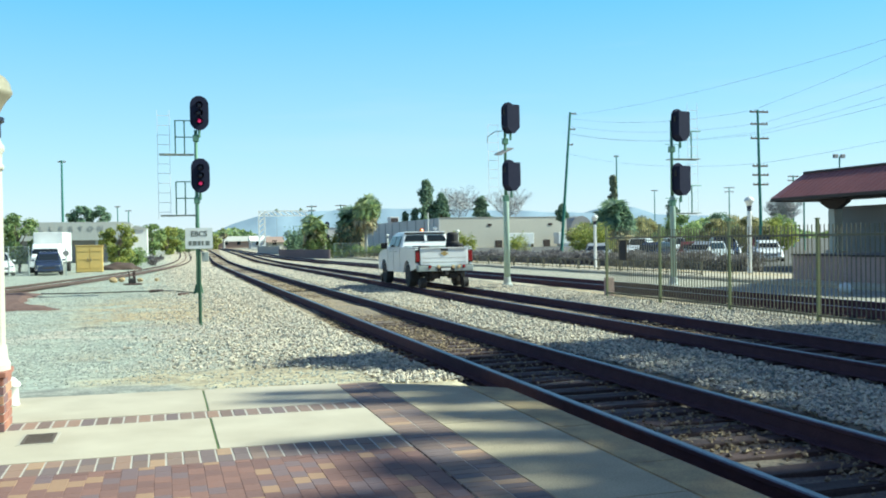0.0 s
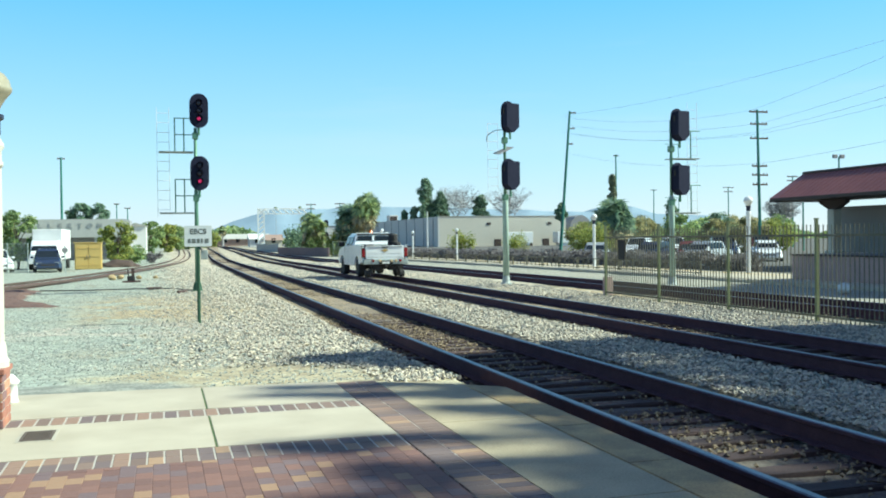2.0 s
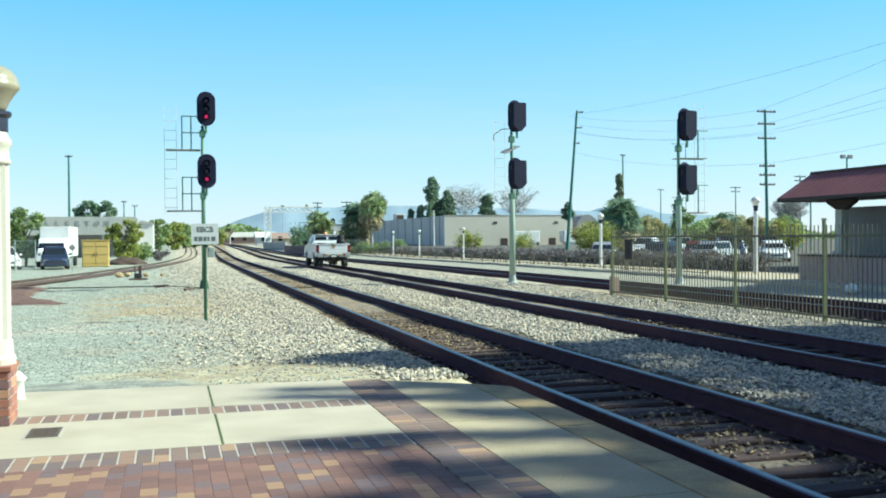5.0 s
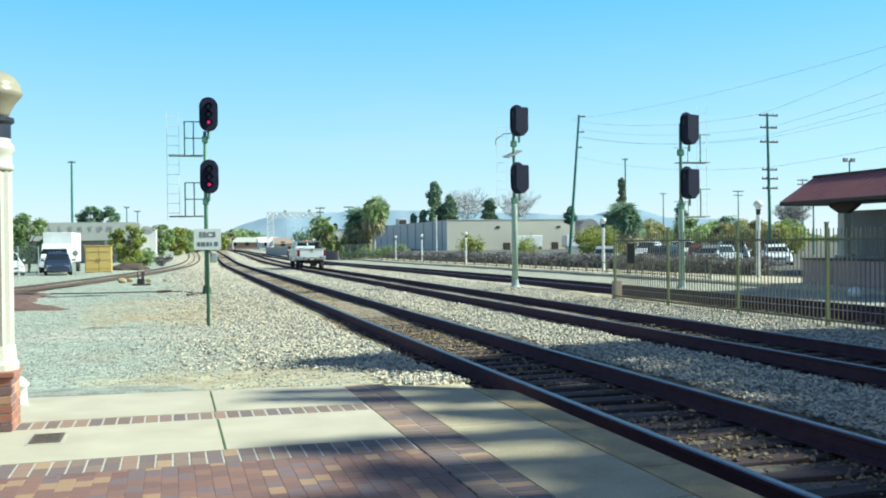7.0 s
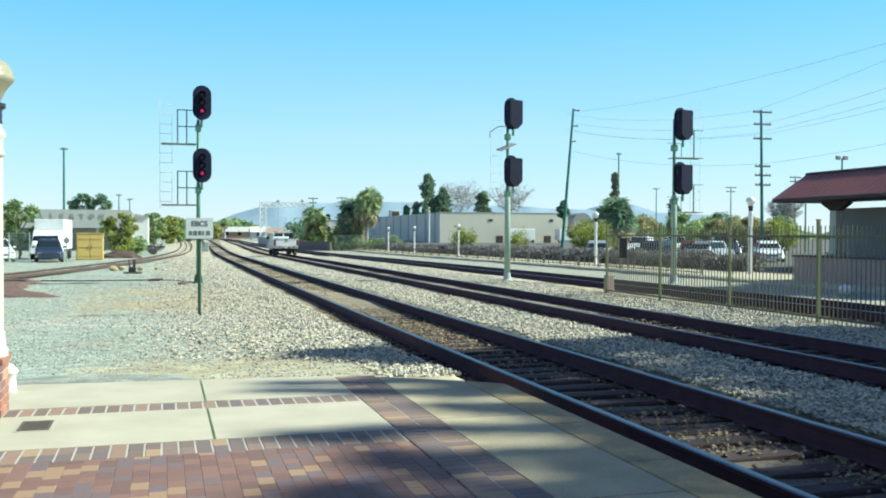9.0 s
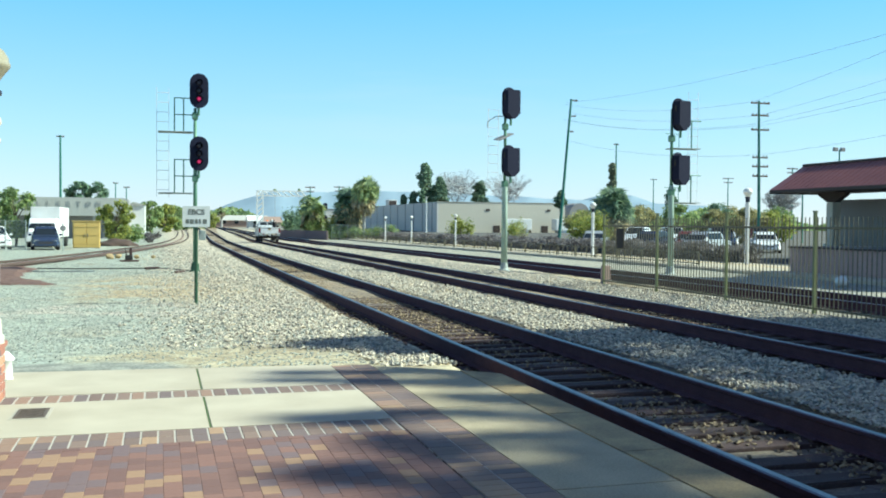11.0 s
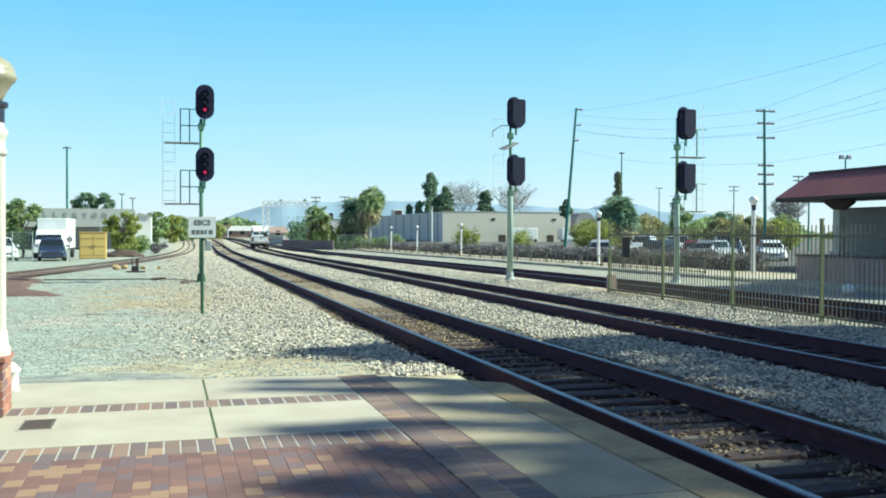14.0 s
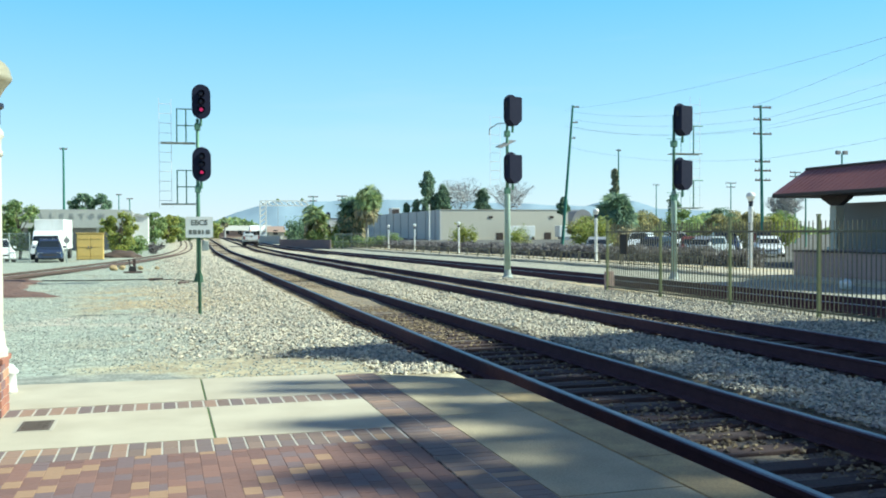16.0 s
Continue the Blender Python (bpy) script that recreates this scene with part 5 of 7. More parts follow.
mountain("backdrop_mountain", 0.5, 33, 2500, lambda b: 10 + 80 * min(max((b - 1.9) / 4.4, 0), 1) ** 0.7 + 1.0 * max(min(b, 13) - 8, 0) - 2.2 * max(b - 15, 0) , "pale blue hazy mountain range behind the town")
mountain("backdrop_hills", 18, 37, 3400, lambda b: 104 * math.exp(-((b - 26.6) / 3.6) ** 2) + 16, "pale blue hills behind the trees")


# ---- buildings ----
def warehouse():
    wh = thing("warehouse", (50.2, 174.5, -1.14), "long low cream warehouse with a grey side wall", "warehouse")
    part("front_wall", box(bmesh.new(), 0.3, 26, -0.3, 0, 0, 6.6), M_WARE, wh, "cream front wall")
    part("side_wall", box(bmesh.new(), 0, 0.3, -0.3, 85, 0, 6.6), M_WAREDARK, wh, "grey ribbed side wall")
    part("back_wall", box(bmesh.new(), 0.3, 26, 84.7, 85, 0, 6.55), M_WARE, wh)
    part("end_wall", box(bmesh.new(), 26, 26.3, -0.3, 85, 0, 6.55), M_WARE, wh)
    part("roof", box(bmesh.new(), 0.3, 26, 0, 84.7, 6.2, 6.4), M_GREYWALL, wh)
    part("parapet_cap", box(bmesh.new(), -0.05, 26.35, -0.38, 0.05, 6.601, 6.7), M_BEIGE, wh)
    rib = finish(box(bmesh.new(), -0.08, 0, -0.15, 0.15, 0, 6.55), "rib", M_GREYWALL)
    for k in range(12):
        part("rib", rib, None, wh, at=(0, 3 + 7 * k, 0))
    dr = finish(box(bmesh.new(), -0.7, 0.7, -0.05, 0, 0, 2.2, 0.02), "door", M_SOFFIT)
    for x in (12.0, 18.5, 22.0):
        part("door", dr, None, wh, at=(x, -0.3, 0))
    vt = finish(box(bmesh.new(), -0.4, 0.4, -0.1, 0, -0.22, 0.22, 0.03), "vent", M_SOFFIT)
    for x in (10.2, 22.8):
        part("vent", vt, None, wh, "dark wall vent", at=(x, -0.3, 5.2))
    ru = part("roof_unit", box(bmesh.new(), 4.2, 6.4, 58, 61, 6.401, 8.4, 0.05), M_WAREDARK, wh, "grey rooftop unit")
    part("grille", box(bmesh.new(), 4.4, 6.2, 57.96, 57.995, 7.0, 8.1), M_SOFFIT, ru)
    for x in (14.8, 25.0):
        solid("white_trailer", box(box(bmesh.new(), -2.6, 2.6, -1.2, 1.2, 0.5, 2.7, 0.08), -2.0, 2.0, -1.0, 1.0, 0.0, 0.5), M_WHITE, "white box trailer parked by the warehouse", "trailer", (50.2 + x, 170.5, -0.3), "trailers by the warehouse")
    return wh


warehouse()
shed = thing("arched_shed", (87.4, 191.0, -1.25), "dark grey shed with an arched roof", "shed")
bm = bmesh.new()
extrude_profile(bm, [(-2.5, -1.1), (2.5, -1.1), (2.5, 4.3)] + [(2.5 * math.cos(a), 4.3 + 2.9 * math.sin(a)) for a in np.linspace(0.3, math.pi - 0.3, 8)] + [(-2.5, 4.3)], 0, 8)
part("shell", bm, M_GREYWALL, shed)
part("door", box(bmesh.new(), -1.2, 1.2, -0.06, -0.005, -1.0, 2.4), M_WHITE, shed, "white roller door")

lb = thing("long_building", (-13.6, 112.0, 0.05), "long pale grey building with lettering on its fascia", "building")
part("wall", box(bmesh.new(), -9.0, 10.0, 1.5, 12, -1, 3.0), M_GREYWALL, lb, "shaded recessed wall")
fas = part("fascia", extrude_profile(bmesh.new(), [(-9.2, 2.0), (10.2, 2.0), (10.2, 3.75), (9.6, 4.0), (-9.2, 4.0)], -0.2, 1.45), M_LONGBLD, lb, "pale sloping fascia")
for k, ch in enumerate("FULLERTON"):
    part("letter", lettering(ch, 0.7, 0.02, M_LETTER), None, fas, "dark grey letter", at=pose(2.9 + 1.02 * (k - 4), -0.23, 3.05, 90, 0, 0))
part("roof", box(bmesh.new(), -9.2, 10.0, 1.45, 12.2, 3.75, 3.95), M_GREYWALL, lb)
pl = finish(box(bmesh.new(), -0.12, 0.12, 0, 0.24, -1, 2.15), "column", M_LONGBLD)
for k in range(7):
    part("column", pl, None, lb, at=(-8.5 + 3 * k, 0.1, 0))
gb = thing("gabled_house", (-2.6, 122.0, -0.05), "small white gabled building beyond the trees", "house")
part("wall", box(bmesh.new(), -1.5, 0.7, 0, 8, -0.9, 3.45), M_WHITE, gb)
part("roof", extrude_profile(bmesh.new(), [(-1.6, 3.46), (0.8, 3.46), (0.8, 3.52), (-0.4, 3.8), (-1.6, 3.6)], -0.2, 8.2), M_LONGBLD, gb)


def house(at, w, d, h, roof, wall, label, name="house"):
    h -= sag(at[1])
    hs = thing(name, at, label, "house", "houses far down the line")
    part("wall", box(bmesh.new(), -w / 2, w / 2, 0, d, 0, h), wall, hs)
    part("roof", prism_x(bmesh.new(), [(-0.4, h), (d + 0.4, h), (d / 2, h + d * 0.25)], -w / 2 - 0.3, w / 2 + 0.3), roof, hs)
    wm = finish(box(bmesh.new(), -0.45, 0.45, -0.04, 0, 0.9, 1.9), "window", M_GLASS)
    for k in range(max(1, int(w / 3))):
        part("window", wm, None, hs, at=(-w / 2 + 1.5 + 3 * k, 0, 0))
    return hs


house((17.5, 236.0, -0.3), 15, 5, 2.2, M_LONGBLD, M_PALEBRICK, "long low faded brick building with a white roof")
house((23.3, 209.0, -0.3), 3.4, 5, 1.8, M_PALEBRICK, M_BEIGE, "small house with a red tile roof")
house((20.2, 215.0, -0.3), 3.2, 5, 2.1, M_WHITE, M_WHITE, "small white building far down the line")
house((8.4, 246.0, -0.3), 9, 5, 2.0, M_LONGBLD, M_BEIGE, "low pale building far down the line")
bw = solid("block_wall", prism_x(bmesh.new(), [(0, -0.2), (0.3, -0.2), (0.3, 1.2), (0, 1.2)], 0, 12.0), M_LONGBLD, "grey concrete barrier beside the far track", "wall", (14.4, 155.0, -0.3), turn=-79.6)
dw = thing("brown_wall", (14.2, 124.0, -0.3), "low dark brown timber wall along the curve", "wall")
for k in range(8):
    part("panel", box(bmesh.new(), 0.02, 2.0, 0, 0.12, -0.1, 1.05 - 0.03 * (k % 3)), M_FARWALL, dw, at=pose(0.5 * k, -1.94 * k, 0, 0, 0, -75.5))


def station():
    """The far shelter: hipped maroon roof on columns over a low wall and a grey block."""
    st = thing("station_shelter", (34.0, 42.5, -0.3), "platform shelter with a maroon metal roof on beige columns", "shelter")
    e, rz = 3.7, 5.05
    x0, x1, y0, y1 = -2.15, 2.15, -30.0, 2.5
    bm = bmesh.new()
    lo = [bm.verts.new(p) for p in ((x0, y0, e), (x1, y0, e), (x1, y1, e), (x0, y1, e))]
    ri = [bm.verts.new(p) for p in ((0, y0, rz), (0, y1, rz))]
    for q in ((lo[0], lo[1], ri[0]), (lo[1], lo[2], ri[1], ri[0]), (lo[2], lo[3], ri[1]), (lo[3], lo[0], ri[0], ri[1])):
        bm.faces.new(q)
    res = bmesh.ops.extrude_face_region(bm, geom=bm.faces[:])
    for v in res["geom"]:
        if isinstance(v, bmesh.types.BMVert):
            v.co.z += 0.06
    bmesh.ops.recalc_face_normals(bm, faces=bm.faces[:])
    roof = part("roof", bm, M_ROOFMAROON, st, "maroon standing seam roof")
    part("ridge_cap", tube(bmesh.new(), [(0, y0, rz + 0.08), (0, y1, rz + 0.08)], 0.09, 8), M_SOFFIT, roof)
    for k in range(76):
        y = y0 + 0.2 + 0.42 * k
        if y < y1 - 0.1:
            part("seam", tube(bmesh.new(), [(0, y, rz + 0.075), (x0, y, e + 0.075)], 0.018, 4), M_ROOFMAROON, roof)
    part("fascia", box(bmesh.new(), x0 - 0.03, x0 + 0.05, y0, y1, e - 0.12, e + 0.03), M_SOFFIT, st)
    part("end_fascia", box(bmesh.new(), x0, x1, y1 - 0.05, y1 + 0.03, e - 0.16, e + 0.03), M_SOFFIT, st)
    part("soffit", box(bmesh.new(), x0 + 0.06, x1 - 0.06, y0 + 0.06, y1 - 0.06, e - 0.1, e - 0.04), M_SOFFIT, st)
    cm = finish(box(box(bmesh.new(), -0.26, 0.26, -0.26, 0.26, 0, 3.06, 0.03), -0.36, 0.36, -0.36, 0.36, 0, 0.9, 0.03), "column", M_LAMPPOST)
    bk = finish(prism_x(bmesh.new(), [(-1.1, 3.58), (1.1, 3.58), (1.0, 3.42), (0.3, 3.07), (-0.3, 3.07), (-1.0, 3.42)], -0.16, 0.16), "bracket", M_SOFFIT)
    for k in range(6):
        y = 0.0 - 5.4 * k
        c = part("column", cm, None, st, at=(0.0, y, 0))
        part("bracket", bk, None, c)
    part("back_wall", box(bmesh.new(), 1.7, 1.9, -29, 1.9, 0, 3.25), M_GREYWALL, st, "grey panel wall")
    part("conduit", tube(bmesh.new(), [(1.55, -2.2, 0), (1.55, -2.2, 3.6)], 0.05, 8), M_WHITE, st, "white pipe")
    for p, q in (((1.62, -2.6, 2.9), (1.62, -3.5, 2.2)), ((1.62, -3.5, 2.2), (1.62, -4.4, 2.9)), ((1.62, -4.4, 2.9), (1.62, -5.3, 2.2))):
        part("brace", tube(bmesh.new(), [p, q], 0.03, 6), M_WHITE, st)
    return st


station()
pw = thing("raised_platform", (21.4, 29.0, -0.3), "raised brown walled loading platform before the shelter", "platform")
for k in range(14):
    part("panel", box(bmesh.new(), 0, 0.1, -1.6 * k - 1.585, -1.6 * k, -0.1, 1.0, 0.01), M_BROWNWALL, pw)
part("core", box(bmesh.new(), 0.101, 3.0, -22.4, -0.02, -0.1, 0.98), M_BROWNWALL, pw)
part("deck", box(bmesh.new(), -0.06, 3.05, -22.45, 0.05, 1.001, 1.06, 0.012), M_SOFFIT, pw, "dark deck edge")
sk = bmesh.new()
bmesh.ops.create_icosphere(sk, subdivisions=2, radius=0.2)
for v in sk.verts:
    v.co = Vector((v.co.x, v.co.y, v.co.z * 0.8)) * (1 + 0.25 * noise.noise(v.co * 7))
solid("white_sack", sk, M_WHITE, "crumpled white sack on the gravel", "sack", (18.8, 23.1, -0.12), smooth=True)

fp = thing("far_platform", (0, 0, 0), "pale far platform with a worn yellow line", "platform", kind="structure")
for y in np.arange(6, 120, 6.0):
    z = sag(y + 3)
    part("kerb", box(bmesh.new(), 20.2, 20.45, y + 0.01, y + 5.99, -0.5, -0.15, 0.015), M_CONC, fp, "pale kerb", at=(0, 0, z))
    part("slab", box(bmesh.new(), 20.46, 24.3, y + 0.01, y + 5.99, -0.5, -0.13, 0.015), M_CONC, fp, at=(0, 0, z))
    part("line", box(bmesh.new(), 22.9, 23.15, y, y + 6, -0.129, -0.125), M_YELLOW, fp, "worn yellow line", at=(0, 0, z))

df = thing("platform_fence", (20.8, 0, -0.15), "low khaki rail fence along the far platform edge", "fence")
pm = finish(box(bmesh.new(), -0.03, 0.03, -0.03, 0.03, -0.15, 0.58, 0.006), "post", M_FENCE)
rm = finish(box(bmesh.new(), -0.02, 0.02, 0, 2.4, -0.02, 0.02), "rail", M_FENCE)
for k in range(36):
    y = 34 + 2.4 * k
    part("post", pm, None, df, at=(0, y, sag(y)))
    for z in (0.1, 0.54):
        part("rail", rm, None, df, at=(0, y, z + sag(y + 1.2)))
bm = bmesh.new()
for y in np.arange(34.4, 120, 0.6):
    box(bm, -0.014, 0.014, y - 0.014, y + 0.014, 0.0 + sag(y), 0.55 + sag(y))
tagged(part("picket_infill", bm, M_FENCE, df), "thin khaki pickets", kind="stuff")
rng = np.random.default_rng(12)
n = 42000
pts = np.stack([24.7 + rng.normal(0, 0.28, n), 36 + 82 * rng.random(n) ** 1.15, rng.uniform(-0.25, 0.6, n)], 1)
pts[:, 2] *= 1 + 0.3 * np.sin(pts[:, 1] * 1.9) * np.sin(pts[:, 1] * 0.83)
pts[:, 2] += [sag(v) for v in pts[:, 1]]
tagged(new("hedge", leaf_mesh("hedge", pts, np.tile([-0.5, 0, 0.5], (n, 1)), 0.1, M_HEDGE, rng)), "dark clipped hedge behind the far platform", "hedge", kind="stuff")

for x, y, s in ((22.7, 47.9, 1.1), (23.3, 34.4, 1.22), (23.0, 74.3, 0.98), (23.0, 88.6, 0.98), (23.0, 99.7, 0.98)):
    lp = globe_lamp((x, y, -0.13), "pale slim lamp post with a globe on the far platform", s, "far platform lamps", 0.006, M_WHITE, M_WHITE)
    lp.scale = (0.52, 0.52, 1.12)
    for c in lp.children:
        if c.name.startswith("globe"):
            c.matrix_basis = Matrix.Translation((0, 0, 2.055 * s * 0.3)) @ Matrix.Diagonal((1.35, 1.35, 0.7, 1))


# ---- poles and wires ----
def pole(at, h, lean, arms, label, r=0.15, group="utility poles", side=0.0):
    h, arms = h - sag(at[1]), [(z - sag(at[1]), w) for z, w in arms]
    po = thing("utility_pole", at, label, "utility pole", group)
    part("shaft", tube(bmesh.new(), [(0, 0, -0.3), (lean, 0, h)], [r, r * 0.65], 10), M_POLE, po)
    for z, w in arms:
        x = lean * z / h + side * w
        part("crossarm", box(bmesh.new(), x - w, x + w, -0.07, 0.07, z - 0.07, z + 0.07), M_BARK, po)
        for s in (-0.9, -0.45, 0.45, 0.9):
            part("insulator", lathe(bmesh.new(), [(0.05, z + 0.071), (0.06, z + 0.14), (0.03, z + 0.2)], 6, x + w * s), M_GREYWALL, po)
    return po


pole((51.5, 119.2, -0.3), 18.7, 1.6, ((18.5, 0.5), (16.4, 0.5), (14.3, 0.4)), "tall leaning dark green pole with short arms", 0.22, side=0.8)
pole((54.2, 78.1, -0.3), 13.5, -0.25, ((13.3, 0.98), (12.15, 0.9), (10.8, 0.95), (8.2, 0.8), (7.35, 0.85), (6.45, 0.8)), "tall wooden pole with many crossarms", 0.17, side=0.15)
pole((76.3, 151.9, -0.3), 16.0, 0.0, ((15.8, 0.5),), "slim dark pole behind the palm", 0.17)
pole((23.7, 158.2, -0.3), 7.8, 0.0, ((7.6, 0.8), (6.9, 0.6)), "thin far pole beside the palms", 0.12)
pole((29.3, 162.4, -0.3), 8.1, 0.0, ((7.9, 0.9), (7.2, 0.7)), "thin far pole beside the palms", 0.12)
pole((-13.1, 139.4, -0.3), 13.4, 0.0, ((13.2, 0.5),), "tall dark pole behind the long building", 0.19)
pole((-6.9, 159.9, -0.3), 7.9, 0.0, ((7.8, 0.4),), "thin dark pole far along the line", 0.12)
pole((-5.6, 169.9, -0.3), 7.6, 0.0, ((7.5, 0.5),), "thin dark pole far along the line", 0.12)
pole((106.1, 192.7, -0.3), 12.2, 0.0, ((12.0, 0.8),), "thin far pole behind trees", 0.14)
pole((109.0, 167.7, -0.3), 11.4, 0.0, ((11.2, 1.2), (10.4, 1.0)), "thin far pole with crossarms", 0.14)
pole((89.2, 120.6, -0.3), 10.4, 0.0, ((10.2, 0.9), (9.6, 0.9)), "thin far pole behind the shelter", 0.13)
pole((72.3, 95.8, -0.3), 6.2, 0.0, (), "slim pole behind the shelter", 0.12)
fl = pole((69.1, 85.6, -0.3), 9.9, 0.0, (), "floodlight pole behind the shelter roof", 0.12)
for s in (-0.5, 0.4):
    part("floodlight", box(bmesh.new(), s - 0.25, s + 0.25, -0.15, 0.15, 9.95, 10.35, 0.03), M_GREYWALL, fl)


def wire(a, b, sag, name="overhead_wire"):
    a, b = Vector(a), Vector(b)
    pts = [a.lerp(b, u) - Vector((0, 0, sag * 4 * u * (1 - u))) for u in np.linspace(0, 1, 17)]
    return solid(name, tube(bmesh.new(), pts, 0.011, 4), M_WIRE, "thin dark overhead wire between poles", "wire", group="overhead wires")


for dz, arm, dx, hi in ((13.1, -0.8, 0.0, 16.5), (12.0, 0.6, 0.6, 14.3), (11.0, -0.7, 0.2, 12.6), (11.0, 0.7, 0.8, 12.2), (8.2, 0.6, 0.5, 9.6)):
    wire((54 + arm, 78.1, dz), (42 + dx * 3, 20.0, hi), 0.6)
    wire((54 + arm, 78.1, dz), (52.3 + arm * 0.5, 119.2, dz + 4.6), 0.9)
wire((52.4, 119.2, 17.9), (44, 20.0, 14.8), 1.6)

# ---- signal gantry far down the line ----
ga = thing("signal_gantry", (19.5, 199.0, -0.05), "white lattice signal gantry far down the line", "signal gantry")
for sx in (-0.6, 0.6):
    part("leg", box(bmesh.new(), sx - 0.12, sx + 0.12, -0.12, 0.12, -1.1, 7.9), M_WHITE, ga)
for k in range(7):
    z = 0.3 + 1.08 * k
    part("brace", tube(bmesh.new(), [(-0.6, 0, z), (0.6, 0, z + 1.05)], 0.14, 5), M_WHITE, ga)
for z in (7.0, 8.0):
    part("chord", box(bmesh.new(), -0.7, 9.6, -0.1, 0.1, z - 0.1, z + 0.1), M_WHITE, ga)
for k in range(8):
    x = -0.6 + 1.28 * k
    part("brace", tube(bmesh.new(), [(x, 0, 8.0), (x + 1.1, 0, 7.0)], 0.14, 5), M_WHITE, ga)
sf = thing("railway_signal", (24.5, 148.0, -1.0), "small dark signal head on a thin far mast", "railway signal")
part("mast", tube(bmesh.new(), [(0, 0, -0.2), (0, 0, 5.4)], 0.07, 8), M_GREENPOLE, sf)
for z in (5.0, 3.1):
    part("shield", extrude_profile(bmesh.new(), shield_outline(0.7, 1.2), -0.05, 0.02), M_BLACK, sf, at=(0, -0.1, z))


# ---- cars ----
def loft_y(bm, secs):
    """A body from cross sections (y, half width low, half width high, z low, z high)."""
    rings = []
    for y, wl, wh, zl, zh in secs:
        m = (zl + zh) / 2
        rings.append([bm.verts.new((x, y, z)) for x, z in ((-wl * 0.94, zl), (wl * 0.94, zl), (wl, zl + 0.12 * (zh - zl)), ((wl + wh) / 2 + 0.01, m), (wh, zh - 0.06 * (zh - zl)), (wh * 0.93, zh), (-wh * 0.93, zh), (-wh, zh - 0.06 * (zh - zl)), (-(wl + wh) / 2 - 0.01, m), (-wl, zl + 0.12 * (zh - zl)))])
    for a, b in zip(rings, rings[1:]):
        n = len(a)
        for k in range(n):
            bm.faces.new((a[k], a[(k + 1) % n], b[(k + 1) % n], b[k]))
    bm.faces.new(rings[0][::-1]), bm.faces.new(rings[-1])
    bmesh.ops.recalc_face_normals(bm, faces=bm.faces[:])
    return bm


def wheel_parts(parent, at, r, w, rim=M_CHROME, name="wheel"):
    """A wheel about its x axle: tyre with rounded shoulders, dished rim and hub."""
    wh = part(name, lathe(bmesh.new(), [(r * 0.62, -w / 2), (r * 0.93, -w / 2), (r, -w * 0.36), (r, w * 0.36), (r * 0.93, w / 2), (r * 0.62, w / 2)], 28), M_TYRE, parent, at=pose(*at) @ Matrix.Identity(4), smooth=False)
    wh.data.transform(Matrix.Rotation(radians(90), 4, "Y"))
    rm = bmesh.new()
    lathe(rm, [(r * 0.62, -w * 0.48), (r * 0.55, -w * 0.4), (r * 0.2, -w * 0.3), (r * 0.18, -w * 0.5), (0.01, -w * 0.5)], 20)
    lathe(rm, [(0.01, w * 0.5), (r * 0.18, w * 0.5), (r * 0.2, w * 0.3), (r * 0.55, w * 0.4), (r * 0.62, w * 0.48)], 20)
    rp = part("rim", rm, rim, wh)
    rp.data.transform(Matrix.Rotation(radians(90), 4, "Y"))
    sp = finish(box(bmesh.new(), -w * 0.46, w * 0.46, -0.02, 0.02, r * 0.2, r * 0.55), "spoke", rim)
    for k in range(5):
        part("spoke", sp, None, wh, at=pose(0, 0, 0, 72 * k, 0, 0))
    return wh


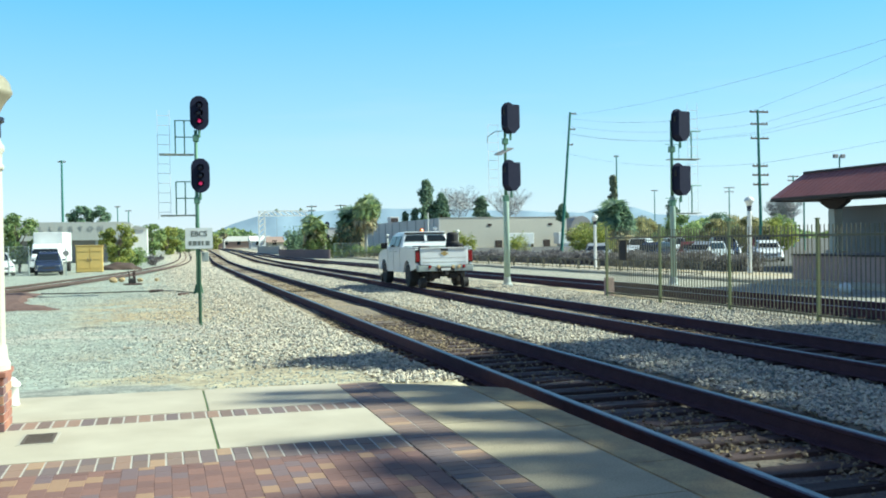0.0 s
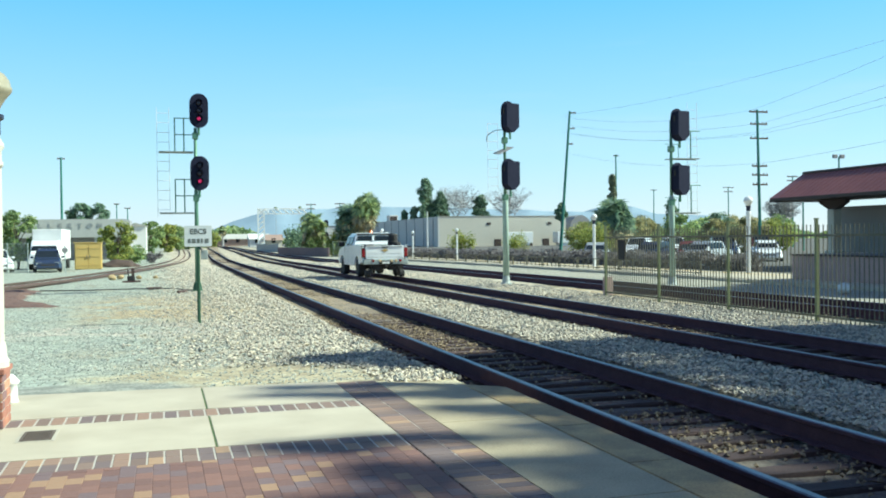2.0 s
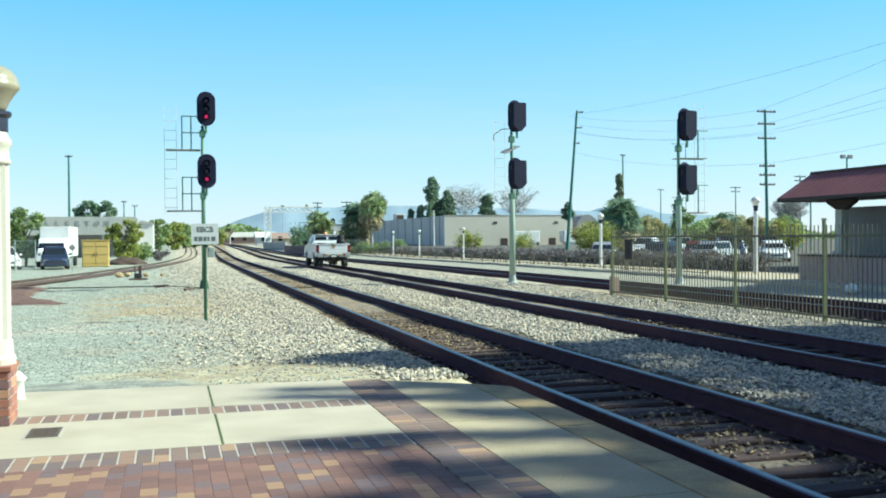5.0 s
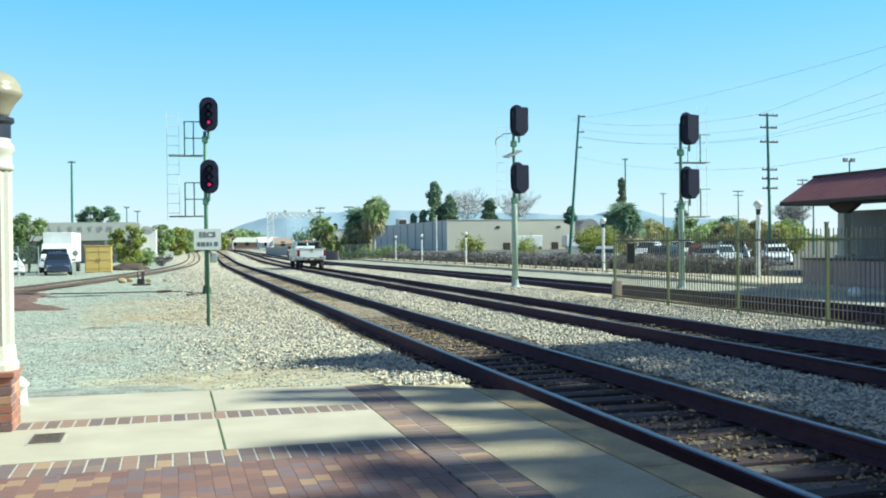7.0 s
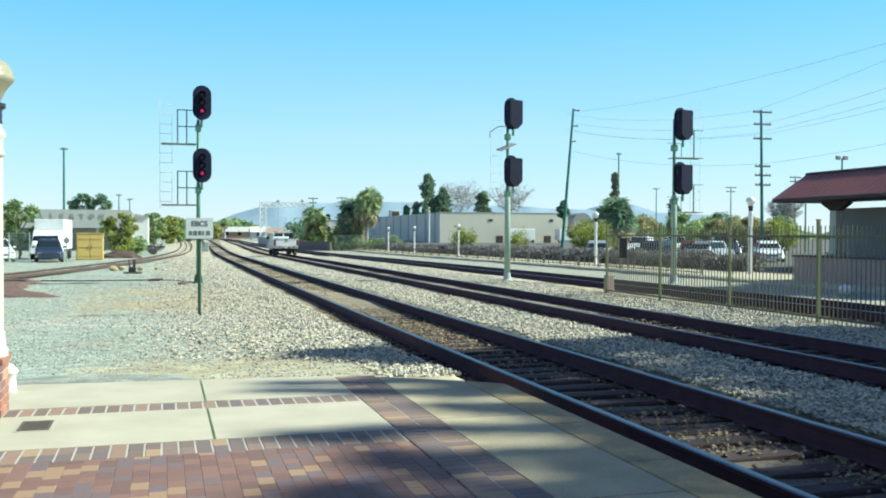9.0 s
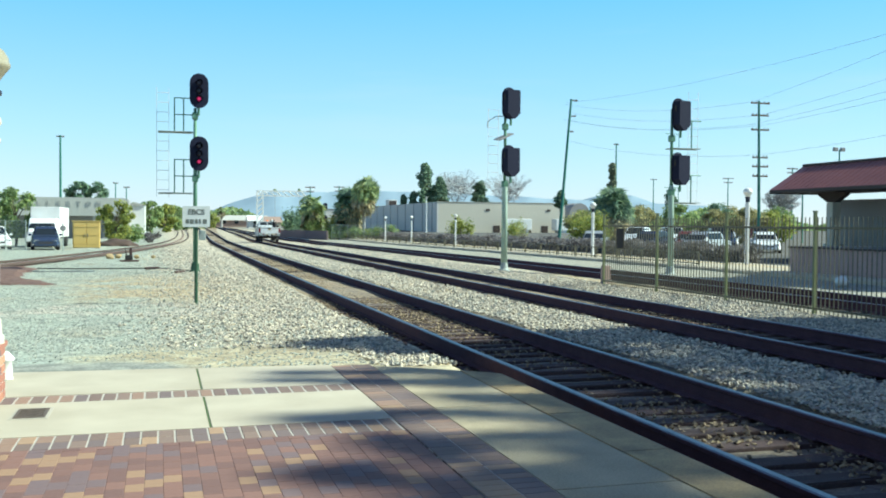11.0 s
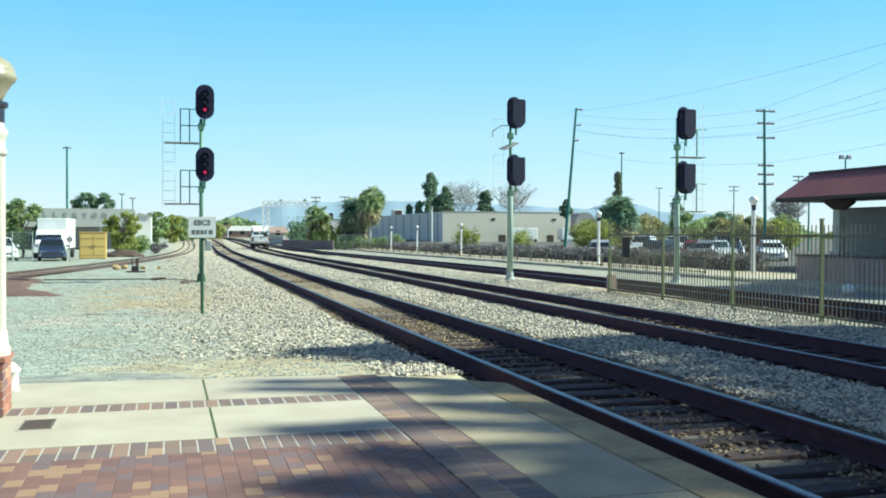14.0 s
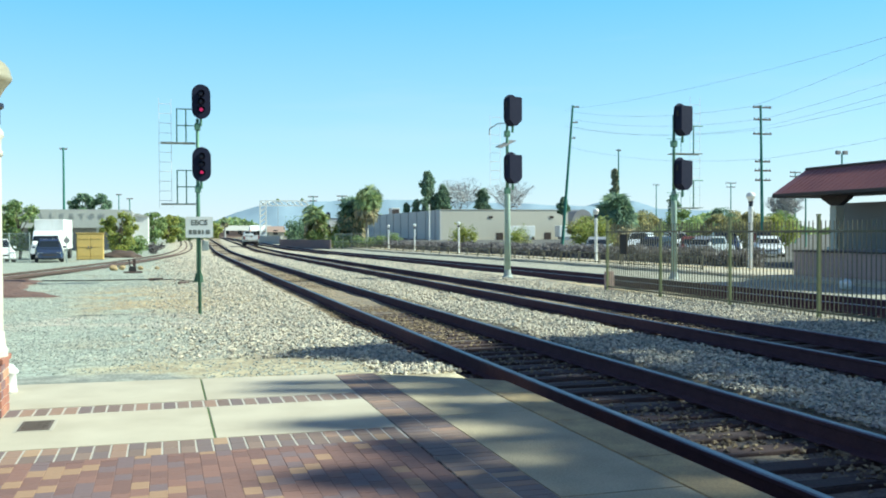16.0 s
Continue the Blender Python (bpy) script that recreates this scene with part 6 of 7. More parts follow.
def car(at, turn, paint, label, length=4.5, width=1.78, h=1.45, suv=False, group="parked cars"):
    ca = thing("car", at, label, "car", group, turn=turn)
    L, w = length / 2, width / 2
    belt = h * 0.62
    part("body", loft_y(bmesh.new(), [(-L, w * 0.8, w * 0.75, 0.35, belt * 0.85), (-L + 0.15, w * 0.95, w * 0.9, 0.25, belt), (-L * 0.4, w, w * 0.95, 0.22, belt + 0.03), (L * 0.35, w, w * 0.95, 0.22, belt), (L - 0.3, w * 0.97, w * 0.88, 0.24, belt * 0.84), (L, w * 0.8, w * 0.7, 0.32, belt * 0.68)]), paint, ca, smooth=False)
    back = -L + 0.2 if suv else -L + 0.75
    part("cabin", loft_y(bmesh.new(), [(back, w * 0.88, w * 0.72, belt - 0.02, belt + 0.03), (back + 0.35, w * 0.9, w * 0.7, belt - 0.02, h), (0.25, w * 0.9, w * 0.7, belt - 0.02, h), (L * 0.52, w * 0.88, w * 0.75, belt - 0.05, belt + 0.02)]), paint, ca)
    part("windscreen", loft_y(bmesh.new(), [(0.3, w * 0.76, w * 0.66, belt + 0.08, h - 0.03), (L * 0.5, w * 0.8, w * 0.74, belt - 0.0, belt + 0.05)]), M_GLASS, ca)
    part("rear_window", loft_y(bmesh.new(), [(back - 0.02, w * 0.76, w * 0.7, belt + 0.04, belt + 0.1), (back + 0.3, w * 0.74, w * 0.64, belt + 0.1, h - 0.06)]), M_GLASS, ca)
    for s in (-1, 1):
        sw = part("side_window", box(bmesh.new(), -0.01, 0.01, back + 0.5, L * 0.3, 0, h - belt - 0.12), M_GLASS, ca, at=pose(s * w * 0.885, 0, belt + 0.05, 0, -s * 17, 0))
        part("headlight", box(bmesh.new(), -0.15, 0.15, 0, 0.08, -0.07, 0.07, 0.02), M_CHROME, ca, at=(s * w * 0.62, L - 0.09, belt * 0.66))
        part("tail_light", box(bmesh.new(), -0.12, 0.12, -0.06, 0.02, -0.1, 0.1, 0.02), M_TAIL, ca, at=(s * w * 0.68, -L + 0.03, belt * 0.78))
        part("mirror", box(bmesh.new(), -0.09, 0.09, -0.05, 0.05, -0.06, 0.06, 0.02), paint, ca, at=(s * (w + 0.07), L * 0.34, belt + 0.05))
        for y in (-L * 0.6, L * 0.62):
            wheel_parts(ca, (s * (w - 0.1), y, 0.31), 0.31, 0.2)
    part("grille", box(bmesh.new(), -0.4, 0.4, L - 0.03, L + 0.02, belt * 0.42, belt * 0.58, 0.01), M_UNDER, ca)
    part("bumper", box(bmesh.new(), -w * 0.8, w * 0.8, L - 0.1, L + 0.05, 0.28, 0.45, 0.04), paint, ca)
    return ca


car((-7.15, 66.2, -0.28), 187, M_CARBLUE, "dark blue minivan parked facing the tracks", 4.6, 1.68, 1.5, True)
car((-10.3, 66.6, -0.28), 196, M_CARWHITE, "white car parked beside a chain link fence", 4.5, 1.78, 1.5)
for x, y, turn, paint, what, suv in ((35.0, 66.1, 140, M_CARWHITE, "white SUV", True), (37.3, 64.7, 158, M_CARWHITE, "white van", True), (37.0, 78.0, 150, M_CARSILVER, "silver SUV", True), (32.1, 58.5, 128, M_CARBLUE, "dark blue sedan", False), (34.3, 57.4, 150, M_CARRED, "dark red sedan", False), (32.7, 53.0, 120, M_CARSILVER, "silver sedan", False), (37.1, 57.9, 155, M_CARBLUE, "dark car", True), (42.9, 66.2, 150, M_CARWHITE, "white sedan", False), (40.4, 66.3, 150, M_CARBLUE, "dark car", False), (45.8, 66.1, 152, M_CARRED, "dark red SUV", True), (29.2, 61.3, 150, M_CARSILVER, "silver sedan", False), (39.3, 56.0, 150, M_CARWHITE, "white sedan", False)):
    car((x, y, -0.3), turn, paint, what + " in the parking lot", 4.6, 1.8, 1.72 if suv else 1.44, suv)

bt = thing("box_truck", (-7.85, 73.0, -0.3), "white box truck parked behind the minivan", "truck", turn=178)
part("cab", loft_y(bmesh.new(), [(0.2, 0.98, 0.92, 0.5, 2.1), (1.2, 0.98, 0.9, 0.45, 2.1), (1.7, 0.98, 0.88, 0.45, 1.4), (2.1, 0.94, 0.84, 0.5, 1.15)]), M_CARWHITE, bt)
part("windscreen", loft_y(bmesh.new(), [(1.22, 0.82, 0.78, 1.5, 2.0), (1.73, 0.86, 0.84, 1.36, 1.44)]), M_GLASS, bt)
part("cargo_box", box(bmesh.new(), -0.98, 0.98, -4.6, 0.15, 0.75, 2.9, 0.03), M_WHITE, bt, "white cargo box")
for s in (-0.9, 0.9):
    for y in (1.2, -3.4):
        wheel_parts(bt, (s, y, 0.4), 0.4, 0.24)

# ochre storage box
oc = thing("storage_box", (-4.9, 69.6, -0.28), "ochre painted storage box with double doors", "storage box", turn=2)
part("body", box(bmesh.new(), -0.88, 0.88, 0, 1.2, 0.06, 1.84, 0.02), M_YELLOW, oc)
part("roof", box(bmesh.new(), -0.93, 0.93, -0.06, 1.25, 1.841, 1.9, 0.015), M_YELLOW, oc)
for s in (-1, 1):
    d = part("door", box(bmesh.new(), -0.4, 0.4, -0.03, -0.004, 0.1, 1.78, 0.008), M_YELLOW, oc, at=(s * 0.425, 0, 0))
    for z in (0.35, 0.95, 1.5):
        part("batten", box(bmesh.new(), -0.38, 0.38, -0.055, -0.031, z - 0.03, z + 0.03), M_YELLOW, d)
    part("handle", box(bmesh.new(), -0.02, 0.02, -0.07, -0.031, 0.8, 1.0), M_STEEL, d, at=(-s * 0.33, 0, 0))
part("skid", box(bmesh.new(), -0.85, 0.85, 0.05, 1.15, -0.05, 0.06), M_TIE, oc)

# chain link fence post, sign post and yard clutter
cf = thing("chain_link_fence", (-12.5, 63.0, -0.3), "grey chain link fence beside the parked cars", "fence")
for k in range(5):
    part("post", tube(bmesh.new(), [(1.15 * k, 0, -0.1), (1.15 * k, 0, 1.9)], 0.035, 8), M_GALV, cf)
for z in (0.1, 1.85):
    part("rail", tube(bmesh.new(), [(0, 0, z), (4.6, 0, z)], 0.02, 6), M_GALV, cf)
bm = bmesh.new()
for k in range(46):
    x = 0.1 * k
    tube(bm, [(x, 0, 0.1), (min(x + 1.7, 4.6), 0, 0.1 + min(1.7, 4.6 - x))], 0.004, 3, False)
    tube(bm, [(x, 0.01, 1.8), (min(x + 1.7, 4.6), 0.01, 1.8 - min(1.7, 4.6 - x))], 0.004, 3, False)
tagged(part("mesh", bm, M_GALV, cf), "woven wire mesh", kind="stuff")
lf = thing("wire_fence", (18.4, 106.5, -0.3), "grey wire fence in front of the palms", "fence", turn=-14)
for k in range(9):
    part("post", tube(bmesh.new(), [(0.9 * k, 0, -0.2), (0.9 * k, 0, 1.8)], 0.028, 6), M_GALV, lf)
for z in (0.1, 0.9, 1.75):
    part("rail", tube(bmesh.new(), [(0, 0, z), (7.2, 0, z)], 0.02, 5), M_GALV, lf)
bm = bmesh.new()
for k in range(72):
    tube(bm, [(0.1 * k, 0, 0.1), (0.1 * k, 0, 1.75)], 0.008, 3, False)
tagged(part("wire_infill", bm, M_GALV, lf), "fine grey wires", kind="stuff")
sp2 = thing("round_sign_post", (-5.6, 61.0, -0.28), "grey post with a round sign seen from behind", "sign")
part("post", tube(bmesh.new(), [(0, 0, -0.1), (0, 0, 1.7)], 0.03, 8), M_GALV, sp2)
rs = part("disc", lathe(bmesh.new(), [(0.17, -0.006), (0.17, 0.006)], 20), M_GREYWALL, sp2, at=pose(0, -0.04, 1.4, 90, 0, 0))
md = bmesh.new()
bmesh.ops.create_icosphere(md, subdivisions=4, radius=1)
for v in md.verts:
    v.co = Vector((v.co.x * 1.45, v.co.y * 1.2, max(v.co.z, -0.1) * 0.6)) * (1 + 0.18 * noise.noise(v.co * 2.2))
solid("dirt_mound", md, M_DIRT, "brown heap of dirt and old ties", "dirt mound", (-3.2, 77.0, -0.3), smooth=True)
shrub((-0.9, 92.0, -0.3), 1.7, 1.2, 0.8, "grey green bush by the spur", M_HEDGE, 95, 900, 0.12)
sw = thing("switch_stand", (-1.35, 44.0, -0.27), "low dark switch stand on two ties", "switch stand")
part("tie", box(bmesh.new(), -0.38, 0.42, -0.2, 0.2, -0.1, 0.08, 0.02), M_TIE, sw)
part("stand", box(bmesh.new(), -0.16, 0.16, -0.12, 0.12, 0.08, 0.3, 0.03), M_UNDER, sw)
part("lever", tube(bmesh.new(), [(-0.1, 0, 0.3), (-0.16, 0, 0.62)], 0.025, 6), M_UNDER, sw)
part("target", box(bmesh.new(), 0.02, 0.14, -0.02, 0.02, 0.3, 0.62, 0.01), M_TIE, sw, "dark target plate")
rk = bmesh.new()
bmesh.ops.create_icosphere(rk, subdivisions=2, radius=0.2)
for v in rk.verts:
    v.co *= 1 + 0.3 * noise.noise(v.co * 6)
    v.co.z *= 0.7
rk_me = finish(rk, "boulder", M_EDGE)
for i, (x, y, s) in enumerate(((-2.3, 47.5, 1.0), (-1.1, 47.2, 0.7), (-1.95, 47.9, 0.8), (-0.35, 47.0, 0.55))):
    b = new("boulder", rk_me)
    b.matrix_basis = pose(x, y, -0.2, 0, 0, 70 * i) @ Matrix.Diagonal((s, s, s, 1))
    tagged(b, "pale orange rock beside the spur", "rock", "rocks by the spur")
solid("cable", tube(bmesh.new(), [(-4.2, 36.6, -0.24), (-2.6, 36.0, -0.23), (-1.0, 36.3, -0.24), (0.3, 35.9, -0.24), (1.0, 34.2, -0.24)], 0.022, 6), M_UNDER, "dark cable lying on the gravel", "cable", smooth=True)
solid("wood_scrap", box(box(bmesh.new(), -0.25, 0.25, -0.07, 0.07, 0, 0.1, 0.02), -0.1, 0.3, 0.1, 0.2, 0, 0.08, 0.02), M_TIE, "dark scrap of timber on the gravel", "scrap", (-0.3, 36.2, -0.26), turn=12)
solid("wood_scrap", box(bmesh.new(), -0.2, 0.2, -0.06, 0.06, 0, 0.1, 0.02), M_TIE, "dark scrap of timber on the gravel", "scrap", (0.6, 33.2, -0.26), turn=40)


# ---- rusty spur ----
def path_point(t):
    """The spur's middle line from the yard out along the main line."""
    y = 22 + 210 * t * (0.35 + 0.65 * t)
    return 3.9 - 12.0 * math.exp(-(y - 30) / 42.0), y


spur = thing("spur_track", (0, 0, -0.25), "rusty overgrown spur track curving from the yard", "railway track", kind="structure")
bm = bmesh.new()
prev = None
for k in range(61):
    x, y = path_point(k / 60)
    x1, y1 = path_point(k / 60 + 0.005)
    nx, ny = (y1 - y), -(x1 - x)
    q = math.hypot(nx, ny)
    nx, ny = nx / q, ny / q
    wd = (1 - 0.45 * min(max((y - 36) / 12, 0), 1) - 0.47 * min(max((y - 58) / 30, 0), 1)) * (1 + 0.12 * noise.noise((k * 0.9, 7, 0)))
    row = [bm.verts.new((x + nx * o * wd, y + ny * o * wd, z + sag(y) + 0.02 * noise.noise((k * 0.7, o, 0)))) for o, z in ((-0.95, -0.03), (-0.75, 0.05), (0, 0.06), (0.75, 0.05), (0.95, -0.03))]
    if prev:
        for i in range(4):
            bm.faces.new((prev[i], prev[i + 1], row[i + 1], row[i]))
    prev = row
part("bed", bm, M_RUST, spur, "brown rusty bed of dirt and ties")
for o in (-0.72, 0.72):
    pts = []
    for k in range(61):
        x, y = path_point(k / 60)
        x1, y1 = path_point(k / 60 + 0.005)
        q = math.hypot(y1 - y, x1 - x)
        pts.append((x + (y1 - y) / q * o, y - (x1 - x) / q * o, 0.1 + sag(y)))
    part("rail", tube(bmesh.new(), pts, 0.055, 6), M_DIRT, spur, "dark rusty rail")
stub = thing("track_stub", (0, 0, -0.25), "short rusty stub of track half buried in gravel", "railway track", kind="structure")


def stub_point(u):
    """Leaves the spur, swings towards the platform and hooks back to the main line."""
    a = -0.35 + 1.92 * u
    return -2.7 - 2.5 * math.cos(a), 34.2 - 6.6 * math.sin(a)


bm = bmesh.new()
prev = None
for k in range(31):
    u = k / 30
    x, y = stub_point(u)
    x1, y1 = stub_point(u + 0.01)
    q = math.hypot(x1 - x, y1 - y)
    nx, ny = (y1 - y) / q, -(x1 - x) / q
    w = (1.0 - 0.25 * u) * (1 + 0.3 * noise.noise((k * 0.45, 2, 0))) * min(1, 5 * (1.02 - u))
    row = [bm.verts.new((x + nx * o * w, y + ny * o * w, z * min(1, 4 * (1.02 - u)) + 0.05 * noise.noise((k * 0.8, o * 2, 4)) * min(1, 3 * (1 - u)))) for o, z in ((-1.1, -0.06), (-0.75, 0.06), (-0.3, 0.09), (0.3, 0.08), (0.75, 0.06), (1.1, -0.06))]
    if prev:
        for i in range(5):
            bm.faces.new((prev[i], prev[i + 1], row[i + 1], row[i]))
    prev = row
bmesh.ops.recalc_face_normals(bm, faces=bm.faces[:])
part("bed", bm, M_RUST, stub)


# ---- pickup on rail wheels ----
def pickup():
    tk = thing("pickup_truck", (0, 0, 0), "white crew cab pickup riding the rails on rail wheels", "pickup truck")
    w = 0.98

    side = [(-1.22, 0.66), (-0.47, 0.56)] + [(0.49 * math.cos(a), 0.42 + 0.49 * math.sin(a)) for a in np.linspace(math.pi - 0.3, 0.3, 9)] + [(0.5, 0.5), (1.02, 0.48), (1.02, 1.3), (0.95, 1.33), (-1.22, 1.31)]
    for s in (-1, 1):
        a, b = (w - 0.09, w) if s > 0 else (-w, -w + 0.09)
        bm = prism_x(bmesh.new(), side, a, b)
        part("bed_side", bm, M_CARWHITE, tk)
    part("bed_floor", box(bmesh.new(), -w + 0.09, w - 0.09, -1.18, 1.0, 0.8, 0.86), M_UNDER, tk)
    part("bed_front", box(bmesh.new(), -w + 0.09, w - 0.09, 0.95, 1.02, 0.86, 1.3), M_CARWHITE, tk)
    front = [(1.03, 0.48), (3.1, 0.48)] + [(3.65 + 0.49 * math.cos(a), 0.42 + 0.49 * math.sin(a)) for a in np.linspace(math.pi - 0.25, 0.25, 9)] + [(4.4, 0.5), (4.58, 0.62), (4.6, 1.05), (4.42, 1.2), (3.3, 1.32), (1.03, 1.33)]
    bm = prism_x(bmesh.new(), front, -w, w)
    bmesh.ops.bevel(bm, geom=[e for e in bm.edges if abs(e.verts[0].co.x - e.verts[1].co.x) < 0.01 and min(e.verts[0].co.z, e.verts[1].co.z) > 1.0], offset=0.05, segments=2, affect="EDGES")
    part("body", bm, M_CARWHITE, tk, "white cab and hood")
    part("cab", loft_y(bmesh.new(), [(1.05, 0.93, 0.86, 1.28, 1.34), (1.24, 0.93, 0.76, 1.28, 1.87), (2.4, 0.93, 0.76, 1.28, 1.9), (2.75, 0.93, 0.76, 1.28, 1.85), (3.42, 0.93, 0.86, 1.26, 1.34)]), M_CARWHITE, tk, "white cab roof")
    part("rear_window", loft_y(bmesh.new(), [(1.11, 0.78, 0.76, 1.565, 1.605), (1.2, 0.74, 0.69, 1.58, 1.77)]), M_GLASS, tk)
    part("window_pillar", box(bmesh.new(), -0.045, 0.045, -0.02, 0.02, 0, 0.22, 0.005), M_CARWHITE, tk, at=pose(0, 1.1, 1.56, -20, 0, 0))
    part("window_lip", box(bmesh.new(), -0.74, 0.74, -0.03, 0.02, -0.025, 0.025, 0.01), M_UNDER, tk, "dark brake lamp strip over the rear window", at=(0, 1.2, 1.84))
    part("windscreen", loft_y(bmesh.new(), [(2.82, 0.76, 0.7, 1.5, 1.82), (3.44, 0.84, 0.8, 1.32, 1.36)]), M_GLASS, tk)
    for s in (-1, 1):
        for y0, y1 in ((1.36, 2.0), (2.08, 2.86)):
            part("side_window", box(bmesh.new(), -0.012, 0.012, y0, y1, 0, 0.4, 0.01), M_GLASS, tk, at=pose(s * 0.94, 0, 1.37, 0, -s * 18, 0))
        part("mirror", box(bmesh.new(), -0.12, 0.12, -0.05, 0.05, -0.11, 0.11, 0.03), M_UNDER, tk, at=(s * 1.13, 2.9, 1.42))
        part("lamp_bezel", box(bmesh.new(), -0.085, 0.085, -0.012, 0.04, -0.215, 0.215, 0.01), M_UNDER, tk, at=(s * 0.91, -1.225, 1.05))
        part("tail_light", box(bmesh.new(), -0.075, 0.075, -0.035, 0.05, -0.18, 0.18, 0.02), M_TAIL, tk, "tall red tail lamp", at=(s * 0.91, -1.225, 1.05))
        for y in (1.55, 2.4):
            part("door_handle", box(bmesh.new(), -0.02, 0.02, -0.09, 0.09, -0.015, 0.015, 0.006), M_CHROME, tk, at=(s * 0.995, y, 1.2))
        for y in (1.05, 2.03, 2.98):
            part("door_seam", box(bmesh.new(), -0.004, 0.004, y - 0.006, y + 0.006, 0.52, 1.3), M_UNDER, tk, at=(s * 0.981, 0, 0))
        part("headlight", box(bmesh.new(), -0.16, 0.16, -0.03, 0.03, -0.1, 0.1, 0.02), M_CHROME, tk, at=(s * 0.75, 4.6, 0.95))
        part("bed_rail_cap", box(bmesh.new(), -0.055, 0.055, -1.2, 0.95, 0, 0.025, 0.008), M_CARWHITE, tk, at=(s * 0.935, 0, 1.335))
        part("mud_flap", box(bmesh.new(), -0.14, 0.14, -0.01, 0.01, 0.18, 0.55), M_UNDER, tk, at=(s * 0.8, -0.52, 0))
    tg = part("tailgate", box(bmesh.new(), -0.83, 0.83, -1.27, -1.2, 0.75, 1.31, 0.02, 2), M_CARWHITE, tk, "white tailgate with a gold badge")
    part("badge", extrude_profile(bmesh.new(), [(-0.14, 1.17), (-0.05, 1.17), (-0.05, 1.21), (0.05, 1.21), (0.05, 1.17), (0.14, 1.17), (0.12, 1.11), (0.05, 1.11), (0.05, 1.07), (-0.05, 1.07), (-0.05, 1.11), (-0.12, 1.11)], -1.285, -1.271), M_GOLD, tg, "gold cross-shaped badge")
    part("latch", box(bmesh.new(), -0.13, 0.13, -1.285, -1.271, 1.23, 1.29, 0.005), M_UNDER, tg)
    for z, q in ((0.85, 0.01), (1.0, 0.006)):
        part("panel_line", box(bmesh.new(), -0.76, 0.76, -1.276, -1.2705, z - q, z + q), M_LONGBLD, tg)
    part("spoiler_lip", box(bmesh.new(), -0.83, 0.83, -1.31, -1.2, 1.311, 1.34, 0.01), M_CARWHITE, tg)
    bp = part("rear_bumper", box(bmesh.new(), -0.96, 0.96, -1.45, -1.24, 0.55, 0.75, 0.03, 2), M_GALV, tk, "scuffed dusty steel step bumper")
    part("step_recess", box(bmesh.new(), -0.3, 0.3, -1.456, -1.451, 0.56, 0.7), M_UNDER, bp)
    for x in (-0.7, 0.7):
        part("step_pad", box(bmesh.new(), x - 0.2, x + 0.2, -1.44, -1.28, 0.751, 0.765), M_UNDER, bp)
    for x in (-0.55, -0.25, 0.25, 0.45, 0.62):
        part("bumper_lamp", lathe(bmesh.new(), [(0.06, 0), (0.055, 0.02), (0.01, 0.03)], 12), M_TAIL if x > 0.5 or x < -0.5 else M_AMBER, bp, at=pose(x, -1.45, 0.7, 90, 0, 0))
    part("plate_bar", box(bmesh.new(), -0.16, 0.16, -1.464, -1.457, 0.58, 0.66), M_WHITE, bp, "blank white plate")
    part("hitch", box(bmesh.new(), -0.06, 0.06, -1.55, -1.3, 0.42, 0.54, 0.01), M_UNDER, tk)
    part("front_bumper", box(bmesh.new(), -0.97, 0.97, 4.55, 4.78, 0.5, 0.74, 0.05, 2), M_CHROME, tk)
    part("chassis", box(bmesh.new(), -0.55, 0.55, -1.2, 4.4, 0.42, 0.6, 0.02), M_UNDER, tk)
    part("axle", tube(bmesh.new(), [(-0.75, 0, 0.39), (0.75, 0, 0.39)], 0.07, 8), M_UNDER, tk)
    part("beacon", lathe(bmesh.new(), [(0.09, 1.89), (0.09, 1.92), (0.075, 1.93), (0.07, 2.0), (0.04, 2.03)], 14, 0.0, 1.7), M_ORANGE, tk, "orange rotating beacon", smooth=True)
    part("work_lamp", lathe(bmesh.new(), [(0.03, 1.89), (0.03, 1.97), (0.08, 1.99), (0.08, 2.07), (0.03, 2.09)], 12, 0.5, 1.6), M_WHITE, tk, "white roof lamp", smooth=True)
    part("roof_rack", box(bmesh.new(), -0.75, 0.75, 1.22, 1.27, 1.87, 1.91, 0.01), M_CARWHITE, tk)
    part("toolbox", box(bmesh.new(), -0.85, 0.86, 0.5, 0.93, 0.87, 1.4, 0.02), M_GALV, tk, "dented aluminium tool chest in the bed")
    bm = lathe(bmesh.new(), [(0.2, 0.87), (0.24, 0.95), (0.24, 1.5), (0.21, 1.54), (0.21, 1.78), (0.17, 1.84), (0.08, 1.86)], 16, 0.58, -0.3)
    part("drum", bm, M_UNDER, tk, "black drum in the bed")
    part("drum", lathe(bmesh.new(), [(0.16, 0.87), (0.18, 0.95), (0.18, 1.42), (0.12, 1.48)], 14, 0.62, -0.85), M_UNDER, tk, "black drum in the bed")
    part("work_gear", box(bmesh.new(), -0.75, -0.4, -0.9, 0.2, 0.87, 1.4, 0.03), M_UNDER, tk, "dark gear in the bed")
    tyres, rollers = [], []
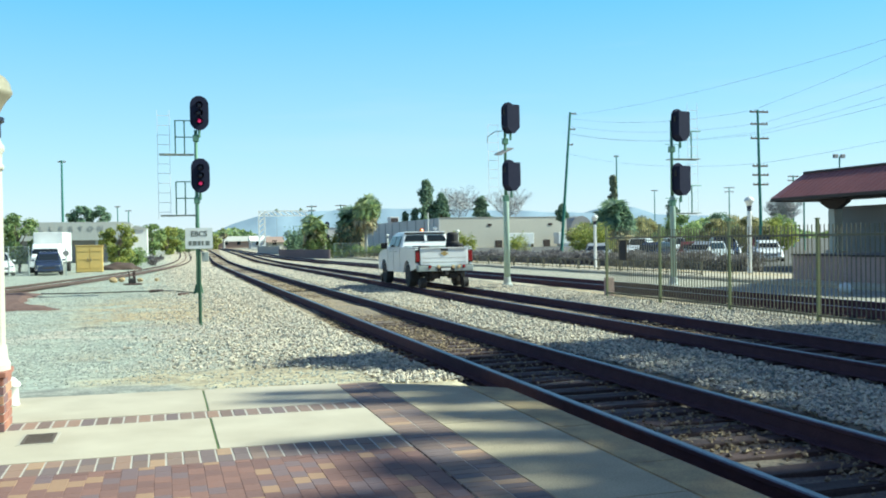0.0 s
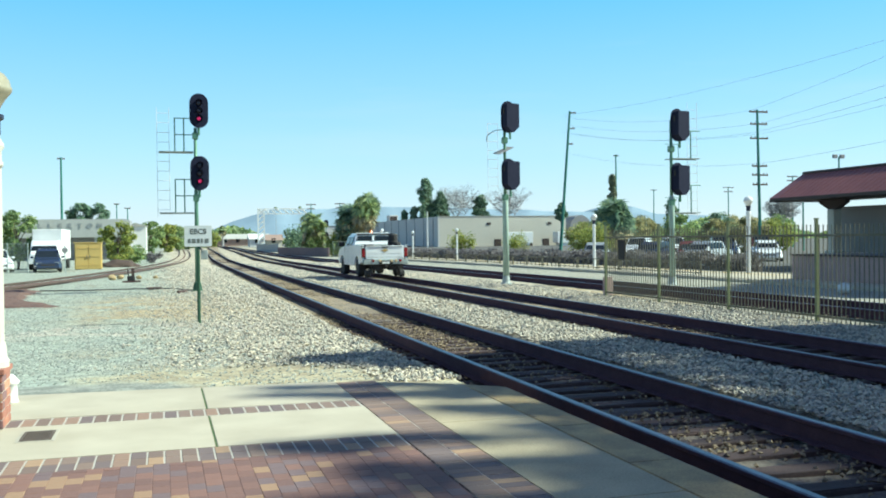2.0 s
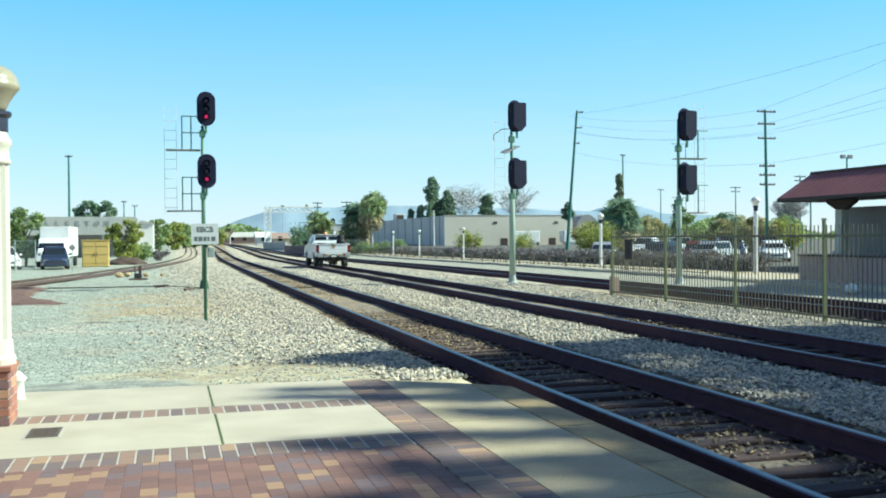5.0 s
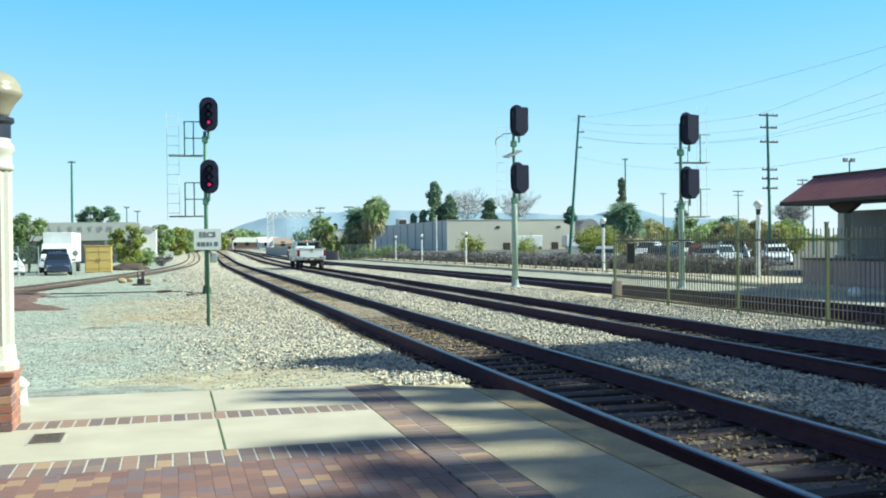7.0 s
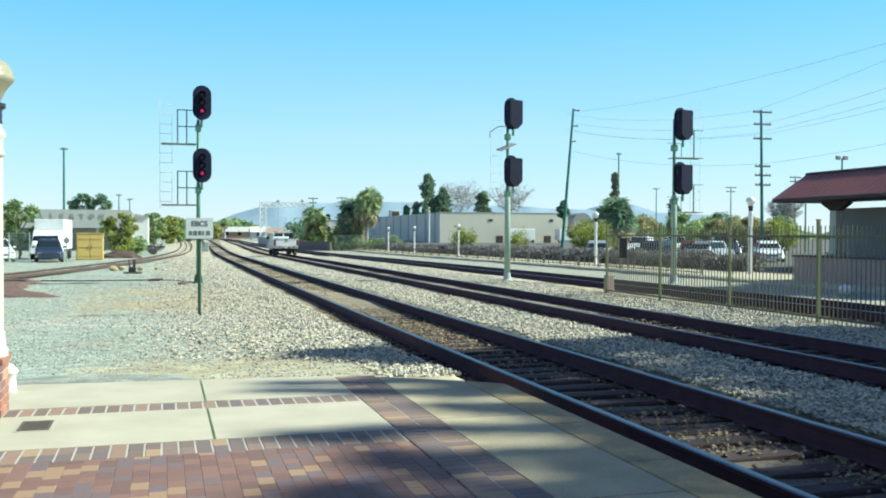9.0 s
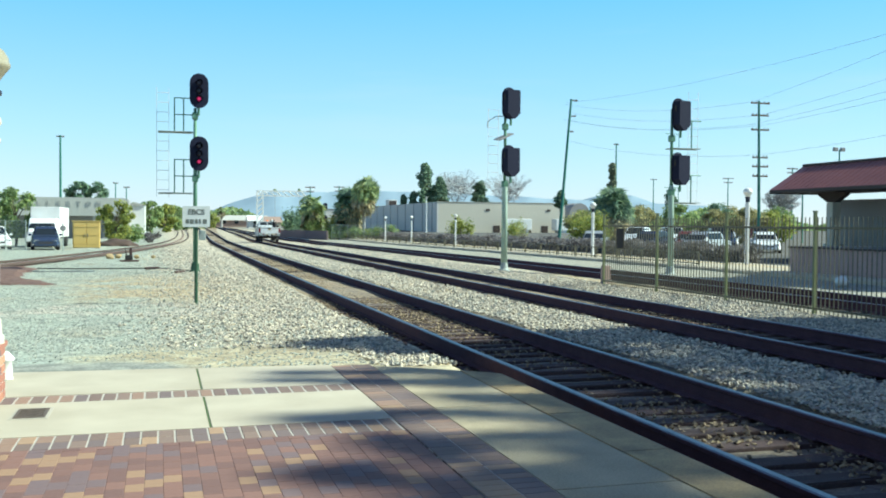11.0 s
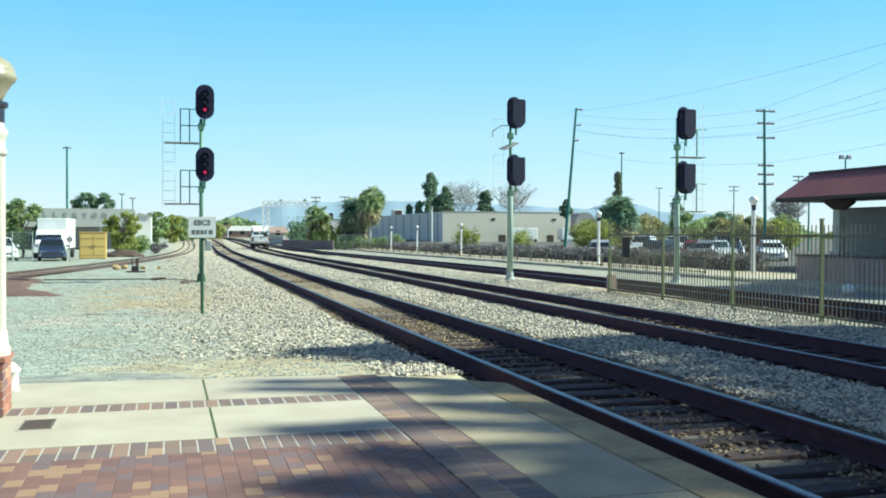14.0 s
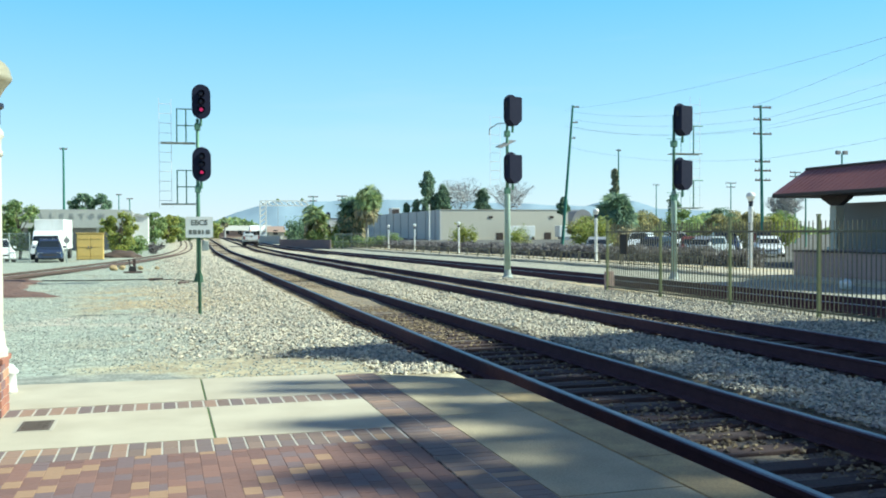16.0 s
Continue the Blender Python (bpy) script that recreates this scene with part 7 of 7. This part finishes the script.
    for s in (-1, 1):
        for y in (0, 3.65):
            tyres.append(wheel_parts(tk, (s * 0.82, y, 0.39), 0.39, 0.27))
        for y in (-1.15, 4.85):
            arm = part("rail_arm", tube(bmesh.new(), [(s * 0.45, y + (0.25 if y < 0 else -0.25), 0.5), (s * 0.6, y, 0.42), (s * 0.64, y, 0.16)], 0.05, 8), M_UNDER, tk)
            rl = part("rail_wheel", lathe(bmesh.new(), [(0.05, -0.1), (0.2 if s > 0 else 0.16, -0.1), (0.2 if s > 0 else 0.16, -0.07), (0.165, -0.05), (0.16, 0.05), (0.16 if s > 0 else 0.2, 0.07), (0.16 if s > 0 else 0.2, 0.1), (0.05, 0.1)], 20), M_UNDER, tk, at=(s * 0.74, y, 0.165))
            rl.data.transform(Matrix.Rotation(radians(90), 4, "Y"))
            rollers.append((rl, (s * 0.74, y, 0.165)))
        part("rail_gear_box", box(bmesh.new(), s * 0.3 - 0.15, s * 0.3 + 0.15, -1.3, -1.0, 0.3, 0.5, 0.02), M_UNDER, tk)
    return tk, tyres, rollers


TRUCK, TYRES, ROLLERS = pickup()


def travelled(t):
    """Metres along the line of the pickup's rear axle."""
    return 31.84 + 4.54 * t + 0.092 * t * t - 2.0 * t * math.exp(-t / 0.9)


def motions():
    for n, (tr, at, k) in enumerate(SWAYING):
        # the wind leans the first tree over for the last third and rocks them all a little, so that their dappled shade drifts
        z = tr.matrix_basis.translation.z
        walk(tr, [(0.5 * i, pose(*at, z, (-1.0 * min(max((0.5 * i - 8) / 3.5, 0), 1) if n == 0 else 0) + 0.32 * math.sin((0.5 * i - 9) * (1.05 + 0.06 * k)), 0.3 * math.sin((0.5 * i - 9) * (0.8 + 0.05 * k)), 0)) for i in range(33)])
    place = []
    for k in range(33):
        t = 0.5 * k
        y = travelled(t)
        slope = 0.0003 * (min(y + 1.8, 130) - 12)
        place.append((t, pose(8.93 + bend(y), y, RAIL_TOP + sag(y), math.degrees(math.atan((sag(y + 3.65) - sag(y)) / 3.65)), 0, -math.degrees(math.atan(slope)))))
    walk(TRUCK, place)
    for wh in TYRES:
        at = wh.matrix_basis.translation.copy()
        walk(wh, [(k / 10, pose(*at, -math.degrees((travelled(k / 10) - travelled(0)) / 0.39) % 360, 0, 0)) for k in range(161)])
    for rl, at in ROLLERS:
        walk(rl, [(k / 30, pose(*at, -math.degrees((travelled(k / 30) - travelled(0)) / 0.16) % 360, 0, 0)) for k in range(481)])


motions()
